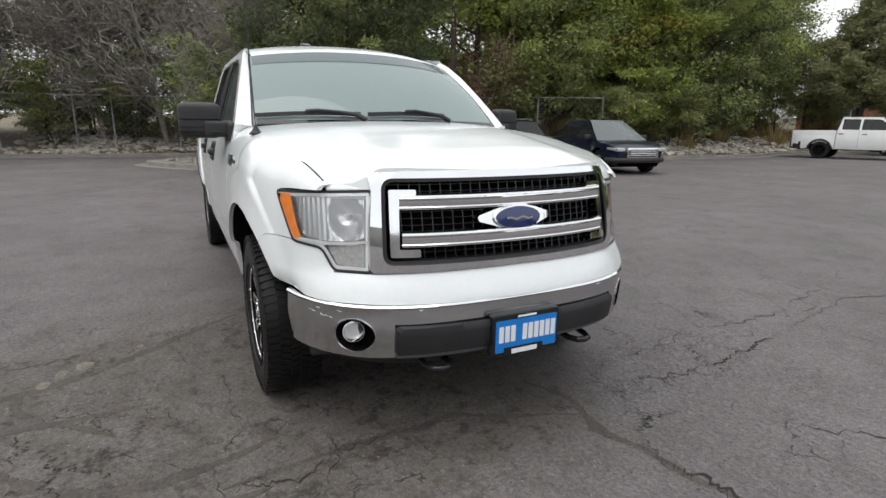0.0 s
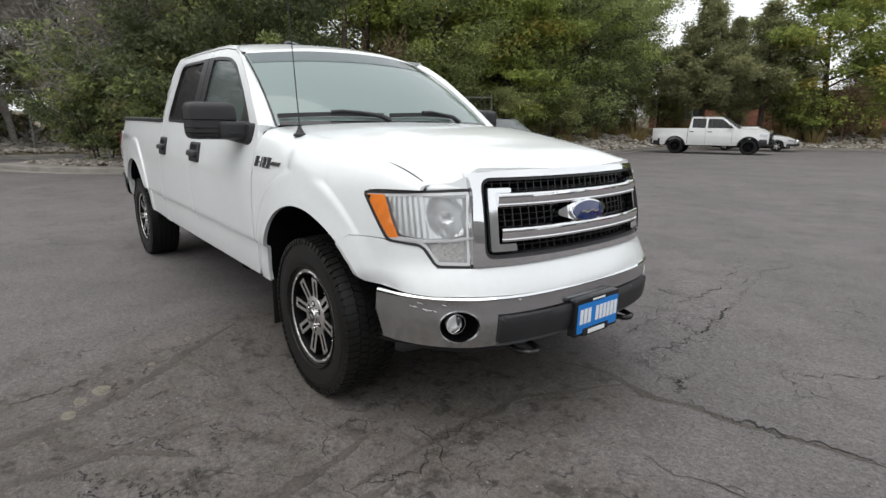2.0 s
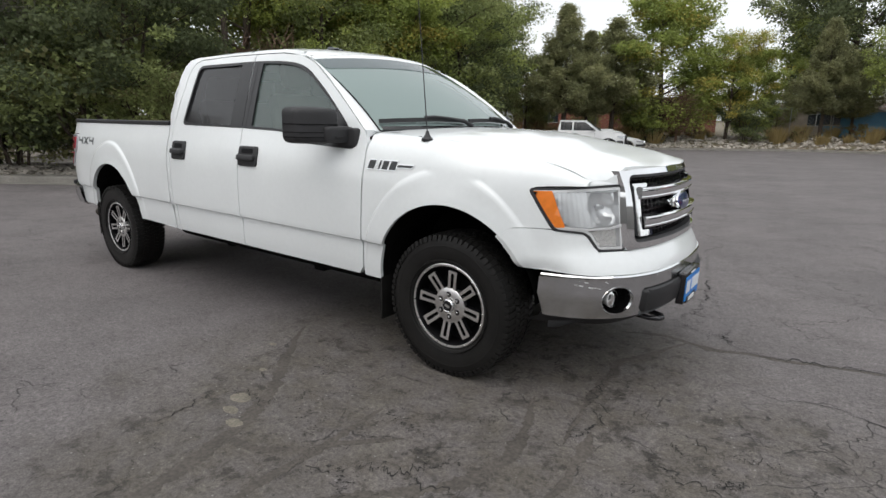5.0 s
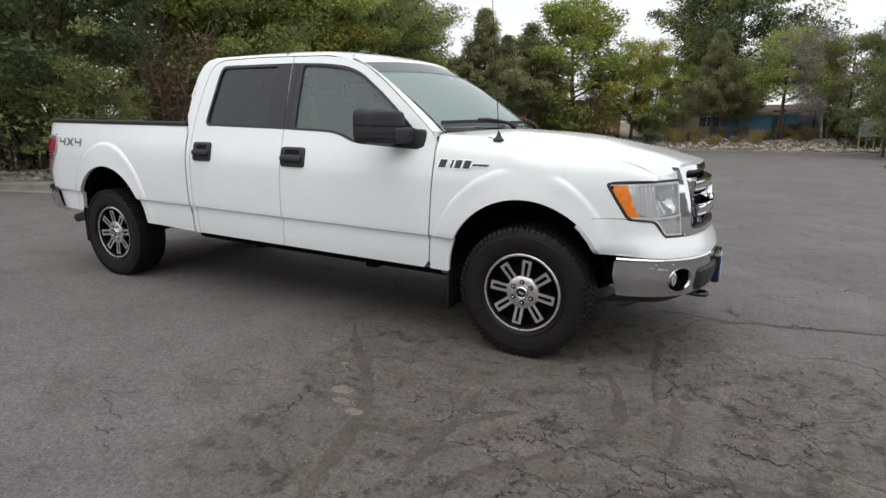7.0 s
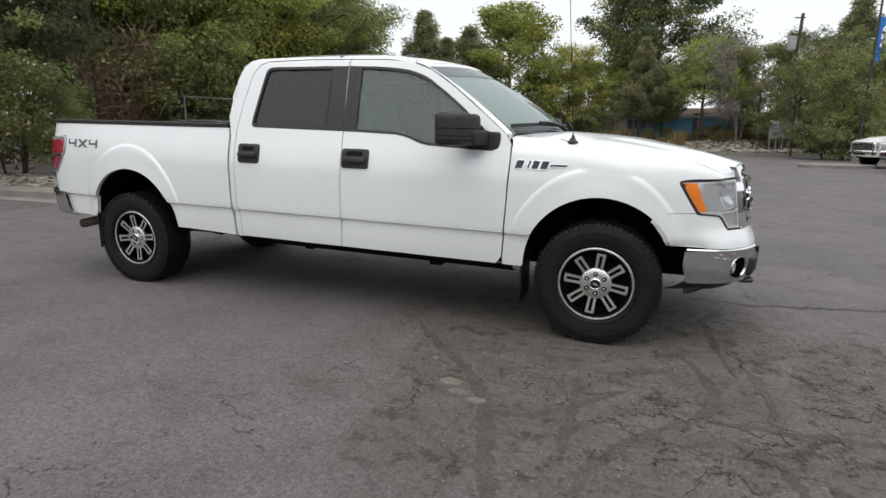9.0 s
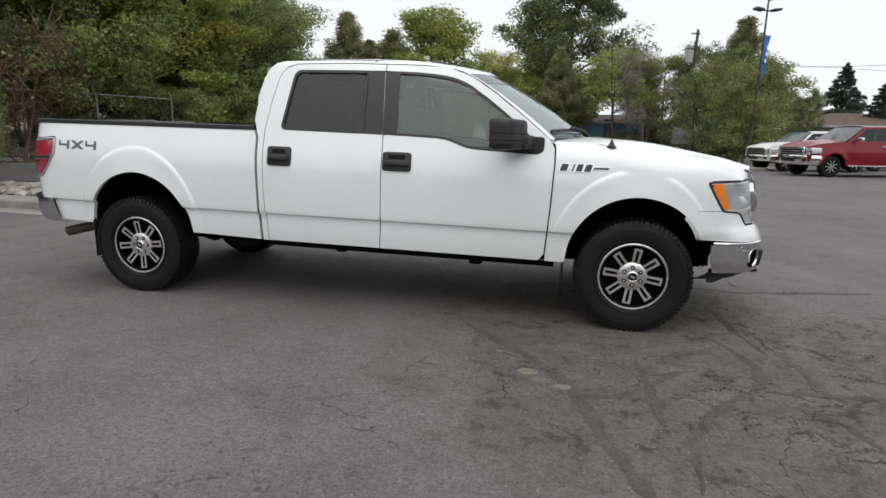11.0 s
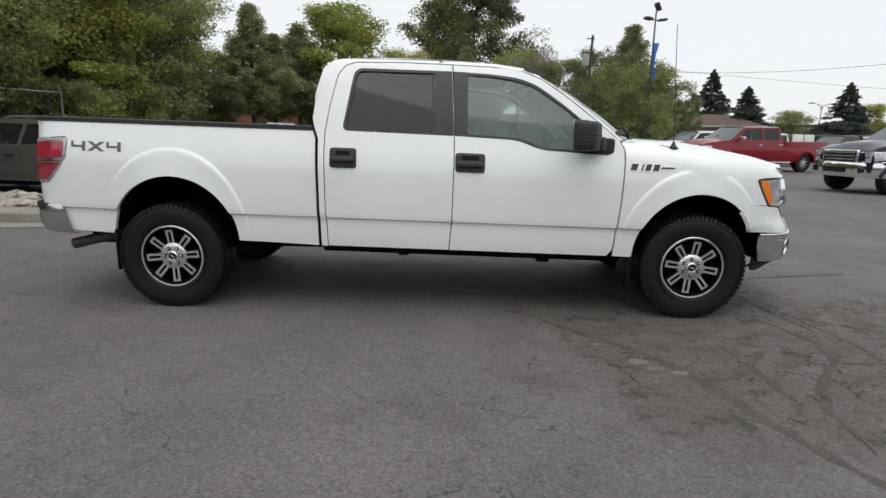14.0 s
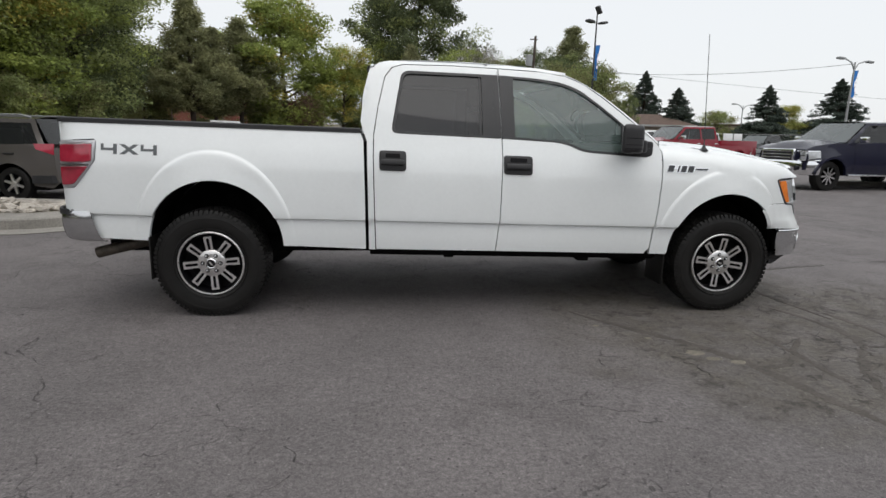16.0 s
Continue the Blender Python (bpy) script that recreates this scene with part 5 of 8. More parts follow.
# fender badge: plain raised bars in place of the model name
zb = 1.178
for sg in (1, -1):
    fb = None
    for a, b, hh in ((-0.545, -0.490, 0.056), (-0.486, -0.470, 0.010), (-0.466, -0.446, 0.056), (-0.438, -0.390, 0.056), (-0.382, -0.330, 0.056), (-0.326, -0.215, 0.020)):
        sl = 0.018
        o = [(a - sl * 0.5, zb - hh / 2), (b - sl * 0.5, zb - hh / 2), (b + sl * 0.5, zb + hh / 2), (a + sl * 0.5, zb + hh / 2)]
        vf = prism(o, -0.006, 0.004, 0.0, on_side)
        vi = prism(grow(o, -0.004), -0.008, 0.0, 0.0, on_side)
        if sg == -1:
            vf, vi = mirrored(vf), mirrored(vi)
        if fb is None:
            fb = part("model_badge", vf, CHROME, wings[0 if sg == 1 else 1], "chrome and dark raised badge bars", rake=True)
            part("badge_inlay", vi, BADGE_DARK, fb, rake=True)
        else:
            part("badge_bar", vf, CHROME, fb, rake=True)
            part("badge_inlay", vi, BADGE_DARK, fb, rake=True)
# the 4X4 sticker, cut in plain strokes
for sg in (1, -1):
    x0, z0, hh = -4.670, 1.146, 0.070
    bars = []
    for off in (0.0, 0.295):
        bars += [[(off + 0.000, hh * 0.36), (off + 0.120, hh * 0.36), (off + 0.120, hh * 0.60), (off + 0.0, hh * 0.60)], [(off + 0.0, hh * 0.6), (off + 0.022, hh * 0.6), (off + 0.022, hh), (off + 0.0, hh)], [(off + 0.092, 0.0), (off + 0.120, 0.0), (off + 0.120, hh), (off + 0.092, hh)]]
    bars += [[(0.135, 0.0), (0.175, 0.0), (0.282, hh), (0.242, hh)], [(0.242, 0.0), (0.282, 0.0), (0.175, hh), (0.135, hh)]]
    sets = []
    for n_, o in enumerate(bars):
        sets.append(panel([(x0 + a * 0.91, z0 + b) for a, b in o], lambda x, z, k=n_: (x, -half(x, z) - 0.0015 - 0.0002 * (k % 3), z), 0.03, inward=IN, flange=0))
    vf = join(*sets)
    if sg == -1:
        vf = [(x, -y, z) for x, y, z in join(*[panel([(2 * x0 + 0.385 - (x0 + a * 0.91), z0 + b) for a, b in o], lambda x, z, k=n_: (x, -half(x, z) - 0.0015 - 0.0002 * (k % 3), z), 0.03, inward=IN, flange=0) for n_, o in enumerate(bars)])[0]], vf[1]
    part("decal", vf, BADGE_GREY, bed_sides[0 if sg == 1 else 1], "dark grey 4X4 decal", rake=True)

# -- wheels --
def tyre_mesh():
    """A broad all-terrain tyre with tread blocks; its outer face looks to -y."""
    R, W = 0.405, 0.262
    prof = [(0.236, -0.100), (0.250, -0.118), (0.285, -0.130), (0.325, -0.134), (0.362, -0.130), (0.388, -0.120), (0.396, -0.10), (0.398, 0.0), (0.396, 0.10), (0.388, 0.120), (0.362, 0.130), (0.30, 0.130), (0.236, 0.105)]
    base = lathe(prof, 72)
    sets = [base]
    n = 70
    for k in range(n):
        a0 = 2 * math.pi * k / n
        for j, (y0, y1, ph, sk) in enumerate(((-0.128, -0.072, 0.0, 0.10), (-0.066, -0.024, 0.5, -0.16), (-0.020, 0.020, 0.0, 0.16), (0.024, 0.066, 0.5, -0.16), (0.072, 0.128, 0.0, 0.10))):
            da = 2 * math.pi / n
            ca = a0 + ph * da
            vs = []
            for rr, ins in ((0.388, 0.0), (R, 0.12)):
                for yy, aa in ((y0, -0.40), (y1, -0.40), (y1, 0.40), (y0, 0.40)):
                    ang = ca + da * (aa * (1 - ins) + sk * (1 if yy == y1 else -1))
                    r2 = rr - (0.008 if (abs(yy) > 0.12) else 0)
                    y3 = yy * (1 - 0.02 * ins)
                    vs.append((r2 * math.cos(ang), y3, r2 * math.sin(ang)))
            sets.append((vs, [(4, 5, 6, 7), (0, 1, 5, 4), (1, 2, 6, 5), (2, 3, 7, 6), (3, 0, 4, 7)]))
        # shoulder lugs reaching down the wall
        ang0, da = a0, 2 * math.pi / n
        vs = []
        for rr, yy in ((0.399, -0.127), (0.372, -0.134)):
            for aa in ((-0.38, 0.38) if k % 2 else (-0.22, 0.22)):
                ang = ang0 + da * (aa - 0.1)
                vs.append((rr * math.cos(ang), yy - 0.002, rr * math.sin(ang)))
                vs.append((rr * math.cos(ang), yy + 0.006, rr * math.sin(ang)))
        sets.append((vs, [(0, 2, 6, 4), (0, 4, 5, 1), (2, 3, 7, 6), (4, 6, 7, 5)]))
    # raised ring marks on the wall, in place of lettering
    for rr in (0.262, 0.340):
        sets.append(lathe([(rr - 0.004, -0.1275 - 0.012 * (rr > 0.3) * 0.5), (rr - 0.002, -0.1345), (rr + 0.002, -0.1345), (rr + 0.004, -0.1275 - 0.012 * (rr > 0.3) * 0.5)], 72))
    return join(*sets)


TYRE = tyre_mesh()


def wheel(m, outer):
    """One wheel. outer: -1 with its face to -y, 1 to +y."""
    w = part("wheel", lathe([(0.232, -0.105), (0.222, -0.098), (0.214, -0.06), (0.21, 0.03), (0.222, 0.10), (0.232, 0.108)], 64), RIM_BLACK, truck, "alloy wheel with machined twin spokes on black")
    w.matrix_basis = m @ (pose(0, 0, 0) if outer < 0 else pose(0, 0, 0, 0, 0, 180))
    part("tyre", TYRE, RUBBER, w, "all-terrain tyre with chunky tread blocks", crease=radians(30))
    rim = part("rim", lathe([(0.242, -0.110), (0.240, -0.116), (0.235, -0.1185), (0.2265, -0.1165), (0.2245, -0.110)], 72), MACHINED, w, "machined outer rim ring")
    part("rim_bed", lathe([(0.243, -0.104), (0.2405, -0.113), (0.2265, -0.1145), (0.219, -0.109), (0.215, -0.09)], 72), RIM_BLACK, w)
    part("barrel_back", lathe([(0.21, -0.02), (0.12, -0.012), (0.02, -0.02)], 48), RIM_BLACK, w)
    part("brake_disc", lathe([(0.165, -0.032), (0.165, -0.04), (0.07, -0.044)], 48), UNDERBODY, w)
    for k in range(8):
        a = 2 * math.pi * (k + 0.5) / 8
        o = rounded([(0.072, -0.029), (0.12, -0.0270), (0.203, -0.0300), (0.203, 0.0300), (0.12, 0.0270), (0.072, 0.029)], [0, 0, 0.008, 0.008, 0, 0])
        hl_ = rounded([(0.100, -0.0080), (0.187, -0.0096), (0.187, 0.0096), (0.100, 0.0080)], 0.0092, 5)
        def dish(u, v):
            return (u, -0.094 - 0.010 * smooth(0.08, 0.21, u), v)
        vf = panel(o, dish, 0.03, holes=[hl_], inward=(0, 1, 0), flange=0.030)
        sp = part("spoke", moved(vf, Matrix.Rotation(a, 4, "Y")), RIM_BLACK, w, "black twin spoke with machined face")
        face = panel(grow(o, -0.001), lambda u, v: (u, dish(u, v)[1] - 0.002, v), 0.03, holes=[grow(hl_, 0.0008)], inward=(0, 1, 0), flange=0.001)
        part("machined_face", moved(face, Matrix.Rotation(a, 4, "Y")), MACHINED, w, "machined spoke face")
        part("pocket", moved(panel(grow(hl_, 0.002), lambda u, v: (u, -0.074, v), 0.05, inward=(0, 1, 0), flange=0), Matrix.Rotation(a, 4, "Y")), RIM_BLACK, w)
    part("hub", lathe([(0.102, -0.07), (0.100, -0.0945), (0.092, -0.1005), (0.052, -0.101), (0.049, -0.090), (0.041, -0.090), (0.038, -0.107)], 56), MACHINED, w, "machined hub")
    part("cap_ring", lathe([(0.039, -0.100), (0.038, -0.113), (0.033, -0.117), (0.029, -0.1155)], 32), CHROME, w)
    part("centre_cap", lathe([(0.031, -0.100), (0.030, -0.112), (0.026, -0.1155), (0.0001, -0.116)], 32), GLOSS_BLACK, w, "black centre cap")
    part("cap_mark", moved(([(x, y, z) for x, y, z in prism([(-0.016, -0.006), (0.016, -0.006), (0.016, 0.006), (-0.016, 0.006)], -0.1185, -0.116)[0]], prism([(-0.016, -0.006), (0.016, -0.006), (0.016, 0.006), (-0.016, 0.006)], -0.1185, -0.116)[1]), Matrix.Rotation(0.6, 4, "Y")), MACHINED, w)
    for k in range(6):
        a = 2 * math.pi * k / 6 + 0.3
        c = (0.064 * math.cos(a), 0, 0.064 * math.sin(a))
        part("lug_nut", moved(lathe([(0.0001, -0.113), (0.0065, -0.111), (0.008, -0.104), (0.008, -0.096)], 8), Matrix.Translation(c)), CHROME, w)
        part("lug_seat", moved(lathe([(0.0155, -0.1008), (0.0145, -0.1022), (0.0085, -0.1022)], 14), Matrix.Translation(c)), RIM_BLACK, w)
    for k in range(16):
        a = 2 * math.pi * (k // 2 + (0.32 if k % 2 else -0.32)) / 8
        part("rim_bolt", moved(lathe([(0.0001, -0.122), (0.004, -0.121), (0.005, -0.116)], 6), Matrix.Translation((0.228 * math.cos(a), 0, 0.228 * math.sin(a)))), CHROME, w)
    return w


for x, y, s, turn in ((0, -0.822, -1, -14.5), (-WB, -0.822, -1, 17), (0, 0.822, 1, 0), (-WB, 0.822, 1, 30)):
    wheel(pose(x, y, 0.400, 0, turn, 0), s)
# mud flaps
both("mud_flap", box(-0.494, -0.482, -0.945, -0.66, 0.245, 0.61, 0.004), RUBBER, truck, "black mud flap")
both("mud_flap", box(-4.405, -4.393, -0.950, -0.66, 0.245, 0.56, 0.004), RUBBER, truck, "black mud flap")
# underbody
part("chassis_frame", join(box(-4.9, 0.55, -0.46, -0.36, 0.40, 0.54), box(-4.9, 0.55, 0.36, 0.46, 0.40, 0.54), box(-2.7, -0.6, -0.80, 0.80, 0.46, 0.52), box(-4.0, -3.95, -0.7, 0.7, 0.36, 0.43), box(-0.03, 0.03, -0.7, 0.7, 0.34, 0.40)), UNDERBODY, truck)
part("differential", moved(lathe([(0.0001, -0.14), (0.09, -0.12), (0.14, 0.0), (0.09, 0.12), (0.0001, 0.14)], 20), Matrix.Translation((-WB, 0.1, 0.39))), UNDERBODY, truck)
part("skid_box", box(-1.75, -1.25, -0.72, -0.50, 0.405, 0.50, 0.02), UNDERBODY, truck)
part("step_bracket", box(-1.18, -1.08, -0.88, -0.55, 0.405, 0.475, 0.015), UNDERBODY, truck)
part("step_bracket", box(-2.25, -2.17, -0.86, -0.55, 0.43, 0.48, 0.01), UNDERBODY, truck)

# -- inside the cab --
def seat(x, y, w, back=0.62):
    s = part("seat", box(x - 0.25, x + 0.27, y - w / 2, y + w / 2, 0.86, 1.02, 0.05), SEAT, truck, "tan cloth seat", rake=True)
    part("backrest", moved(box(-0.07, 0.07, -w / 2, w / 2, 0.0, back, 0.05), pose(x - 0.24, y, 1.0, 0, -14, 0)), SEAT, s, rake=True)
    if w < 0.8:
        part("headrest", moved(box(-0.05, 0.05, -0.13, 0.13, 0.0, 0.19, 0.045), pose(x - 0.41, y, 1.0 + back + 0.03, 0, -8, 0)), SEAT, s, rake=True)


seat(-1.45, -0.40, 0.54)
seat(-1.45, 0.40, 0.54)
seat(-2.38, 0.0, 1.40, 0.58)
part("dashboard", prism(rounded([(-0.95, 0.95), (-0.52, 0.95), (-0.50, 1.33), (-0.74, 1.345), (-0.93, 1.25)], 0.05), -0.78, 0.78, 0.03), DASH, truck, "grey dashboard", rake=True)
sw = Matrix.Translation((-1.06, 0.40, 1.20)) @ pose(0, 0, 0, 0, 62, 0)
ring = [sw @ Vector((0.19 * math.cos(a), 0.19 * math.sin(a), 0)) for a in np.linspace(0, 2 * math.pi, 29)[:-1]]
whl = part("steering_wheel", sweep(ring, [(0.015, 0), (0.010, 0.012), (-0.010, 0.012), (-0.015, 0), (-0.010, -0.012), (0.010, -0.012)], closed=True, up=tuple(sw.to_3x3() @ Vector((0, 0, 1)))), DASH, truck, "grey steering wheel", rake=True)
part("wheel_hub", moved(join(box(-0.07, 0.07, -0.06, 0.06, -0.03, 0.02, 0.02), box(-0.02, 0.02, -0.18, 0.18, -0.015, 0.012, 0.005)), sw), DASH, whl, rake=True)
part("cab_floor", box(-2.80, -0.50, -0.86, 0.86, 0.52, 0.60), DASH, truck, rake=True)
part("headliner", box(-2.70, -1.36, -0.66, 0.66, 1.84, 1.85), SEAT, truck, rake=True)
part("rear_view_mirror", box(-1.18, -1.15, -0.12, 0.12, 1.70, 1.77, 0.012), BLACK_PLASTIC, truck, rake=True)

# ---- kerbs, planted bank, rocks, fence ----
KERB_SEC = [(-0.09, -0.05), (0.09, -0.05), (0.09, 0.13), (0.07, 0.15), (-0.06, 0.15), (-0.09, 0.12)]


def spline(points, n=6, closed=False):
    P = [Vector(p) for p in points]
    m = len(P)
    out = []
    for i in range(m if closed else m - 1):
        a, b = P[i - 1] if (closed or i) else P[0], P[i]
        c, d = P[(i + 1) % m], P[(i + 2) % m] if (closed or i + 2 < m) else P[-1]
        for k in range(n):
            t = k / n
            out.append(0.5 * ((2 * b) + (c - a) * t + (2 * a - 5 * b + 4 * c - d) * t * t + (3 * b - a - 3 * c + d) * t ** 3))
    if not closed:
        out.append(P[-1])
    return out


bank_line = spline([(-34, -60), (-29, -25), (-26.6, -8), (-26.0, -3.6), (-25, 2), (-21.5, 8), (-17.5, 13.5), (-15.5, 19.2), (-15.2, 24.7), (-16.8, 31.5), (-13.5, 36.8), (-8, 40.6), (-1.6, 43.2), (5, 41.5), (11.2, 40.5), (14.5, 42.5), (16, 47)], 6)
island_line = spline([(-19.6, -2.0), (-17.4, -1.05), (-16.2, -0.1), (-14.7, 1.45), (-12.3, 2.65), (-10.0, 2.85), (-8.0, 2.75), (-7.2, 3.1), (-7.05, 3.9), (-7.8, 4.75), (-10.0, 5.1), (-13, 5.4), (-16, 5.0), (-18.8, 2.2), (-20.1, -0.8)], 5, closed=True)


def kerb(name, line, closed, label):
    sec = KERB_SEC if not closed else [(-0.48, 0.0), (0.09, -0.05), (0.09, 0.13), (0.07, 0.15), (-0.40, 0.165), (-0.48, 0.13)]
    ob = part(name, sweep([(p.x, p.y, 0.0) for p in line], sec, closed=closed), CONCRETE, None)
    gut = sweep([(p.x, p.y, 0.0) for p in line], [(-0.55, 0.004), (-0.55, 0.0045), (0.5, 0.012), (0.5, 0.004)], closed=closed)
    part("gutter", gut, CONCRETE, ob)
    return tagged(ob, label, "kerb", kind="structure")


kerb("kerb_bank", bank_line, False, "worn concrete kerb along the planted bank")
kerb("kerb_island", island_line, True, "worn concrete kerb round the rock island")


def outward(line, i, sgn=1):
    a, b = line[max(i - 1, 0)], line[min(i + 1, len(line) - 1)]
    t = (b - a).normalized()
    return Vector((-t.y, t.x)) * sgn


rng = random.Random(7)
offs = [(0.06, 0.10), (0.6, 0.22), (1.5, 0.45), (2.6, 0.72), (4.0, 0.95), (6.5, 1.10), (12, 1.20), (30, 1.5), (55, 2.4), (90, 3.6), (300, 6.0)]
centre = Vector((2.0, 8.0))
v, f = [], []
for i, p in enumerate(bank_line):
    nrm = outward(bank_line, i)
    rad = (p - centre).normalized()
    for d, h in offs:
        w = smooth(3, 12, d)
        q = p + (nrm * (1 - w) + rad * w) * d
        v.append((q.x, q.y, h + (noise.noise((q.x * 0.6, q.y * 0.6, 0)) * 0.16 if d > 0.3 else 0)))
k = len(offs)
for i in range(len(bank_line) - 1):
    for j in range(k - 1):
        f.append((i * k + j, i * k + j + 1, (i + 1) * k + j + 1, (i + 1) * k + j))
bank = tagged(part("planted_bank", (v, f), SOIL, None), "dry soil bank with rocks and brush behind the kerb", "bank", kind="structure")


def isl_z(x, y):
    d = min((Vector((x, y)) - p).length for p in island_line)
    return 0.11 + 0.14 * smooth(0.1, 1.6, d)


island_soil = tagged(part("island_soil", panel([(p.x, p.y) for p in island_line], lambda x, y: (x, y, isl_z(x, y)), 0.5, inward=(0, 0, -1), flange=0.0), SOIL, None), "rock-covered soil of the parking island", "soil", kind="structure")


def stone_mesh(seed):
    """One rounded river stone, about a metre before scaling."""
    r = random.Random(seed)
    bm = bmesh.new()
    bmesh.ops.create_icosphere(bm, subdivisions=1, radius=0.5)
    off = Vector((r.random() * 9, r.random() * 9, r.random() * 9))
    for q in bm.verts:
        q.co *= 1 + 0.35 * noise.noise(q.co * 1.7 + off)
        q.co.z *= 0.62
    return from_bm(bm)


STONES = [stone_mesh(s) for s in range(8)]
STONE_MESHES = [mesh_of("stone", *s, ROCK) for s in STONES]


def stones(places, name, parent):
    sets = []
    for x, y, z, s in places:
        sv, sf = STONES[rng.randrange(8)]
        m = Matrix.Translation((x, y, z)) @ Euler((rng.uniform(-0.4, 0.4), rng.uniform(-0.4, 0.4), rng.uniform(0, 6.3))).to_matrix().to_4x4() @ Matrix.Diagonal((s * rng.uniform(0.8, 1.35), s * rng.uniform(0.7, 1.1), s * rng.uniform(0.6, 1.0), 1))
        sets.append((m, sv, sf))
    v, f = [], []
    for m, sv, sf in sets:
        k = len(v)
        v += [tuple(m @ Vector(p)) for p in sv]
        f += [tuple(i + k for i in t) for t in sf]
    ob = part(name, (v, f), ROCK, parent)
    ob["kind"] = "stuff"
    return ob


isl_poly = [(p.x, p.y) for p in island_line]
near, rest = [], []
for _ in range(9000):
    x, y = rng.uniform(-20, -7), rng.uniform(-2.2, 5.4)
    if not inside((x, y), isl_poly):
        continue
    d = min((Vector((x, y)) - p).length for p in island_line)
    if d < 0.52:
        continue
    s = rng.uniform(0.11, 0.25) * (1.3 if rng.random() < 0.12 else 1)
    if x > -9.2 and len(near) < 290:
        near.append((x, y, isl_z(x, y) + s * 0.12, s))
    elif d < 2.4 and len(rest) < 1500:
        rest.append((x, y, isl_z(x, y) + s * 0.12, s))
stones(rest, "river_rock", island_soil)
bank_rocks = []
for _ in range(5200):
    i = rng.randrange(12, len(bank_line) - 1)
    a, b = bank_line[i], bank_line[i + 1]
    p = a.lerp(b, rng.random())
    d = 0.25 + 3.6 * rng.random() ** 1.15
    q = p + outward(bank_line, i) * d
    h = np.interp(d, [o[0] for o in offs], [o[1] for o in offs]) + noise.noise((q.x * 0.6, q.y * 0.6, 0)) * 0.16
    s = rng.uniform(0.14, 0.42)
    bank_rocks.append((q.x, q.y, h + s * 0.1, s))
stones(bank_rocks, "riprap_rock", bank)
for x, y, z, s in near:
    o = new("stone", STONE_MESHES[rng.randrange(8)])
    o.parent = island_soil
    o.matrix_basis = Matrix.Translation((x, y, z)) @ Euler((rng.uniform(-0.4, 0.4), rng.uniform(-0.4, 0.4), rng.uniform(0, 6.3))).to_matrix().to_4x4() @ Matrix.Diagonal((s * rng.uniform(0.8, 1.35), s * rng.uniform(0.7, 1.1), s * rng.uniform(0.6, 1.0), 1))


# chain-link fence
def chain_fence(pts, h, label, step=3.0, arms=True):
    fence = thing("chain_link_fence", pose(0, 0, 0), label, "fence")
    line = [Vector(p) for p in pts]
    total, posts = 0.0, []
    for a, b in zip(line, line[1:]):
        n = max(1, round((b - a).length / step))
        posts += [a.lerp(b, k / n) for k in range(n)]
    posts.append(line[-1])
    for p in posts:
        g = p.z
        pole = tube([(p.x, p.y, g - 0.2), (p.x, p.y, g + h)], 0.032, 6)
        if arms:
            pole = join(pole, tube([(p.x, p.y, g + h), (p.x - 0.16, p.y + 0.05, g + h + 0.28)], 0.02, 5))
        part("post", pole, STEEL, fence)
    part("top_rail", tube([(p.x, p.y, p.z + h - 0.03) for p in posts], 0.022, 6), STEEL, fence)
    wires = []
    for a, b in zip(posts, posts[1:]):
        ln = (b - a).length
        m = int(ln / 0.30)
        for k in range(-int(h / 0.30), m):
            for up in (0, 1):
                t0, t1 = k * 0.30 / ln, (k * 0.30 + h) / ln
                z0, z1 = 0.05, h - 0.05
                if t0 < 0:
                    z0 += -t0 * ln
                    t0 = 0
                if t1 > 1:
                    z1 -= (t1 - 1) * ln
                    t1 = 1
                if t1 <= t0:
                    continue
                p, q = a.lerp(b, t0), a.lerp(b, t1)
                if up:
                    z0, z1 = h - z0, h - z1
                wires.append(tube([(p.x, p.y, p.z + z0), (q.x, q.y, q.z + z1)], 0.0028, 3, caps=False))
    part("wire_mesh", join(*wires), STEEL, fence, "thin wire fabric")
    return fence


def bank_pts(i0, i1, d, step=3):
    out = []
    for i in range(i0, i1, step):
        p = bank_line[i] + outward(bank_line, i) * d
        h = float(np.interp(d, [o[0] for o in offs], [o[1] for o in offs]))
        out.append((p.x, p.y, h))
    return out


chain_fence(bank_pts(6, 40, 0.7), 2.5, "galvanised chain-link fence in front of dense brush")
chain_fence(bank_pts(40, 94, 4.6), 2.2, "galvanised chain-link fence along the rocky bank")
chain_fence([(17, 46, 0.0), (24, 41, 0), (34, 34, 0), (46, 26, 0)], 2.1, "chain-link fence closing the far lot", arms=False)

# cracks in the asphalt: ragged tarry lines
def crack(points, w, seed):
    r = random.Random(seed)
    line = spline(points, 22)
    L, R = [], []
    off = 0.0
    for i, p in enumerate(line):
        n = outward(line, i)
        off = off * 0.7 + r.uniform(-0.028, 0.028)
        ww = (0.10 if noise.noise((p.x * 2.3, p.y * 2.3, seed + 4)) < -0.12 else 0.42) * w * (0.15 + 1.1 * abs(noise.noise((p.x * 3, p.y * 3, seed)))) * (1 - 0.6 * abs(2 * i / len(line) - 1) ** 4)
        c = p + n * off
        L.append((c.x + n.x * ww, c.y + n.y * ww, 0.0036))
        R.append((c.x - n.x * ww, c.y - n.y * ww, 0.0036))
    return ruled(L, R, 1)


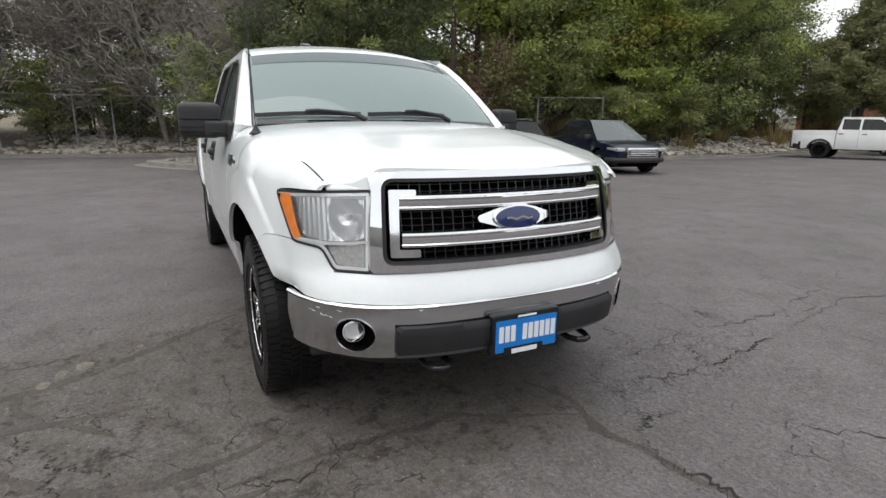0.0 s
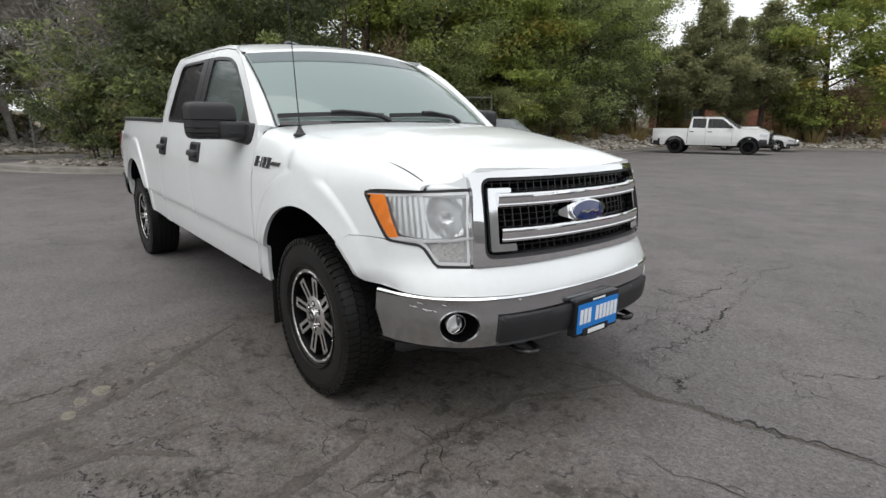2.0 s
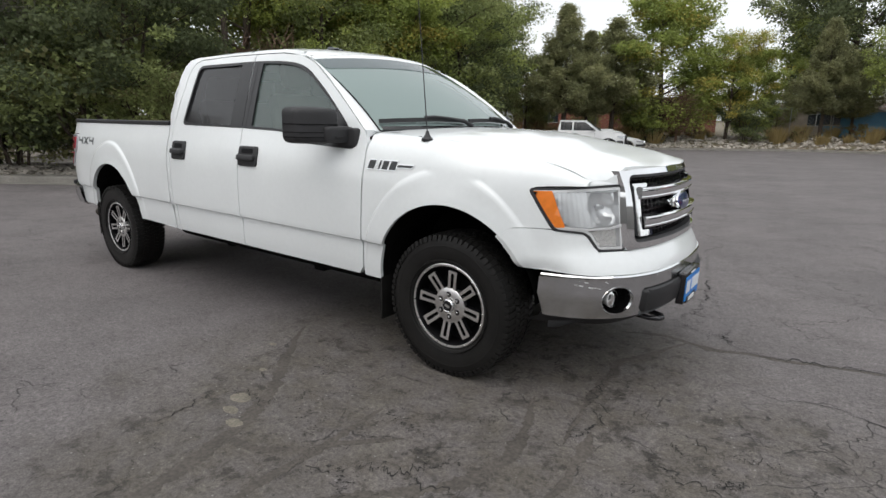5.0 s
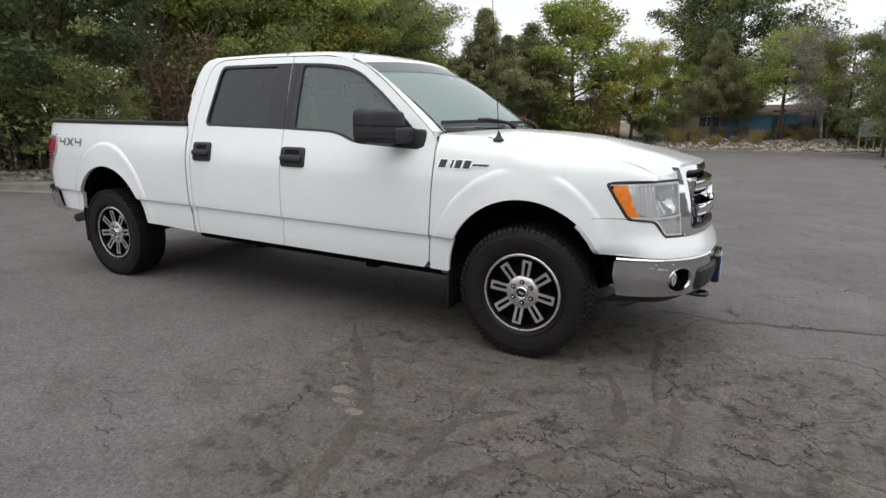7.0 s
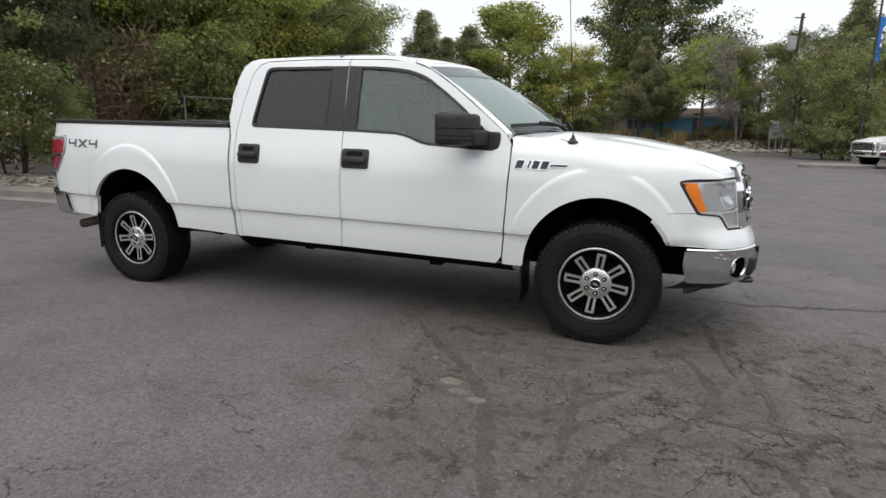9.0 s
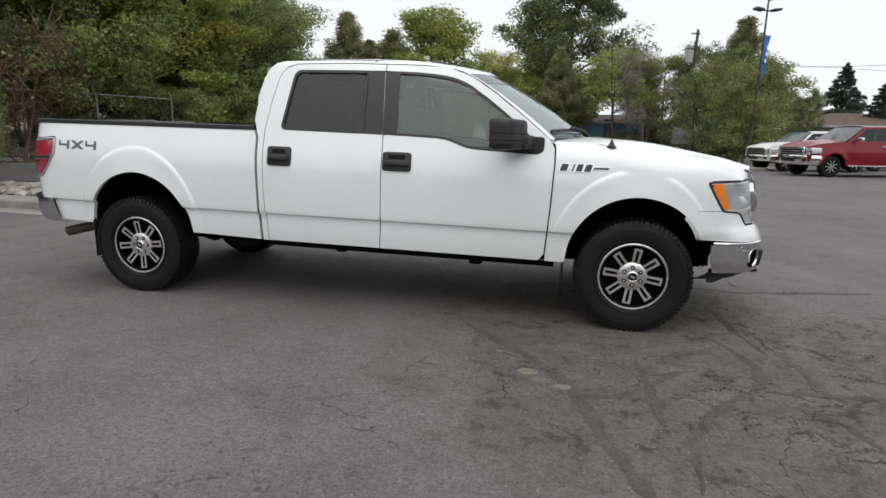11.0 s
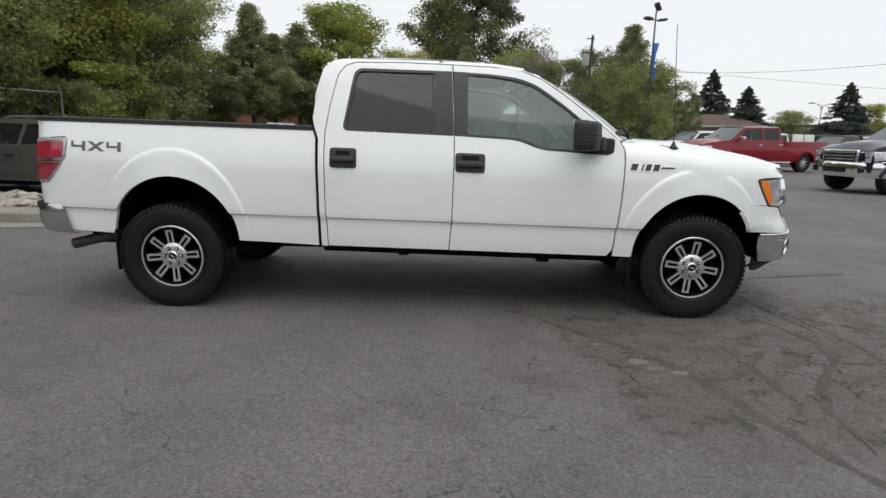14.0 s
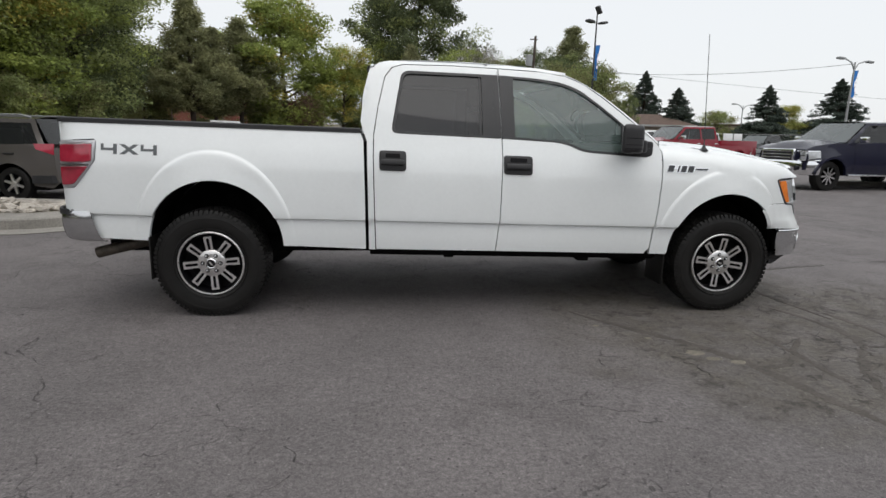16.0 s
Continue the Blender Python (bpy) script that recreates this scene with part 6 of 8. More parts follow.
def band(points, w, seed, z=0.004):
    """A strip of old crack sealer with wavering edges."""
    line = spline(points, 48)
    L, R = [], []
    for i, p in enumerate(line):
        n = outward(line, i)
        off = 0.02 * noise.noise((p.x * 5, p.y * 5, seed))
        end = min(1.0, 0.15 + 4 * min(i, len(line) - 1 - i) / len(line))
        wl_, wr_ = (w * end * (0.50 + 0.5 * noise.noise((p.x * 7, p.y * 7, seed + q * 9)) + 0.35 * noise.noise((p.x * 31, p.y * 31, seed + q * 5)) + 0.25 * noise.noise((p.x * 83, p.y * 83, seed + q * 3))) for q in (0, 1))
        L.append((p.x + n.x * (wl_ + off), p.y + n.y * (wl_ + off), z - 0.002))
        R.append((p.x - n.x * (wr_ - off), p.y - n.y * (wr_ - off), z - 0.002))
    skirt = [[(q[0] + (q[0] - m[0]) * 0.25, q[1] + (q[1] - m[1]) * 0.25, -0.001) for q, m in zip(a, b)] for a, b in ((L, R), (R, L))]
    return join(ruled(L, R, 1), ruled(skirt[0], L, 1), ruled(R, skirt[1], 1))


seals = part("crack_seal", join(
    band([(-1.24, -0.94), (-0.89, -1.36), (-0.60, -1.68), (-0.42, -2.01), (-0.30, -2.43), (-0.12, -2.95), (0.1, -3.4)], 0.05, 1),
    band([(0.05, -2.80), (0.14, -2.33), (0.34, -2.03), (0.56, -1.77), (0.67, -1.53), (0.65, -1.25), (0.52, -0.88)], 0.05, 2, 0.0044),
    band([(0.62, -1.76), (0.91, -1.76), (1.33, -1.72), (2.1, -1.6)], 0.04, 3, 0.0048),
    band([(0.88, -1.03), (0.94, -1.37), (0.92, -1.72)], 0.035, 4, 0.0052),
    band([(0.47, -2.06), (0.73, -1.96), (0.86, -2.05), (0.93, -2.25), (0.98, -2.7)], 0.04, 5, 0.004),
    band([(0.01, -2.31), (0.0, -1.99), (-0.01, -1.45)], 0.035, 6),
    band([(-0.39, -2.05), (-0.17, -2.01), (0.24, -1.59)], 0.035, 7, 0.0048),
    band([(0.57, 0.31), (0.76, 0.42), (0.98, 0.40), (1.15, 0.37), (1.31, 0.43), (1.46, 0.44), (1.60, 0.46), (1.72, 0.50), (2.3, 0.62)], 0.035, 8),
    band([(0.97, 0.38), (0.87, 0.09), (0.74, -0.14), (0.75, -0.38), (0.75, -0.62), (0.78, -0.86), (0.83, -1.2)], 0.04, 9, 0.0048),
), SEAL, None)
tagged(seals, "smooth bands of old grey crack sealer", "sealer", kind="structure")
hair = []
for k, (x, y) in enumerate(((-0.71, -1.02), (-0.3, -1.62), (0.12, -1.19), (0.1, -1.65), (-0.07, -2.34), (0.43, -1.14), (0.2, -2.0), (1.1, -1.9), (0.9, -2.3), (0.6, -2.4), (0.4, 1.17), (0.6, 1.0), (0.3, 1.7), (1.0, 0.9), (1.3, -1.3), (0.55, -0.6), (1.2, -2.4), (0.8, 1.5))):
    r = random.Random(40 + k)
    for m in range(4):
        a = r.uniform(0, 6.3)
        pts = [(x + r.uniform(-0.25, 0.25), y + r.uniform(-0.25, 0.25))]
        for q in range(4):
            a += r.uniform(-0.7, 0.7)
            pts.append((pts[-1][0] + 0.10 * math.cos(a), pts[-1][1] + 0.10 * math.sin(a)))
        hair.append(crack(pts, r.uniform(0.010, 0.020), 50 + k * 7 + m))
net = {}
rn = random.Random(77)
for i in range(9):
    for j in range(11):
        net[i, j] = (0.55 + 0.27 * i + rn.uniform(-0.11, 0.11), -3.5 + 0.27 * j + rn.uniform(-0.11, 0.11))
for (i, j), p in net.items():
    for q in ((i + 1, j), (i, j + 1)):
        gone = 0.30 + 0.07 * abs(i - 3.2) + 0.03 * abs(j - 5)
        if q in net and rn.random() > gone:
            a, b = p, net[q]
            m = ((a[0] + b[0]) / 2 + rn.uniform(-0.05, 0.05), (a[1] + b[1]) / 2 + rn.uniform(-0.05, 0.05))
            hair.append(crack([a, m, b], rn.uniform(0.010, 0.019), 900 + i * 20 + j))
cracks = part("asphalt_cracks", join(
    crack([(0.91, 0.68), (1.02, 0.66), (1.11, 0.63), (1.21, 0.57), (1.31, 0.43), (1.46, 0.45), (1.60, 0.46), (1.72, 0.51), (2.3, 0.64), (3.4, 0.8), (4.8, 1.1)], 0.024, 1),
    crack([(0.91, 0.68), (0.84, 1.05), (0.90, 1.42), (0.81, 1.88), (0.70, 2.40), (0.61, 2.69), (0.5, 3.6), (0.8, 4.8)], 0.020, 2),
    crack([(1.31, 0.43), (1.15, 0.37), (0.98, 0.40), (0.76, 0.42), (0.57, 0.31)], 0.009, 3),
    crack([(0.91, 0.68), (0.71, 0.72), (0.58, 0.96), (0.53, 1.28), (0.45, 1.96), (0.41, 2.71), (0.2, 3.6)], 0.020, 4),
    crack([(0.81, 1.05), (0.60, 1.14)], 0.009, 14),
    crack([(1.47, 1.13), (1.70, 1.43), (2.2, 1.9), (3.2, 2.4)], 0.018, 15),
    crack([(-1.09, -1.81), (-0.89, -2.04)], 0.003, 16),
    crack([(-0.88, -1.89), (-0.70, -2.22), (-0.52, -2.36), (-0.39, -2.54), (-0.2, -2.8)], 0.015, 5),
    crack([(0.74, -0.14), (0.75, -0.62), (0.87, -0.96), (0.86, -1.20)], 0.015, 6),
    crack([(0.95, -1.31), (1.15, -1.44), (1.34, -1.68), (1.7, -1.9)], 0.009, 7),
    crack([(0.52, -2.33), (0.62, -2.14), (0.71, -2.0)], 0.010, 8),
    crack([(0.93, -1.76), (0.95, -2.02), (1.04, -2.05), (1.27, -1.91), (1.6, -2.1)], 0.010, 9),
    crack([(0.62, -1.76), (0.91, -1.77), (1.33, -1.72), (2.1, -1.6), (3.0, -1.4)], 0.003, 17),
    crack([(0.05, -2.75), (0.14, -2.33), (0.34, -2.03), (0.56, -1.77)], 0.004, 18),
    *hair,
    crack([(1.33, 0.455), (1.46, 0.452), (1.56, 0.47), (1.84, 0.52), (2.05, 0.555), (2.6, 0.70), (3.6, 0.85), (5.0, 1.2)], 0.034, 21),
    crack([(0.91, 0.68), (0.86, 0.85), (0.84, 1.05), (0.88, 1.25)], 0.022, 22),
    crack([(-4.6, -0.9), (-5.6, -0.7), (-6.5, -0.9), (-8.0, -0.6)], 0.012, 10),
    crack([(-10, -1.5), (-8.5, -3.0), (-7, -3.3), (-5.5, -4.6)], 0.008, 11),
    crack([(2.2, 5.5), (4, 5.2), (6.5, 6.1), (9.5, 5.6)], 0.010, 12),
    crack([(1.0, -0.2), (1.7, -0.12), (2.6, -0.3), (4.2, 0.1)], 0.014, 13),
), TAR, None)
tagged(cracks, "dark ragged cracks in the asphalt", "crack", kind="structure")
for x, y, a, b, sd in ((-0.67, -1.81, 0.07, 0.045, 1), (-0.60, -1.91, 0.06, 0.03, 2), (-0.47, -1.97, 0.065, 0.035, 4), (-0.86, -1.54, 0.035, 0.02, 3), (-1.14, -1.27, 0.03, 0.02, 6)):
    o = [(x + a * math.cos(t) * (1 + 0.35 * noise.noise((math.cos(t) * 2, math.sin(t) * 2, sd))), y + b * math.sin(t) * (1 + 0.45 * noise.noise((math.cos(t) * 3, math.sin(t) * 3, sd + 5)))) for t in np.linspace(0, 2 * math.pi, 25)[:-1]]
    tagged(part("grit_patch", panel(o, lambda u, w: (u, w, -0.001 + 0.009 * max(0, 1 - ((u - x) / a) ** 2 - ((w - y) / b) ** 2)), 0.03, inward=(0, 0, -1), flange=0), GRIT, None), "small pale patch of grit on the asphalt", "grit", group="grit patches")

# ---- trees and shrubs ----
def leaf_cloud(centres, radii, count, size, nr, droop=0.0, aspect=0.55, flat=0.75):
    """Many small pointed leaves in clumps; returns verts and faces."""
    c = np.repeat(np.array(centres), count, axis=0)
    rad = np.repeat(np.array(radii), count)[:, None]
    n = len(c)
    d = nr.normal(size=(n, 3))
    d /= np.linalg.norm(d, axis=1)[:, None] + 1e-9
    p = c + d * rad * (nr.random((n, 1)) ** 0.45) * np.array([1, 1, flat])
    ax = nr.normal(size=(n, 3)) * np.array([1, 1, 0.6]) + d * 0.6 - np.array([0, 0, droop])
    ax /= np.linalg.norm(ax, axis=1)[:, None]
    sd = np.cross(ax, nr.normal(size=(n, 3)))
    sd /= np.linalg.norm(sd, axis=1)[:, None] + 1e-9
    L = size * (0.6 + 0.8 * nr.random((n, 1)))
    a, b = p - ax * L * 0.5, p + ax * L * 0.5
    up = np.cross(ax, sd) * L * 0.12
    v = np.stack([a, p + sd * L * aspect + up, b], 1).reshape(-1, 3)
    f = np.arange(3 * n).reshape(-1, 3)
    return v, f


def np_mesh(name, v, f, mat):
    me = bpy.data.meshes.new(name)
    me.vertices.add(len(v))
    me.vertices.foreach_set("co", np.asarray(v, np.float32).ravel())
    k = f.shape[1]
    me.loops.add(f.size)
    me.loops.foreach_set("vertex_index", f.ravel().astype(np.int32))
    me.polygons.add(len(f))
    me.polygons.foreach_set("loop_start", np.arange(0, f.size, k, dtype=np.int32))
    me.update(calc_edges=True)
    me.materials.append(mat)
    return me


def limbs(r, h, spread, stems=1, levels=2, first=0.25, up=0.5, n1=9):
    """A trunk with limbs: the tubes, and the ends that carry leaves."""
    tubes, tips = [], []
    for s in range(stems):
        a = r.uniform(0, 6.3)
        lean = r.uniform(0.02, 0.10) if stems == 1 else r.uniform(0.12, 0.30)
        base = Vector((math.cos(a), math.sin(a), 0)) * (0.0 if stems == 1 else 0.25)
        hh = h * r.uniform(0.8, 0.95)
        pts = [base + Vector((math.cos(a) * lean * hh * t ** 1.2 + 0.12 * noise.noise((t * 3, s, a)), math.sin(a) * lean * hh * t ** 1.2 + 0.12 * noise.noise((s, t * 3, a)), hh * t)) for t in np.linspace(0, 1, 8)]
        r0 = 0.015 * h / math.sqrt(stems) * r.uniform(0.8, 1.1)
        tubes.append(tube(pts, [r0 * (1.15 - t) + 0.012 for t in np.linspace(0, 1, 8)], 7))
        for i in range(n1):
            t = first + (0.97 - first) * (i + r.random() * 0.7) / n1
            p = pts[int(t * 7)].lerp(pts[min(int(t * 7) + 1, 7)], t * 7 - int(t * 7))
            b = r.uniform(0, 6.3)
            ln = spread * (1.0 - 0.55 * abs(t - 0.45) / 0.55) * r.uniform(0.65, 1.1)
            e = [p]
            for k in range(1, 4):
                e.append(p + Vector((math.cos(b), math.sin(b), up * r.uniform(0.6, 1.3))) * ln * k / 3 + Vector((0, 0, 0.05 * k * k * up)))
            tubes.append(tube(e, [r0 * 0.45 * (1 - 0.22 * k) for k in range(4)], 5))
            for m in range(4):
                q = e[1].lerp(e[3], 0.25 + 0.25 * m)
                c2 = b + r.uniform(-1.2, 1.2)
                end = q + Vector((math.cos(c2), math.sin(c2), r.uniform(-0.1, 0.9))) * ln * r.uniform(0.25, 0.5)
                tubes.append(tube([q, q.lerp(end, 0.5) + Vector((0, 0, 0.05)), end], [r0 * 0.16, r0 * 0.11, r0 * 0.05], 4))
                tips += [end, q.lerp(end, 0.55)]
            tips.append(e[3])
        tips.append(pts[-1])
    return tubes, tips


def broadleaf(name, seed, h, spread, mat, label, category="tree", stems=1, leaf=0.16, per=66, clump=0.85, first=0.17, droop=0.35, extra=None, bark=BARK, n1=14, fill=105):
    r, nr = random.Random(seed), np.random.default_rng(seed)
    t = thing(name, pose(0, 0, -200), label, category)
    tubes, tips = limbs(r, h, spread, stems, first=first, n1=n1)
    part("trunk", join(*tubes), bark, t)
    centres = [tuple(p) for p in tips]
    for k in range(fill):
        u = first + (1.0 - first) * r.random() ** 0.9
        a = r.uniform(0, 6.283)
        wide = spread * max(0.0, 1 - ((u - 0.42) / 0.66) ** 2) ** 0.5 * (0.85 + 0.45 * noise.noise((math.cos(a) * 1.3, math.sin(a) * 1.3, u * 5 + seed)))
        d = wide * (0.35 + 0.65 * math.sqrt(r.random()))
        centres.append((d * math.cos(a), d * math.sin(a), h * u * 0.98))
    per = int(per * 1.7)
    v, f = leaf_cloud(centres, [clump * r.uniform(0.55, 1.3) for _ in centres], per, leaf * 0.80, nr, droop, flat=0.52)
    if extra:
        # a share of the leaves in a second colour, whole clumps at a time
        grp = np.repeat(nr.random(len(centres)) < extra[1], per)
        ob = new("crown", np_mesh("crown", v, f[~grp], mat))
        ob.parent = t
        ob2 = new("turning_leaves", np_mesh("turning_leaves", v, f[grp], extra[0]))
        ob2.parent = t
    else:
        ob = new("crown", np_mesh("crown", v, f, mat))
        ob.parent = t
    return t


def pine(name, seed, h, spread, mat, label, whorls=15, narrow=1.0, droop=0.0, first=0.24):
    """A pine: whorls of limbs, tufts of long needles at their ends."""
    r, nr = random.Random(seed), np.random.default_rng(seed)
    t = thing(name, pose(0, 0, -200), label, "conifer")
    tubes = [tube([(0, 0, 0), (0.05 * r.uniform(-1, 1), 0, h * 0.5), (0, 0, h)], [0.019 * h, 0.012 * h, 0.012], 7)]
    cen, rad = [], []
    for i in range(whorls):
        tt = first + (0.97 - first) * i / (whorls - 1)
        z = h * tt
        reach = spread * (min(1.0, (1.04 - tt) * 1.55 * narrow) if droop == 0 else (1.02 - tt) ** 0.95 * 1.12) * r.uniform(0.8, 1.12)
        for b in range(6 if droop == 0 else 8):
            if r.random() < 0.10:
                continue
            a = 6.283 * b / 6 + i * 0.9 + r.uniform(-0.35, 0.35)
            ln = reach * r.uniform(0.7, 1.1)
            rise = (0.35 if droop == 0 else -droop) * ln
            pts = [Vector((math.cos(a) * ln * k, math.sin(a) * ln * k, z + rise * k ** (1.6 if droop == 0 else 1.0))) for k in (0, 0.35, 0.7, 1.0)]
            tubes.append(tube(pts, [0.02 + 0.006 * ln, 0.017, 0.012, 0.006], 4))
            m = max(3, int(ln * (5.0 if droop == 0 else 5.0)))
            for k in range(m):
                u = 0.25 + 0.75 * (k + r.random()) / m
                j = min(int(u * 3), 2)
                q = pts[j].lerp(pts[j + 1], u * 3 - j)
                side = Vector((-math.sin(a), math.cos(a), 0)) * r.uniform(-1, 1) * 0.32 * ln * (1.1 - u * 0.6)
                cen.append(tuple(q + side + Vector((0, 0, r.uniform(0, 0.12) if droop == 0 else r.uniform(-0.08, 0.03)))))
                rad.append(r.uniform(0.26, 0.46) * (1.0 if droop == 0 else 0.32 + 0.68 * (1 - tt)))
    if droop:
        cen += [(0, 0, h * q) for q in (0.96, 0.98, 1.0, 1.015)]
        rad += [0.16, 0.12, 0.09, 0.06]
    part("trunk", join(*tubes), BARK, t)
    v, f = leaf_cloud(cen, rad, 64 if droop == 0 else 40, 0.23 if droop == 0 else 0.19, nr, -0.3 if droop == 0 else 0.2, 0.20 if droop == 0 else 0.30, 1.0)
    ob = new("needles", np_mesh("needles", v, f, mat))
    ob.parent = t
    return t


def bare(name, seed, h, spread, mat, label, twigs=1500):
    """A leafless thicket of fine twigs."""
    r = random.Random(seed)
    t = thing(name, pose(0, 0, -200), label, "brush")
    tubes, tips = limbs(r, h, spread, stems=3, first=0.15, up=0.8, n1=8)
    part("stem", join(*tubes), mat, t)
    fine = []
    for k in range(twigs):
        p = Vector(tips[r.randrange(len(tips))]) + Vector((r.gauss(0, 0.35), r.gauss(0, 0.35), r.gauss(0, 0.3)))
        e = p + Vector((r.gauss(0, 0.4), r.gauss(0, 0.4), r.uniform(-0.1, 0.75)))
        fine.append(tube([p, p.lerp(e, 0.5) + Vector((r.gauss(0, 0.05), r.gauss(0, 0.05), 0)), e], [0.015, 0.011, 0.005], 3, caps=False))
    part("twig_mass", join(*fine), mat, t)["kind"] = "stuff"
    return t


def tuft(name, seed, h, label):
    """A tuft of dry grass: thin upright blades."""
    nr = np.random.default_rng(seed)
    t = thing(name, pose(0, 0, -200), label, "grass")
    n = 170
    a, d = nr.uniform(0, 6.283, n), 0.22 * np.sqrt(nr.random(n))
    base = np.stack([d * np.cos(a), d * np.sin(a), 0 * a], 1)
    lean = np.stack([np.cos(a) * (0.15 + d), np.sin(a) * (0.15 + d), np.ones(n)], 1) * (h * nr.uniform(0.5, 1.1, n))[:, None]
    wide = np.stack([-np.sin(a), np.cos(a), 0 * a], 1) * 0.010
    v = np.stack([base - wide, base + wide, base + lean * 0.6 + wide * 0.8, base + lean], 1).reshape(-1, 3)
    ob = new("grass_clump", np_mesh("grass_clump", v, np.arange(4 * n).reshape(-1, 4), STRAW))
    ob.parent = t
    return t


VARIANTS = {
    "high": broadleaf("tree", 41, 8.5, 2.7, LEAF_BRIGHT, "light green tree with a clear trunk", per=62, clump=0.75, first=0.40, fill=110, extra=(LEAF_GREEN, 0.3)),
    "tuft": tuft("dry_grass_tuft", 31, 0.75, "tuft of dry yellow grass among the rocks"),
    "green": broadleaf("tree", 11, 9.5, 3.6, LEAF_GREEN, "tall green broadleaf tree with dense small leaves", extra=(LEAF_BRIGHT, 0.22)),
    "green2": broadleaf("tree", 12, 9.0, 3.2, LEAF_DARK, "dark green broadleaf tree with a dense crown", extra=(LEAF_GREEN, 0.4)),
    "bright": broadleaf("tree", 13, 8.5, 2.6, LEAF_BRIGHT, "light green tree with airy leaves turning yellow", per=84, leaf=0.18, clump=0.80, first=0.08, fill=170, extra=(LEAF_YELLOW, 0.14), n1=15),
    "yellow": broadleaf("tree", 14, 8.0, 2.6, LEAF_YELLOW, "tree with yellow autumn leaves", per=55, leaf=0.16, fill=120, extra=(LEAF_BRIGHT, 0.45)),
    "olive": broadleaf("tree", 15, 7.0, 2.8, LEAF_OLIVE, "olive green tree with some brown leaves", per=60, extra=(LEAF_GREEN, 0.4)),
    "cotton": broadleaf("tree", 16, 18.0, 6.0, LEAF_DARK, "very tall dark cottonwood tree", per=110, leaf=0.30, clump=1.45, fill=240, n1=18, first=0.2, extra=(LEAF_GREEN, 0.3)),
    "shrub": broadleaf("shrub", 17, 2.6, 1.5, LEAF_DARK, "dense dark green shrub", "shrub", stems=4, per=34, clump=0.42, leaf=0.13, first=0.05, n1=4, fill=30, extra=(LEAF_GREEN, 0.35)),
    "shrub2": broadleaf("shrub", 18, 3.4, 1.9, LEAF_GREEN, "leafy green shrub beside the kerb", "shrub", stems=4, per=34, clump=0.5, leaf=0.14, first=0.05, n1=4, fill=30, extra=(LEAF_OLIVE, 0.3)),
    "ground": broadleaf("low_shrub", 19, 0.9, 0.8, LEAF_OLIVE, "low olive and reddish brush", "shrub", stems=4, per=14, clump=0.22, leaf=0.09, first=0.05, n1=3, fill=0, extra=(LEAF_RED, 0.3)),
    "bigbush": broadleaf("tree", 20, 6.0, 2.7, LEAF_GREEN, "broad bushy tree in full green leaf", stems=3, per=48, clump=0.75, leaf=0.17, first=0.04, n1=6, extra=(LEAF_OLIVE, 0.35)),
    "darkmulti": broadleaf("tree", 27, 8.2, 3.2, LEAF_DARK, "dark many-stemmed tree over the rock island", stems=5, per=70, clump=0.62, leaf=0.15, first=0.30, n1=8, fill=90, extra=(LEAF_GREEN, 0.10)),
    "pine": pine("pine", 21, 8.8, 2.7, NEEDLE, "dark green pine with upturned branches"),
    "pine2": pine("pine", 22, 7.2, 2.4, NEEDLE, "dark pine with an uneven crown", whorls=11),
    "spruce": pine("spruce", 23, 8.0, 3.1, SPRUCE, "conical dark green spruce", whorls=24, droop=0.22, first=0.04),
    "bare": bare("bare_brush", 24, 6.5, 2.2, TWIG, "grey leafless thicket of thin twigs", 2600),
    "redbare": bare("bare_brush", 25, 3.6, 1.1, RED_TWIG, "reddish leafless brush with fine twigs", 900),
}


def ground_z(x, y):
    best = min(range(len(bank_line)), key=lambda i: (bank_line[i] - Vector((x, y))).length)
    d = (Vector((x, y)) - bank_line[best]).dot(outward(bank_line, best))
    if inside((x, y), isl_poly):
        return isl_z(x, y)
    if x > 16 and y < 60:
        return 0.0
    return float(np.interp(d, [0.0] + [o[0] for o in offs], [0.0] + [o[1] for o in offs])) if d > 0 else 0.0


def plant(kind, x, y, s=1.0, sx=1.0, group="", z=None):
    g = ground_z(x, y) if z is None else z
    o = copy_thing(VARIANTS[kind], Matrix.Translation((x, y, g - 0.05)) @ Matrix.Rotation(rng.uniform(0, 6.3), 4, "Z") @ Matrix.Diagonal((s * sx, s * sx, s, 1)))
    if group:
        o["group"] = group
    return o


B = "trees on the bank"
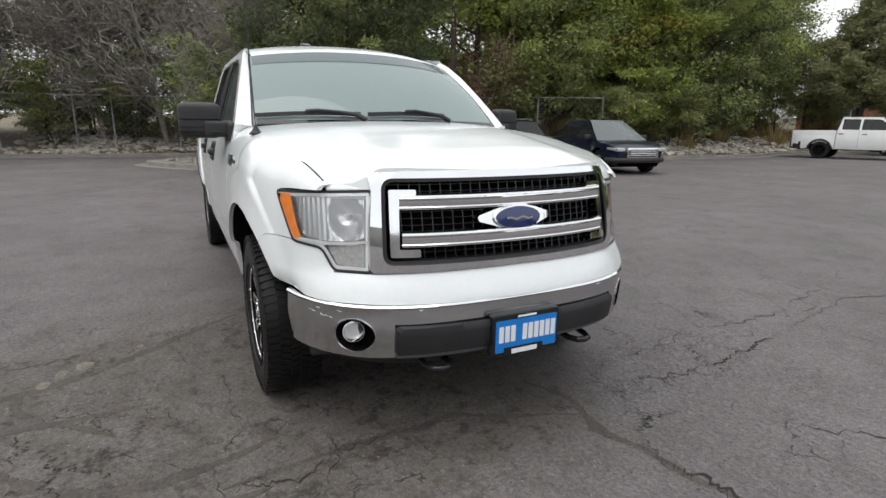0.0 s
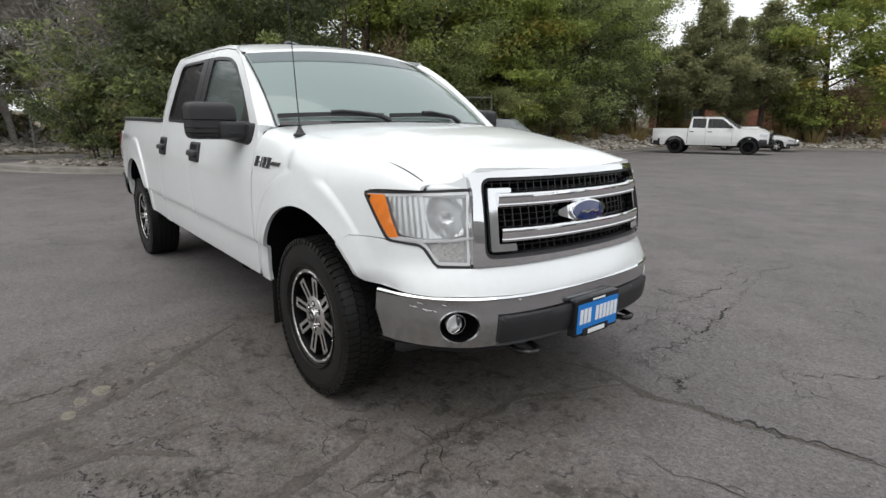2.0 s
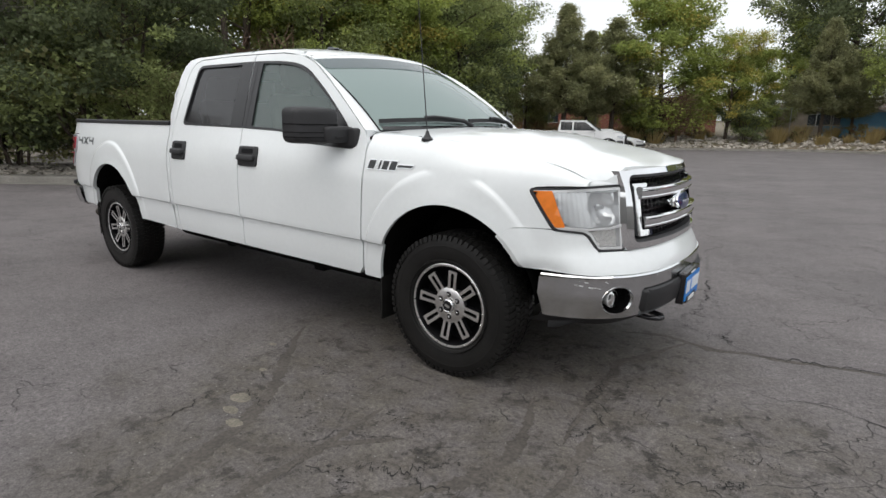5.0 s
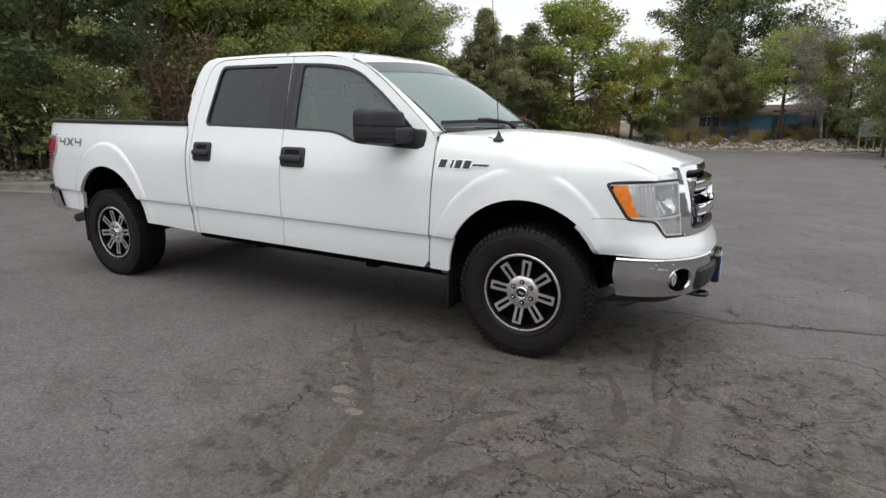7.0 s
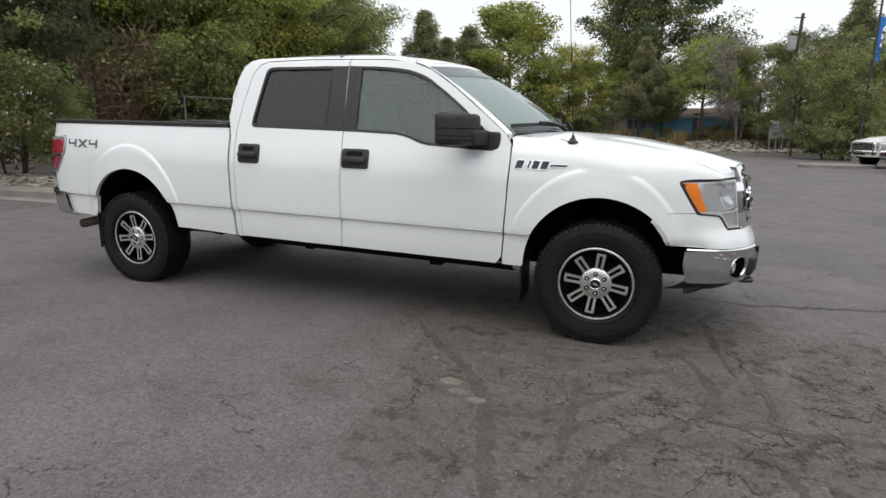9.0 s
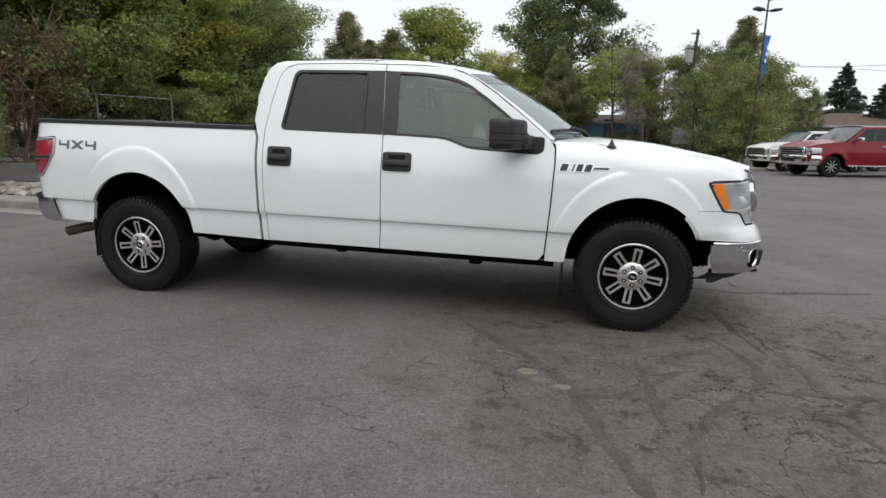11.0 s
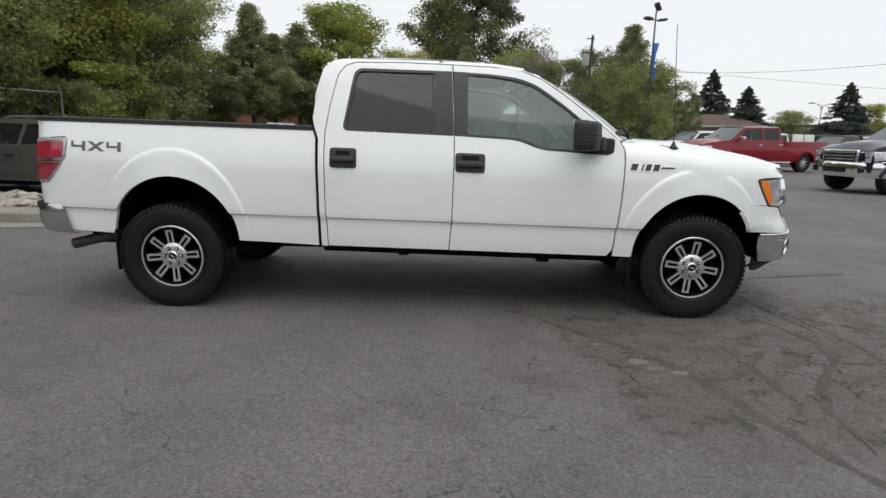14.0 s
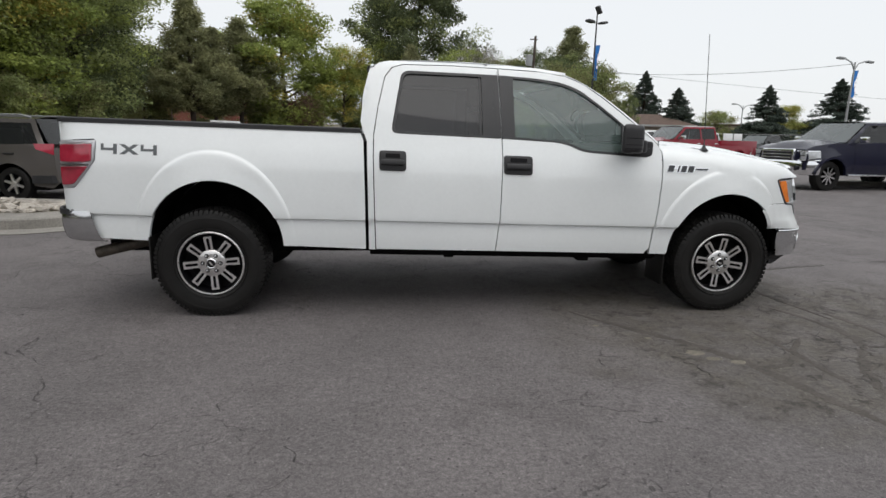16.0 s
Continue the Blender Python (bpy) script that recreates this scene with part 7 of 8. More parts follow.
# west side, behind the fence and on the island
for kind, x, y, s, sx in (
    ("bare", -28.5, -14, 1.2, 1.2), ("bare", -31, -11, 1.35, 1.2), ("bare", -28.3, -9.5, 1.3, 1.1), ("bare", -29.5, -6.5, 1.3, 1.1), ("olive", -33, -7, 0.9, 1.2), ("bare", -34, -3, 1.3, 1.3),
    ("bare", -28.6, -4.0, 1.1, 1.0), ("bare", -28.0, -1.2, 1.3, 1.1), ("olive", -32.5, -1.8, 1.1, 1.0), ("green", -30, 1.0, 1.15, 1.0), ("bare", -27.5, 1.5, 1.0, 1.0), ("olive", -27, 5.0, 1.3, 1.1), ("green", -24.5, 8.5, 1.2, 1.0),
    ("olive", -22.5, 7.5, 0.9, 1.0), ("green", -21.5, 12.5, 1.2, 1.1), ("green", -19.5, 15.0, 1.05, 1.0), ("bright", -23, 15.5, 1.3, 1.2), ("bright", -18.6, 19.5, 1.1, 1.1), ("green", -18.2, 22.8, 1.1, 1.1),
    ("bright", -21.5, 21, 1.2, 1.1), ("green2", -19.0, 26.5, 1.1, 1.1), ("green", -22, 29.5, 1.1, 1.1), ("green", -36, 6, 1.35, 1.4), ("green", -32, 14, 1.4, 1.4), ("bright", -28, 22, 1.5, 1.4),
    ("bright", -27, 31, 1.4, 1.4), ("olive", -38, -16, 0.9, 1.3), ("olive", -33, -22, 1.1, 1.3), ("bare", -30, -20, 1.2, 1.2),
):
    plant(kind, x, y, s, sx, B)
for kind, x, y, s, sx in (
    ("green", -20.8, 30.6, 1.25, 0.95), ("pine", -16.4, 36.2, 1.10, 1.15), ("pine2", -13.9, 39.6, 1.22, 1.2), ("pine", -15.4, 38.2, 0.9, 1.1), ("green2", -23.0, 35.0, 1.2, 1.1), ("green", -24.0, 33.0, 1.3, 1.2), ("bright", -10.9, 42.3, 1.3, 1.2), ("green", -8.8, 44.6, 0.72, 0.8),
    ("yellow", -6.6, 44.6, 1.0, 0.9), ("bright", -5.2, 46.0, 0.8, 0.9), ("olive", -12.8, 41.5, 0.7, 0.8), ("pine", -0.6, 46.2, 0.95, 0.95), ("pine2", 1.2, 48, 0.85, 1.0), ("cotton", 0.2, 60, 1.08, 1.0),
    ("bright", -2.5, 58, 1.2, 0.8), ("high", 4.2, 45.2, 0.95, 1.05), ("high", 6.4, 47.5, 0.85, 0.9), ("olive", 8.2, 45.5, 1.05, 0.85), ("bare", 6.9, 45, 1.15, 0.9), ("green2", 10.8, 44.5, 0.92, 0.75), ("green2", 12.5, 43.5, 0.92, 0.8),
    ("bigbush", 11.2, 34.0, 1.10, 0.92), ("green2", 14.2, 44.8, 0.9, 1.0), ("pine2", 14.4, 47, 1.50, 1.05), ("olive", 15.5, 42.0, 0.75, 0.9), ("green", -34, 46, 1.4, 1.4), ("olive", -14, 50, 0.5, 1.0), ("olive", -4, 52, 0.5, 1.0),
    ("olive", 9, 62, 0.7, 1.2), ("olive", 16, 66, 0.7, 1.2), ("green2", 9.2, 38.2, 0.72, 0.75), ("olive", -19.8, 36.6, 0.85, 0.9), ("olive", -22.0, 41.0, 0.95, 1.0), ("olive", -19.5, 33.0, 0.6, 0.8), ("bigbush", -22.5, 34.8, 0.55, 1.1), ("bigbush", -25.5, 37.5, 0.6, 1.2), ("bigbush", -20.5, 39.5, 0.5, 1.2), ("bigbush", -29, 40, 0.7, 1.2), ("bigbush", -17.5, 43, 0.5, 1.2), ("bigbush", -27.5, 30, 0.6, 1.2),
):
    plant(kind, x, y, s, sx, B)
# beyond the far lot
for kind, x, y, s, sx in (("green2", 17.6, 41.0, 0.60, 0.55), ("olive", 19.2, 46.5, 0.72, 0.6), ("spruce", 29.0, 62.0, 1.20, 1.35), ("spruce", 27.5, 51.0, 0.84, 1.85), ("bigbush", 37.5, 60.5, 0.85, 1.15), ("spruce", 31.5, 42.5, 0.80, 1.55), ("yellow", 35, 44.5, 0.62, 1.0), ("spruce", 38.8, 43.0, 0.90, 1.8), ("bigbush", 47, 44, 0.7, 1.1), ("olive", 22, 60, 0.9, 1.0),
                          ("bigbush", 62, 80, 0.8, 2.0), ("bigbush", 76, 70, 0.8, 2.0), ("bigbush", 50, 90, 0.8, 2.2), ("bigbush", 88, 60, 0.8, 2.2)):
    plant(kind, x, y, s, sx, "trees beyond the far lot", z=0.0)
# shrubs: the island and the foot of the bank
for kind, x, y, s, sx in (("shrub", -18.0, 0.6, 0.85, 1.1), ("bare", -17.5, 0.9, 0.80, 0.8), ("shrub2", -16.6, 1.9, 0.85, 1.1), ("shrub", -15.2, 3.1, 1.3, 1.1), ("shrub2", -13.6, 4.1, 0.75, 1.1), ("shrub", -18.6, 2.0, 1.5, 1.0), ("shrub2", -16.4, 4.2, 1.5, 1.0), ("darkmulti", -15.0, 3.9, 1.0, 1.0), ("olive", -12.6, 4.5, 0.30, 0.8),
                          ("shrub", -28.4, -2.6, 0.8, 1.2), ("shrub2", -28.6, -6.0, 0.8, 1.2), ("shrub", -28.0, -10.0, 1.0, 1.3), ("shrub2", -26.4, 1.6, 1.1, 1.2), ("shrub2", -17.4, 17.2, 0.9, 1.0), ("shrub", -18.2, 20.6, 0.9, 1.1), ("redbare", -19.5, 11.5, 1.15, 1.0),
                          ("shrub", -11.5, 41.2, 0.9, 1.0), ("redbare", -9.6, 41.9, 0.9, 1.2), ("shrub", -5.0, 44.3, 1.1, 1.0), ("shrub", 8.9, 43.2, 0.9, 1.1), ("shrub", 10.3, 34.2, 0.9, 1.2), ("shrub", 13.5, 41.5, 1.1, 1.3)):
    plant(kind, x, y, s, sx, "shrubs on the bank")
for k in range(46):
    i = rng.randrange(14, len(bank_line) - 8)
    p = bank_line[i] + outward(bank_line, i) * rng.uniform(2.2, 6.0)
    plant("ground", p.x, p.y, rng.uniform(0.6, 1.3), 1.0, "low brush on the bank")
for k in range(16):
    i = rng.randrange(8, 52)
    p = bank_line[i] + outward(bank_line, i) * rng.uniform(1.5, 6.0)
    plant("shrub" if k % 2 else "shrub2", p.x, p.y, rng.uniform(0.7, 1.2), 1.2, "shrubs on the bank")
for k in range(130):
    i = rng.randrange(36, len(bank_line) - 6)
    p = bank_line[i] + outward(bank_line, i) * rng.uniform(1.4, 6.5)
    plant("tuft", p.x, p.y, rng.uniform(0.7, 1.7), 1.5, "dry grass tufts")
for o in VARIANTS.values():
    for q in (*o.children_recursive, o):
        bpy.data.objects.remove(q)

# ---- parked vehicles ----
def paint(name, color, metal=0.0):
    return material(name, color, 0.25, metal=metal, vary=0.08, scale=1.5, coat=0.45, spec=0.3)


PAINT_RED, PAINT_NAVY, PAINT_BLUEBLACK = paint("red_paint", (0.20, 0.004, 0.014)), paint("navy_paint", (0.010, 0.011, 0.028)), paint("blue_black_paint", (0.008, 0.012, 0.030))
PAINT_WHITE, PAINT_GREY, PAINT_SILVER = paint("plain_white_paint", (0.72, 0.73, 0.73)), paint("grey_paint", (0.135, 0.125, 0.118), 0.4), paint("silver_paint", (0.42, 0.43, 0.44), 0.5)
PAINT_BLACK = paint("black_paint", (0.012, 0.012, 0.013))
HEADLAMP = material("far_headlamp", (0.62, 0.64, 0.66), 0.15, metal=0.4, vary=0.3, scale=20, coat=0.6)


def road_wheel(parent, x, y, r, w, rim_mat, spokes, sgn):
    s = r / 0.40
    tyre = lathe([(0.25 * s, -w / 2 + 0.01), (0.33 * s, -w / 2 - 0.002), (0.385 * s, -w / 2 + 0.015), (r, -w / 2 + 0.05), (r, w / 2 - 0.05), (0.385 * s, w / 2), (0.25 * s, w / 2)], 28)
    o = part("wheel", tyre, RUBBER, parent, "road wheel with black tyre")
    o.matrix_basis = pose(x, y, r, 0, 17, 0 if sgn < 0 else 180)
    part("rim", lathe([(0.258 * s, -w / 2 + 0.006), (0.245 * s, -w / 2 + 0.002), (0.235 * s, -w / 2 + 0.02), (0.225 * s, 0.02), (0.03, 0.03)], 28), RIM_BLACK, o)
    for k in range(spokes):
        a = 2 * math.pi * k / spokes
        vf = prism([(0.03, -0.028), (0.24 * s, -0.02), (0.24 * s, 0.02), (0.03, 0.028)], -w / 2 + 0.012, -w / 2 + 0.04)
        part("spoke", moved(vf, Matrix.Rotation(a, 4, "Y")), rim_mat, o)
    part("hub", lathe([(0.07 * s, -w / 2 + 0.03), (0.06 * s, -w / 2 + 0.004), (0.0001, -w / 2 + 0.002)], 16), rim_mat, o)
    return o


def vehicle(name, m, label, category, paintm, wb, front, rear, half_w, top, glass_pts, roof_w, bottom=0.42, wr=0.40, tw=0.26, rim=MACHINED, spokes=6, trim=None, bed=None, grille_mat=CHROME, lamp_z=(0.85, 1.02), grille_z=(0.62, 1.05), grille_w=0.62, flares=None, arch=None, bumper_mat=None, split=None, mirror=BLACK_PLASTIC, tail=(0.75, 1.1), rails=False, taper=0.20, bow=0.13, hb=0.0, board=None):
    """A road vehicle with its nose to +x and its middle between the axles over its origin.
    top: knots (x, z) of the line where the flanks end; glass_pts: windshield foot, windshield top, roof rear, rear foot as (x, z)."""
    t = thing(name, m, label, category)
    xf, xr = wb / 2, -wb / 2
    tz = curve1(*sorted(top))
    ar = arch or wr + 0.07

    def w_at(x, z):
        w = half_w * (1 - 0.075 * max(0, (z - 0.95)) / 0.4 - 0.05 * max(0, 0.65 - z) / 0.25)
        e = max(smooth(front - 0.75, front + 0.02, x), 0)
        w *= 1 - taper * e ** 2
        e = smooth(rear + 0.5, rear - 0.02, x)
        w *= 1 - 0.08 * e ** 2
        for c in (xf, xr):
            d = math.hypot(x - c, (z - wr) if z > wr else 0)
            w += 0.028 * (1 - smooth(ar + 0.05, ar + 0.14, d))
        return w

    def sidef(x, z):
        return (x, -w_at(x, z), z)

    def arc(c):
        return [(c + ar * math.cos(a), max(bottom, wr + ar * math.sin(a))) for a in np.linspace(math.pi * 1.02, -0.02 * math.pi, 15)]

    xs = np.linspace(front, rear, 34)
    upper = [(float(x), tz(float(x))) for x in xs]
    outline = [(rear, bottom + 0.10), (rear + 0.12, bottom)] + arc(xr) + arc(xf) + [(front - 0.14, bottom), (front, bottom + 0.12)] + upper
    for s in (1, -1):
        vf = panel(outline, sidef, 0.10, inward=(0, 1, 0), flange=0.0, edge_step=0.08)
        part("flank", vf if s == 1 else mirrored(vf), paintm, t)
        well = ruled([sidef(*p) for p in arc(xf)], [(p[0], -0.3, p[1]) for p in arc(xf)], 1), ruled([sidef(*p) for p in arc(xr)], [(p[0], -0.3, p[1]) for p in arc(xr)], 1)
        for q in well:
            part("wheel_well", q if s == 1 else mirrored(q), UNDERBODY, t)
        if flares:
            for c in (xf, xr):
                ring = [Vector(sidef(*p)) + Vector((0, -0.012, 0)) for p in arc(c)]
                fl = sweep(ring, [(-0.025, -0.02), (0.055, -0.02), (0.055, 0.050), (0.02, 0.062), (-0.025, 0.055)] if flares is BLACK_PLASTIC else [(-0.03, -0.02), (0.03, -0.02), (0.03, 0.055), (-0.03, 0.055)], up=(0, -1, 0))
                part("arch_flare", fl if s == 1 else mirrored(fl), flares, t)
        for c in (xf, xr):
            road_wheel(t, c, -s * (half_w - tw / 2 - 0.015), wr, tw, rim, spokes, -s)
        # lamps
        hl_ = panel([(front - 0.42, lamp_z[0] + 0.05), (front - 0.10, lamp_z[0]), (front - 0.06, lamp_z[1] - 0.01), (front - 0.42, lamp_z[1] + 0.01)], lambda x, z: (x + 0.03, -w_at(x, z) - 0.006, z), 0.08, inward=(0, 1, 0), flange=0.02)
        part("headlamp", hl_ if s == 1 else mirrored(hl_), HEADLAMP, t, "clear headlamp")
        tl_ = panel([(rear + 0.30 if not bed else rear + 0.12, tail[0] + 0.10), (rear + 0.01, tail[0]), (rear + 0.01, tail[1]), (rear + 0.34 if not bed else rear + 0.12, tail[1])], lambda x, z: (x - 0.01, -w_at(x, z) - 0.008, z), 0.08, inward=(0, 1, 0), flange=0.02)
        part("tail_lamp", tl_ if s == 1 else mirrored(tl_), RED_LENS, t, "red tail lamp")
    # deck: bonnet, and boot lid or bed cover
    gx0, gx1 = glass_pts[0][0], glass_pts[3][0]
    fx = [x for x in np.linspace(front, gx0 - 0.05, 12)]
    def row(x, crown):
        z = tz(float(x))
        w = w_at(x, z)
        return [(float(x), y * w, z + crown * (1 - y * y)) for y in np.linspace(-1, 1, 11)]
    rows = [row(x, 0.055 * smooth(front + 0.05, front - 0.4, x)) for x in fx]
    v = [p for r_ in rows for p in r_]
    fdeck = [(i * 11 + k, i * 11 + k + 1, (i + 1) * 11 + k + 1, (i + 1) * 11 + k) for i in range(len(rows) - 1) for k in range(10)]
    if bed:
        v = [(x, y, z + 0.045 * (1 - smooth(0.42, 0.60, abs(y) / half_w)) * smooth(front + 0.02, front - 0.35, x)) for x, y, z in v]
    part("hood", (v, fdeck), paintm, t)
    if bed:
        b0, b1 = bed
        for s in (1, -1):
            vf = ruled([(b0 + 0.012, sidef(b0, z)[1] - 0.003, z) for z in np.linspace(bottom + 0.06, tz(b0), 8)], [(b0 + 0.034, sidef(b0, z)[1] - 0.003, z) for z in np.linspace(bottom + 0.06, tz(b0), 8)], 1)
            part("bed_gap", vf if s == 1 else mirrored(vf), UNDERBODY, t)
        zr = tz(b0)
        for s in (1, -1):
            vf = box(b1, b0, -half_w + 0.03, -half_w + 0.12, 0.7, zr + 0.002, 0.01)
            part("bed_wall", vf if s == 1 else mirrored(vf), paintm, t)
        part("bed_floor", box(b1, b0, -half_w + 0.1, half_w - 0.1, 0.72, 0.76), BLACK_PLASTIC, t)
        part("tailgate", box(b1 - 0.02, b1 + 0.05, -half_w * 0.9, half_w * 0.9, bottom + 0.2, zr - 0.005, 0.015), paintm, t)
    else:
        rx = [x for x in np.linspace(gx1 + 0.05, rear, 8)]
        rows = [row(x, 0.03) for x in rx]
        part("tail_deck", ([p for r_ in rows for p in r_], [(i * 11 + k, i * 11 + k + 1, (i + 1) * 11 + k + 1, (i + 1) * 11 + k) for i in range(7) for k in range(10)]), paintm, t)
    # nose and tail
    for xe, nm in ((front, "nose"), (rear, "tail_panel")):
        zt = tz(xe)
        cols = []
        for y in np.linspace(-1, 1, 13):
            col = []
            for z in np.linspace(bottom + 0.11, zt, 7):
                w = w_at(xe, z)
                swell = (bow if xe > 0 else -0.06) * (1 - y * y)
                col.append((xe + swell * (1 - 0.3 * smooth(zt - 0.15, zt, z)), y * w, z))
            cols.append(col)
        part(nm, ([p for c in cols for p in c], [(i * 7 + k, i * 7 + k + 1, (i + 1) * 7 + k + 1, (i + 1) * 7 + k) for i in range(12) for k in range(6)]), paintm, t)
    nose_x = front + bow * 0.78
    g0, g1 = grille_z
    gmain = part("grille", moved(prism(rounded([(-grille_w, g0 + 0.05), (grille_w, g0 + 0.05), (grille_w * 0.97, g1), (-grille_w * 0.97, g1)], 0.06), -0.05, 0.06, 0.015), pose(nose_x - 0.01, 0, 0, 0, 0, 90)), grille_mat, t, "wide grille")
    inner = prism(rounded([(-grille_w * 0.90, g0 + 0.09), (grille_w * 0.90, g0 + 0.09), (grille_w * 0.88, g1 - 0.045), (-grille_w * 0.88, g1 - 0.045)], 0.04), -0.058, 0.0, 0.0)
    part("grille_mesh", moved(inner, pose(nose_x - 0.01, 0, 0, 0, 0, 90)), GLOSS_BLACK, gmain)
    for k in range(4):
        zz = g0 + 0.13 + (g1 - g0 - 0.2) * k / 3.0
        part("slat", moved(box(-grille_w * 0.86, grille_w * 0.86, -0.068, -0.05, zz - 0.012, zz + 0.012, 0.003), pose(nose_x - 0.01, 0, 0, 0, 0, 90)), grille_mat, gmain)
    for s in (1, -1):
        a, b = sorted((s * (grille_w + 0.015), s * half_w * 0.90))
        part("headlamp", moved(box(a, b, -0.02, 0.08, lamp_z[0] - 0.01, lamp_z[1], 0.025), pose(nose_x - 0.060, 0, 0, 0, 0, 90)), HEADLAMP, t, "clear headlamp")
        if bumper_mat is CHROME:
            for z0, z1 in ((lamp_z[1] - 0.004, lamp_z[1] + 0.030), (lamp_z[0] - 0.040, lamp_z[0] - 0.006)):
                part("lamp_trim", moved(box(a, b, -0.032, 0.05, z0, z1, 0.008), pose(nose_x - 0.060, 0, 0, 0, 0, 90)), CHROME, t, "chrome strip along the headlamp")
                st = panel([(front - 0.40, z0 + 0.012), (front - 0.06, z0), (front - 0.06, z1), (front - 0.40, z1)], lambda x, z: (x + 0.03, -w_at(x, z) - 0.012, z), 0.06, inward=(0, 1, 0), flange=0.01)
                part("lamp_trim", st if s == 1 else mirrored(st), CHROME, t, "chrome strip along the headlamp")
            part("lamp_bar", moved(box(a + 0.02, b - 0.02, -0.026, 0.0, (lamp_z[0] + lamp_z[1]) / 2 - 0.016, (lamp_z[0] + lamp_z[1]) / 2 + 0.010, 0.004), pose(nose_x - 0.060, 0, 0, 0, 0, 90)), GLOSS_BLACK, t, "dark bar across the headlamp")
    bm_ = bumper_mat or BLACK_PLASTIC
    bars = []
    for xe, sg in ((front, 1), (rear, -1)):
        pts = [(xe - sg * 0.42, -half_w * 0.965, bottom + 0.17), (xe - sg * 0.10, -half_w * 0.90, bottom + 0.17), (xe + sg * 0.12, -half_w * 0.55, bottom + 0.17), (xe + sg * 0.17, 0, bottom + 0.17), (xe + sg * 0.12, half_w * 0.55, bottom + 0.17), (xe - sg * 0.10, half_w * 0.90, bottom + 0.17), (xe - sg * 0.42, half_w * 0.965, bottom + 0.17)]
        hh = hb or (0.12 if bumper_mat else 0.07)
        part("bumper", sweep(pts, [(-0.05, -hh), (0.03, -hh), (0.055, -hh * 0.5), (0.060, 0.0), (0.055, hh * 0.6), (0.03, hh), (-0.05, hh)]), bm_, t, "front and rear bumper bar")
        if hh > 0.1 and sg > 0:
            for a, b in ((-half_w * 0.80, -half_w * 0.52), (-half_w * 0.36, half_w * 0.36), (half_w * 0.52, half_w * 0.80)):
                ym = (a + b) / 2
                xm = float(np.interp(abs(ym), [0, half_w * 0.55, half_w * 0.90], [xe + 0.225, xe + 0.175, xe - 0.04]))
                turn = 0 if abs(ym) < 0.1 else (-24 if ym > 0 else 24)
                part("bumper_opening", moved(box(-0.02, 0.012, -(b - a) / 2, (b - a) / 2, -hh * 0.42, hh * 0.34, 0.012), pose(xm, ym, bottom + 0.17, 0, 0, turn)), GLOSS_BLACK, t, "dark opening in the bumper")
    if board:
        for s in (1, -1):
            vf = box(xr + 0.75, xf - 0.62, -half_w - 0.03, -half_w + 0.10, bottom - 0.05, bottom + 0.0, 0.015)
            part("running_board", vf if s == 1 else mirrored(vf), board, t, "side step bar")
    part("chassis", box(rear + 0.25, front - 0.25, -half_w * 0.86, half_w * 0.86, bottom - 0.04, bottom + 0.14), UNDERBODY, t)
    # greenhouse
    (ax, az), (bx_, bz), (cx, cz), (dx, dz) = glass_pts
    wf = lambda x: w_at(min(max(x, dx), ax), tz(min(max(x, dx), ax))) - 0.01

    def gh(x, z):
        zb = tz(min(max(x, dx), ax))
        k = min(max((z - zb) / (bz - zb), 0), 1)
        return (x, -(wf(x) * (1 - k) + roof_w * k), z)

    fr = [(ax - 0.02, tz(ax) - 0.01), (bx_, bz), (cx, cz), (dx + 0.02, tz(dx) - 0.01)] + [(float(x), tz(float(x)) - 0.01) for x in np.linspace(dx + 0.1, ax - 0.1, 8)]
    g_in = 0.07
    gl = [(ax - 0.24, tz(ax - 0.24) + 0.03), (bx_ - 0.06, bz - g_in), (cx + 0.06, cz - g_in), (dx + 0.17, tz(dx + 0.17) + 0.04)]
    bpx = split or (bx_ + cx) / 2
    zt_ = lambda x: bz - g_in + (cz - bz) * (bx_ - x) / (bx_ - cx)
    wins = [rounded([gl[0], gl[1], (bpx + 0.045, zt_(bpx)), (bpx + 0.045, tz(bpx) + 0.03)], 0.03), rounded([(bpx - 0.045, tz(bpx) + 0.03), (bpx - 0.045, zt_(bpx)), gl[2], gl[3]], 0.03)]
    for s in (1, -1):
        vf = panel(fr, gh, 0.10, holes=wins, inward=(0, 1, 0), flange=0.0)
        part("cab_frame", vf if s == 1 else mirrored(vf), paintm, t)
        for w_ in wins:
            vf = panel(grow(w_, 0.01), lambda x, z: (gh(x, z)[0], gh(x, z)[1] + 0.012, z), 0.2, inward=(0, 1, 0), flange=0)
            part("side_window", vf if s == 1 else mirrored(vf), CAR_GLASS, t, "dark side window")
        mz = tz(ax - 0.35) + 0.09
        vf = box(ax - 0.48, ax - 0.34, -half_w - 0.20, -half_w + 0.02, mz - 0.06, mz + 0.10, 0.03)
        part("wing_mirror", vf if s == 1 else mirrored(vf), mirror, t, "door mirror")
        for hx in (bpx + 0.20, bpx - (bx_ - cx) * 0.5 + 0.05):
            vf = box(hx - 0.10, hx + 0.10, -w_at(hx, tz(hx) - 0.16) - 0.03, -w_at(hx, tz(hx) - 0.16), tz(hx) - 0.18, tz(hx) - 0.145, 0.008)
            part("door_handle", vf if s == 1 else mirrored(vf), mirror, t)
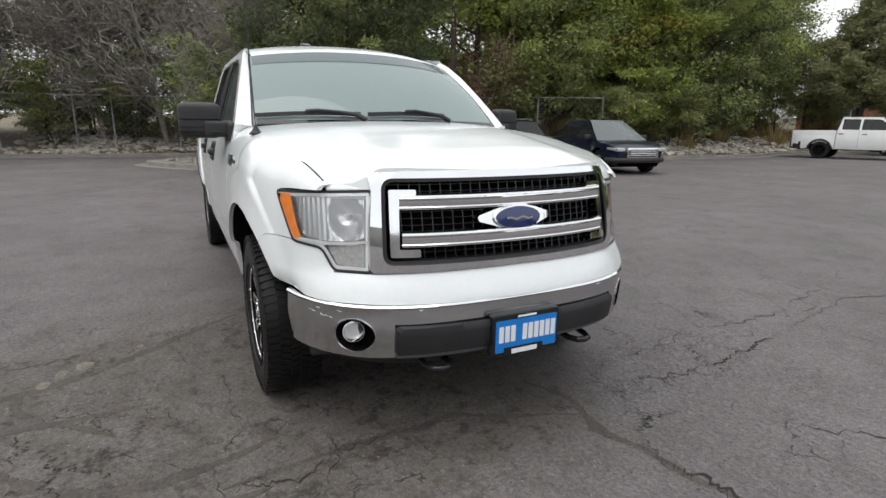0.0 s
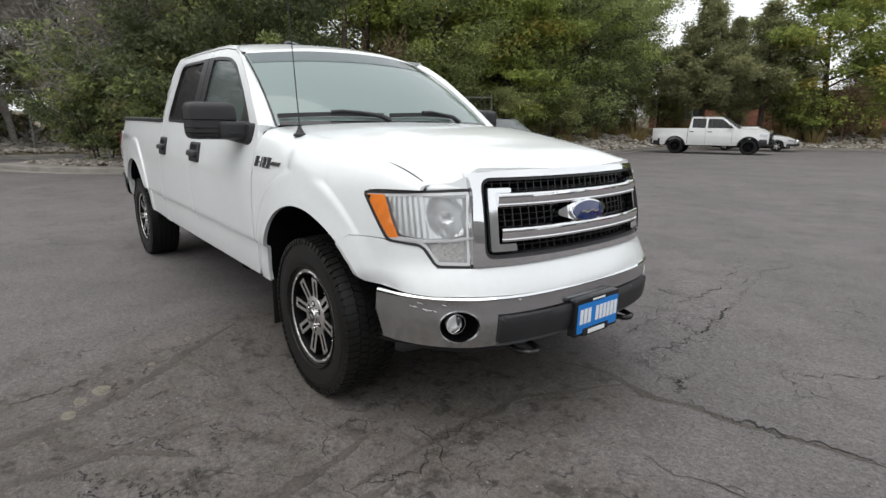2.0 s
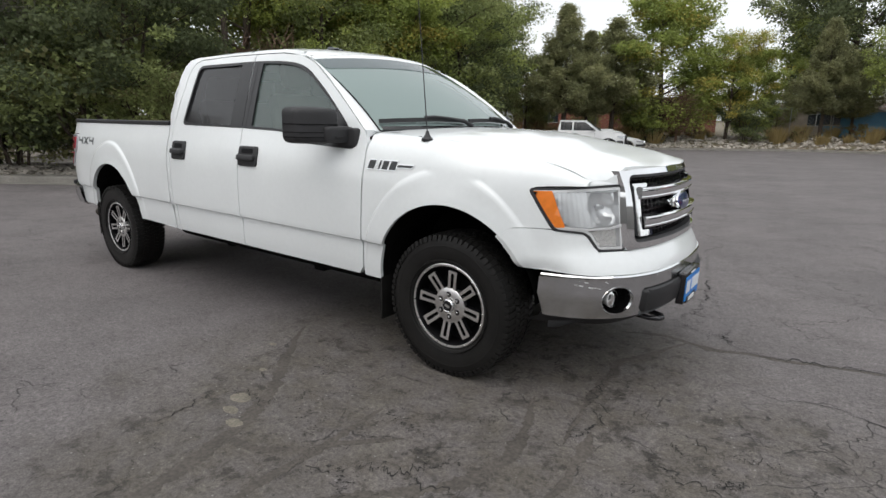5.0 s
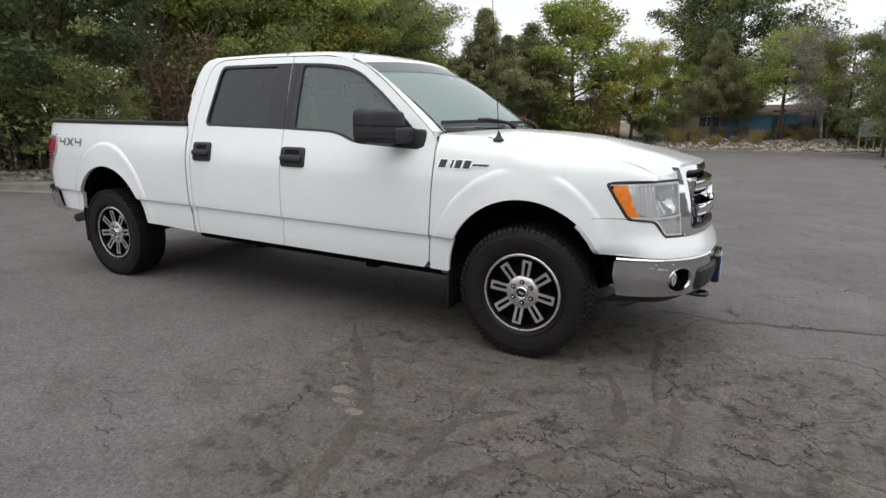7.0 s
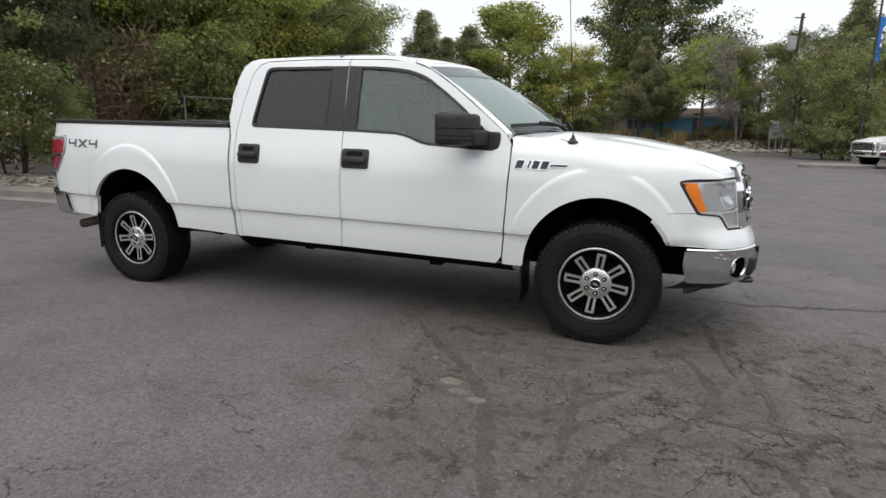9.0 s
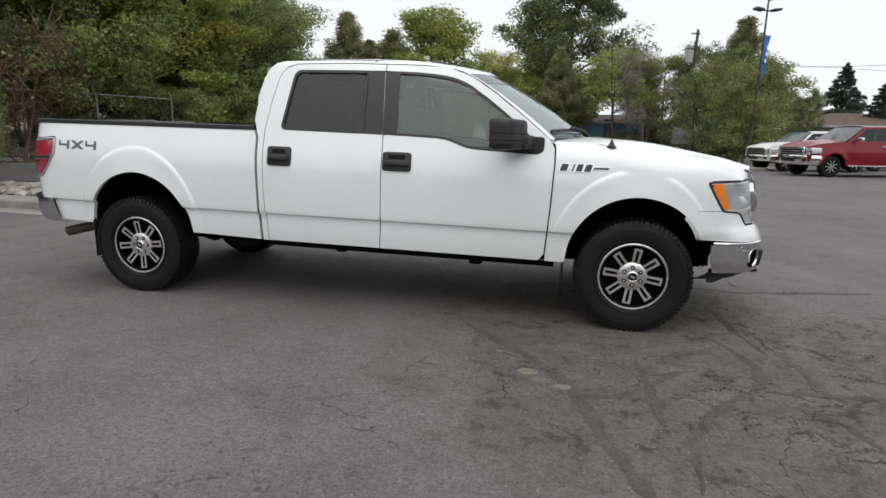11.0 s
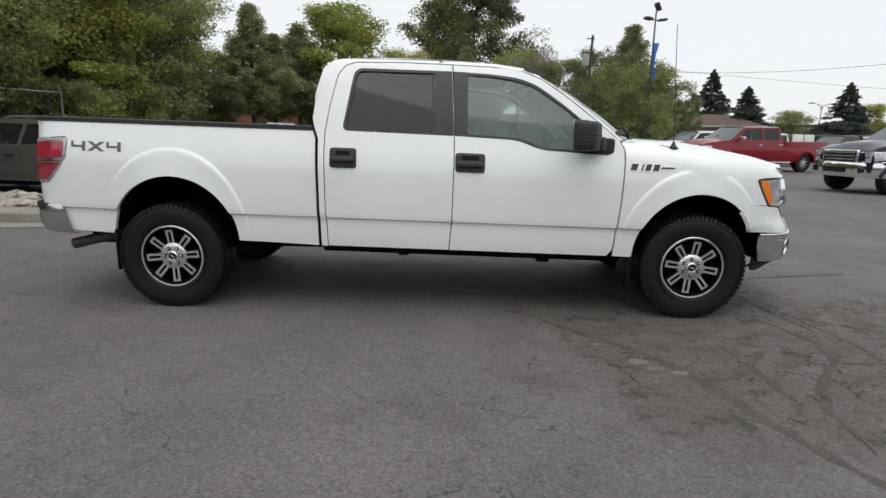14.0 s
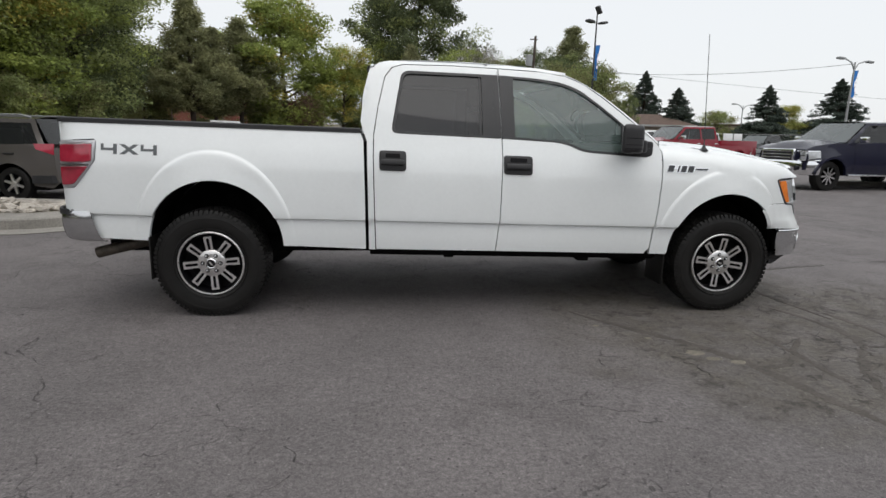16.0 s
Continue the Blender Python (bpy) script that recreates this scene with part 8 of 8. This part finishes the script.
        for sx_ in (bpx - 0.02, ax - 0.30):
            vf = ruled([(sx_ - 0.004, sidef(sx_, z)[1] - 0.002, z) for z in np.linspace(bottom + 0.08, tz(sx_), 8)], [(sx_ + 0.004, sidef(sx_, z)[1] - 0.002, z) for z in np.linspace(bottom + 0.08, tz(sx_), 8)], 1)
            part("door_seam", vf if s == 1 else mirrored(vf), UNDERBODY, t)
        if rails:
            vf = tube([(bx_ - 0.15, -roof_w + 0.06, bz + 0.03), (bx_ - 0.3, -roof_w + 0.06, bz + 0.075), (cx + 0.3, -roof_w + 0.06, cz + 0.075), (cx + 0.12, -roof_w + 0.06, cz + 0.03)], 0.018, 6)
            part("roof_rail", vf if s == 1 else mirrored(vf), STEEL, t)
    for (x0, z0), (x1, z1), arch_x, nm in (((ax, az), (bx_, bz), 0.10, "windshield"), ((dx, dz), (cx, cz), -0.06, "rear_window")):
        lo = [(x0 + arch_x * (1 - y * y), y * (wf(x0) - 0.03), z0) for y in np.linspace(-1, 1, 11)]
        hi = [(x1 + arch_x * 0.7 * (1 - y * y), y * (roof_w - 0.02), z1 + 0.01) for y in np.linspace(-1, 1, 11)]
        part(nm, facing(ruled(lo, hi, 4), (1 if arch_x > 0 else -1, 0, 0.6)), CAR_WINDSHIELD if arch_x > 0 else CAR_GLASS, t, "sloping car window glass")
    rr = []
    for x in np.linspace(bx_, cx, 9):
        z = bz + (cz - bz) * (bx_ - x) / (bx_ - cx)
        k = (x - cx) / (bx_ - cx)
        xx = lambda y: x + (0.07 * (1 - y * y) * smooth(0.7, 1, k) - 0.045 * (1 - y * y) * smooth(0.3, 0, k))
        rr.append([(float(xx(y)), y * roof_w, z + 0.045 * (1 - y ** 4)) for y in np.linspace(-1, 1, 11)])
    part("roof", ([p for r_ in rr for p in r_], [(i * 11 + k, i * 11 + k + 1, (i + 1) * 11 + k + 1, (i + 1) * 11 + k) for i in range(8) for k in range(10)]), paintm, t)
    part("seat_row", join(box(bpx - 0.05, bpx + 0.12, -0.62, -0.12, 0.7, 1.32, 0.05), box(bpx - 0.05, bpx + 0.12, 0.12, 0.62, 0.7, 1.32, 0.05)), DASH, t)
    return t


def pickup(name, x, y, heading, label, paintm, wb=3.57, long=0.0, scale=1.0, cab=2.95, nose=0.86, **k):
    """A pickup; (x, y): where its axles' middle stands."""
    f, r = wb / 2 + nose, -wb / 2 - 1.22 - long
    cab_rear = wb / 2 - cab
    top = [(r, 1.33), (cab_rear - 0.1, 1.34), (cab_rear + 0.02, 1.34), (wb / 2 - 0.75, 1.32), (wb / 2 - 0.40, 1.32), (wb / 2 + 0.3, 1.27), (wb / 2 + nose - 0.18, 1.21), (f, 1.13)]
    glass_p = [(wb / 2 - 0.50, 1.35), (wb / 2 - 1.30, 1.90), (cab_rear + 0.12, 1.93), (cab_rear, 1.38)]
    return vehicle(name, pose(x, y, 0, 0, 0, heading) @ Matrix.Scale(scale, 4), label, "pickup truck", paintm, wb, f, r, 1.0, top, glass_p, 0.74, bed=(cab_rear - 0.04, r), bottom=0.46, wr=0.41, arch=0.51, taper=0.09, bow=0.09, **k)


PICKUP = "parked pickup trucks"
tagged(pickup("parked_pickup", -11.8, 28.5, 17, "white pickup truck with black wheels parked by the rocks", PAINT_WHITE, flares=BLACK_PLASTIC, rim=RIM_BLACK, grille_mat=GLOSS_BLACK, bumper_mat=BLACK_PLASTIC, hb=0.17, grille_z=(0.68, 1.12), grille_w=0.72, lamp_z=(0.92, 1.06)), group=PICKUP)
tagged(pickup("parked_pickup", 12.73, 22.32, 195, "red crew-cab pickup truck with chrome bumper", PAINT_RED, wb=4.40, cab=3.2, scale=1.09, bumper_mat=CHROME, mirror=CHROME, grille_mat=CHROME, grille_z=(0.66, 1.12), grille_w=0.68, lamp_z=(0.86, 1.06), flares=PAINT_RED, rim=CHROME, spokes=9, hb=0.18, board=CHROME), group=PICKUP)
tagged(pickup("parked_pickup", 11.9, 26.0, 197, "pale white pickup truck with a large chrome grille", PAINT_WHITE, wb=3.7, bumper_mat=CHROME, grille_z=(0.66, 1.12), grille_w=0.70, lamp_z=(0.84, 1.06), flares=PAINT_WHITE, hb=0.14), group=PICKUP)
tagged(pickup("parked_pickup", 12.35, 11.45, 187, "dark navy pickup truck with chrome grille and mirrors", PAINT_NAVY, wb=3.8, scale=1.07, bumper_mat=CHROME, mirror=CHROME, flares=PAINT_NAVY, grille_z=(0.68, 1.14), grille_w=0.58, lamp_z=(0.86, 1.07), rim=CHROME, spokes=9, hb=0.19, cab=3.18, nose=0.76, board=CHROME), group=PICKUP)
tagged(pickup("parked_pickup", 17.3, 29.2, 197, "white pickup truck with a cap over its bed", PAINT_WHITE, wb=3.6), group=PICKUP)
cap = thing("truck_cap", pose(17.3, 29.2, 0, 0, 0, 197), "white box-shaped cap on the bed of a pickup", "truck cap")
part("shell", moved(prism(rounded([(-0.98, 1.345), (0.98, 1.345), (0.93, 2.02), (-0.93, 2.02)], 0.06), 1.16, 3.02, 0.02), pose(0, 0, 0, 0, 0, -90)), PAINT_WHITE, cap)
for sd in (1, -1):
    for x0, x1 in ((-2.94, -2.16), (-2.08, -1.24)):
        part("side_door", moved(box(x0, x1, -0.012, 0.012, 0.0, 0.50, 0.01), pose(0, sd * 0.966, 1.43, sd * 4.3, 0, 0)), PAINT_WHITE, cap)
tagged(pickup("parked_pickup", 24.5, 33.0, 205, "dark grey pickup truck in the far row", PAINT_BLACK, wb=3.6), group=PICKUP)
suv_top = [(-2.22, 0.98), (-1.5, 1.06), (-0.4, 1.03), (0.75, 0.98), (1.0, 0.97), (1.7, 0.90), (2.1, 0.80), (2.25, 0.72)]
tagged(vehicle("parked_suv", pose(-11.5, 11.75, 0, 0, 0, -12), "dark blue compact suv parked on the asphalt", "car", PAINT_BLUEBLACK, 2.70, 2.20, -2.20, 0.92, suv_top, [(1.18, 0.99), (0.15, 1.62), (-1.25, 1.60), (-2.12, 1.10)], 0.60, bottom=0.26, wr=0.36, tw=0.225, rim=MACHINED, spokes=10, grille_z=(0.45, 0.80), grille_w=0.52, grille_mat=CHROME, lamp_z=(0.70, 0.80), tail=(0.85, 1.0), split=-0.35), group="parked cars")
tagged(vehicle("parked_wagon", pose(-10.73, 6.87, 0, 0, 0, 172), "grey compact wagon with roof rails behind the rock island", "car", PAINT_GREY, 2.60, 2.10, -2.10, 0.885, [(-2.12, 0.98), (-1.5, 1.04), (-0.4, 0.99), (0.75, 0.95), (1.0, 0.95), (1.7, 0.88), (2.0, 0.78), (2.12, 0.70)], [(1.15, 0.97), (0.35, 1.50), (-1.65, 1.50), (-2.0, 1.05)], 0.60, bottom=0.24, wr=0.315, tw=0.205, rim=MACHINED, spokes=6, grille_z=(0.45, 0.72), grille_w=0.4, lamp_z=(0.62, 0.74), tail=(0.86, 1.06), split=-0.35, rails=True), group="parked cars")
sedan = dict(wb=2.75, front=2.3, rear=-2.35, half_w=0.90, top=[(-2.37, 0.92), (-1.9, 1.0), (-0.4, 0.96), (0.75, 0.94), (1.0, 0.93), (1.8, 0.84), (2.2, 0.74), (2.32, 0.68)], glass_pts=[(1.1, 0.95), (0.3, 1.43), (-0.95, 1.43), (-1.65, 1.0)], roof_w=0.58, bottom=0.24, wr=0.33, tw=0.215, grille_z=(0.42, 0.70), grille_w=0.45, lamp_z=(0.60, 0.72), tail=(0.78, 0.95))
for x, y, h, pm, lb in ((-12.2, 34.4, 18, PAINT_WHITE, "white sedan parked beyond the pickup"), (19.5, 33.5, 200, PAINT_WHITE, "white sedan in the far row"), (28.5, 30.8, 210, PAINT_SILVER, "silver sedan in the far row"), (24.6, 28.2, 205, PAINT_WHITE, "white car in the far row"), (16.5, 37.5, 205, PAINT_GREY, "grey car behind the fence")):
    tagged(vehicle("parked_car", pose(x, y, 0, 0, 0, h), lb, "car", pm, **sedan), group="parked cars")

# ---- poles, banners, wires, buildings ----
BANNER = material("banner_blue", (0.02, 0.20, 0.60), 0.7, vary=0.2, scale=3)
POLE_DARK = material("dark_pole", (0.05, 0.05, 0.052), 0.5, vary=0.3, scale=6)
WOOD_POLE = material("weathered_pole", (0.09, 0.07, 0.055), 0.9, vary=0.4, scale=5, fine=0.3)
SIDING_BLUE = material("blue_siding", (0.15, 0.38, 0.60), 0.8, vary=0.2, scale=1.2, fine=0.1, fine_scale=20)
BRICK_RED = material("red_brown_wall", (0.22, 0.085, 0.06), 0.85, vary=0.3, scale=1.0, fine=0.15, fine_scale=30)
TAN_WALL = material("tan_brick_wall", (0.30, 0.25, 0.20), 0.85, vary=0.2, scale=1.5, fine=0.15, fine_scale=25)
SHINGLE = material("brown_shingle", (0.12, 0.082, 0.065), 0.9, vary=0.3, scale=2.5, fine=0.25, fine_scale=30)
GREY_METAL = material("grey_cabinet_metal", (0.34, 0.35, 0.36), 0.55, vary=0.15, scale=3)
DULL_GLASS = material("window_dark", (0.03, 0.035, 0.04), 0.2, vary=0.2, scale=2)
PALE_WALL = material("pale_stucco", (0.42, 0.42, 0.41), 0.85, vary=0.12, scale=0.6, fine=0.06, fine_scale=12)


def lamp_post(x, y, h, arms, dark, label, banner):
    p = thing("street_lamp", pose(x, y, 0, 0, 0, 20), label, "street lamp", "lamp posts")
    part("pole", tube([(0, 0, 0), (0, 0, h * 0.5), (0, 0, h)], [0.085, 0.07, 0.045], 10), dark, p)
    part("base", lathe([(0.3, 0), (0.3, 0.5), (0.0001, 0.5)], 14)[0:2] and ([(a, c, b) for a, b, c in lathe([(0.28, 0), (0.28, 0.55), (0.0001, 0.55)], 14)[0]], lathe([(0.28, 0), (0.28, 0.55), (0.0001, 0.55)], 14)[1]), CONCRETE, p, "round concrete footing")
    if arms == "flood":
        part("crossarm", box(-0.52, 0.52, -0.03, 0.03, h - 0.75, h - 0.69, 0.01), dark, p)
        for ax, az, tilt in ((-0.56, -0.66, 8), (0.56, -0.66, -8), (0.10, 0.10, 60)):
            part("floodlight", moved(box(-0.26, 0.26, -0.20, 0.20, -0.07, 0.07, 0.02), pose(ax, 0, h + az, 0, tilt, 0)), dark, p, "flood lamp head")
    else:
        for s in (1, -1):
            part("arm", tube([(0, 0, h - 0.5), (s * 0.4, 0, h - 0.05), (s * 1.1, 0, h + 0.12), (s * 1.6, 0, h + 0.12)], 0.04, 8), STEEL, p)
            part("lamp_head", box(s * 1.6 - 0.32, s * 1.6 + 0.32, -0.13, 0.13, h + 0.05, h + 0.19, 0.04), STEEL, p, "grey lamp head")
    if banner:
        z0, z1 = banner
        v, f = [], []
        for i in range(9):
            for j in range(5):
                zz = z1 + (z0 - z1) * i / 8
                v.append((0.05 + 0.34 * j / 4 * (1 - 0.35 * (i / 8)), 0.10 * math.sin(j * 1.3 + i * 0.8), zz - 0.12 * j / 4 * math.sin(i)))
        f = [(i * 5 + j, i * 5 + j + 1, (i + 1) * 5 + j + 1, (i + 1) * 5 + j) for i in range(8) for j in range(4)]
        bq = part("banner", join((v, f), ([(a, b + 0.006, c) for a, b, c in v], [tuple(reversed(q)) for q in f])), BANNER, p, "blue cloth banner hanging on the pole")
        part("banner_mark", join(*[box(0.14 + 0.02 * k, 0.24 + 0.02 * k, -0.14, -0.12, z0 + (z1 - z0) * (0.3 + 0.18 * k), z0 + (z1 - z0) * (0.38 + 0.18 * k)) for k in range(3)]), PLATE_WHITE, p)
    return p


lamp_post(11.2, 32.4, 9.7, "flood", POLE_DARK, "tall dark lamp post with flood heads and a blue banner", (5.4, 7.6))
lamp_post(27.2, 28.8, 6.6, "arms", STEEL, "grey double-arm lamp post with a blue banner", (4.5, 6.1))
small = lamp_post(38.5, 56.5, 5.6, "arms", STEEL, "distant grey lamp post", None)

for x, y, h, tr, lb in ((9.3, 41.8, 9.3, True, "wooden utility pole with a transformer can"), (-19.6, 10.2, 9.5, False, "dark wooden utility pole among the trees")):
    u = thing("utility_pole", pose(x, y, ground_z(x, y), 0, 1.5, 0), lb, "utility pole")
    part("pole", tube([(0, 0, -0.3), (0, 0, h)], [0.15, 0.10], 10), WOOD_POLE, u)
    if tr:
        part("transformer", ([(a - 0.38, c, b + h - 2.4) for a, b, c in lathe([(0.0001, 0), (0.27, 0), (0.28, 0.85), (0.0001, 0.95)], 16)[0]], lathe([(0.0001, 0), (0.27, 0), (0.28, 0.85), (0.0001, 0.95)], 16)[1]), GREY_METAL, u, "grey transformer can")
        part("crossarm", box(-0.45, 0.18, -0.04, 0.04, h - 0.32, h - 0.24), WOOD_POLE, u)


def wire(a, b, sag, name="overhead_wire"):
    a, b = Vector(a), Vector(b)
    pts = [a.lerp(b, t) - Vector((0, 0, sag * 4 * t * (1 - t))) for t in np.linspace(0, 1, 17)]
    return tagged(part(name, tube(pts, 0.014, 4, caps=False), BLACK_PLASTIC, None), "thin dark overhead wire against the sky", "wire", group="overhead wires")


wire((9.3, 41.8, 7.6), (62, 41, 4.8), 0.4)
wire((9.3, 41.8, 7.3), (27.2, 28.8, 6.5), 0.7)


def building(name, x, y, turn, w, d, h, roof_h, wallm, roofm, label, wins, ov=0.4):
    b = thing(name, pose(x, y, 0, 0, 0, turn), label, "building")
    part("wall", box(-w / 2, w / 2, -d / 2, d / 2, 0, h), wallm, b, flat=True)
    if roof_h:
        o = [(-w / 2 - ov, h - 0.05), (w / 2 + ov, h - 0.05), (w / 2 - d * 0.35, h + roof_h), (-w / 2 + d * 0.35, h + roof_h)]
        rv = [(-w / 2 - ov, -d / 2 - ov, h - 0.02), (w / 2 + ov, -d / 2 - ov, h - 0.02), (w / 2 + ov, d / 2 + ov, h - 0.02), (-w / 2 - ov, d / 2 + ov, h - 0.02), (-w / 2 + d * 0.45, 0, h + roof_h), (w / 2 - d * 0.45, 0, h + roof_h)]
        part("roof", (rv, [(0, 1, 5, 4), (1, 2, 5), (2, 3, 4, 5), (3, 0, 4), (3, 2, 1, 0)]), roofm, b, "low hipped shingle roof", flat=True)
        part("fascia_board", join(box(-w / 2 - ov, w / 2 + ov, -d / 2 - ov - 0.02, -d / 2 - ov + 0.02, h - 0.18, h + 0.0)), PALE_WALL, b)
    else:
        part("roof", box(-w / 2 - 0.1, w / 2 + 0.1, -d / 2 - 0.1, d / 2 + 0.1, h, h + 0.25, 0.02), roofm, b)
    for wx, wz, ww, wh in wins:
        o = part("window", box(wx - ww / 2, wx + ww / 2, -d / 2 - 0.03, -d / 2 + 0.05, wz, wz + wh), DULL_GLASS, b, "dark window")
        part("window_frame", join(box(wx - ww / 2 - 0.06, wx + ww / 2 + 0.06, -d / 2 - 0.05, -d / 2, wz + wh, wz + wh + 0.06), box(wx - ww / 2 - 0.06, wx + ww / 2 + 0.06, -d / 2 - 0.06, -d / 2, wz - 0.06, wz), box(wx - 0.03, wx + 0.03, -d / 2 - 0.05, -d / 2, wz, wz + wh)), PALE_WALL, o)
    return b


building("house", 24.6, 51.5, -15, 7.4, 6.0, 2.95, 1.15, TAN_WALL, SHINGLE, "low tan brick house with a brown hipped roof", [(-2.2, 1.5, 1.4, 0.9), (1.3, 1.5, 1.4, 0.9)])
building("house", 4.5, 52.5, -2, 10.5, 7.0, 3.0, 0.8, SIDING_BLUE, SHINGLE, "weathered blue house behind the trees", [(-4.5, 1.9, 1.2, 1.0), (-0.2, 1.3, 0.9, 1.9), (3.4, 1.9, 1.2, 1.0)])
building("shed", -20.0, 56.0, 18, 20.0, 6.0, 4.4, 0, BRICK_RED, SHINGLE, "long red-brown building behind the pines", [(-6, 2.2, 1.6, 1.0), (4, 2.2, 1.6, 1.0)])
building("shed", -1.5, 55.5, 5, 7.0, 5.0, 3.4, 0.6, TAN_WALL, SHINGLE, "grey-brown shed behind the fence", [(0, 1.9, 1.2, 0.9)])
building("warehouse", 44, 66, -25, 34, 12, 3.4, 0, TAN_WALL, SHINGLE, "long low building beyond the far lot", [(-10, 1.2, 2.0, 1.0), (-2, 1.2, 2.0, 1.0), (6, 1.2, 2.0, 1.0)])
# the showroom that closes the place behind the camera
building("showroom", 38, -26, 232, 60, 14, 6.0, 0, PALE_WALL, GREY_METAL, "plain pale showroom closing the car park", [(-20 + 8 * k, 0.5, 6.0, 3.0) for k in range(6)])
building("showroom", -14, -44, 175, 50, 14, 5.5, 0, PALE_WALL, GREY_METAL, "plain pale workshop closing the car park", [(-16 + 9 * k, 0.4, 4.0, 3.4) for k in range(4)])

eb = thing("electrical_cabinet", pose(9.5, 41.6, ground_z(9.5, 41.6), 0, 0, -8), "grey electrical cabinets on a frame of posts", "cabinet")
part("cabinet_body", box(-1.1, 1.2, -0.2, 0.25, 0.85, 2.1, 0.02), GREY_METAL, eb)
part("meter_box", box(-1.0, -0.45, -0.32, -0.18, 1.25, 1.95, 0.02), GREY_METAL, eb)
part("meter_box", box(-0.3, 0.35, -0.30, -0.18, 1.35, 1.95, 0.02), GREY_METAL, eb)
for px_ in (-1.0, -0.6, -0.2, 0.2, 1.0):
    part("post", tube([(px_, 0, -0.2), (px_, 0, 0.9)], 0.045, 8), GREY_METAL, eb)

# parking islands by the far rows
for x, y, a, b, turn in ((8.2, 24.6, 1.6, 0.7, 20), (17.5, 13.2, 5.0, 0.8, 8)):
    o = [Vector((x, y)) + Matrix.Rotation(radians(turn), 2) @ Vector((a * math.cos(t), b * math.sin(t))) for t in np.linspace(0, 2 * math.pi, 25)[:-1]]
    isl = part("kerb_median", sweep([(p.x, p.y, 0) for p in o], KERB_SEC, closed=True), CONCRETE, None)
    tagged(isl, "low concrete parking median", "kerb", kind="structure")
    part("median_top", panel([tuple(p) for p in o], lambda u, w: (u, w, 0.142), 0.5, inward=(0, 0, -1), flange=0), CONCRETE, isl)


# closing walls: plain, unseen, added behind the camera to shut off the lot and darken reflections
SHUT = material("added_wall_grey", (0.30, 0.295, 0.285), 0.9, vary=0.25, scale=0.4, fine=0.1, fine_scale=30, bump=0.2)
for x0, x1, y0, y1, h in ((-30, 14, -27, -25, 5.2), (22, 24, -24, 12, 5.0), (-58, -32, -44, -42, 6.0)):
    o = part("wall_lot", box(x0, x1, y0, y1, 0.0, h, 0.05), SHUT, None)
    tagged(o, "plain unseen grey wall added to darken reflections", "wall", kind="structure")
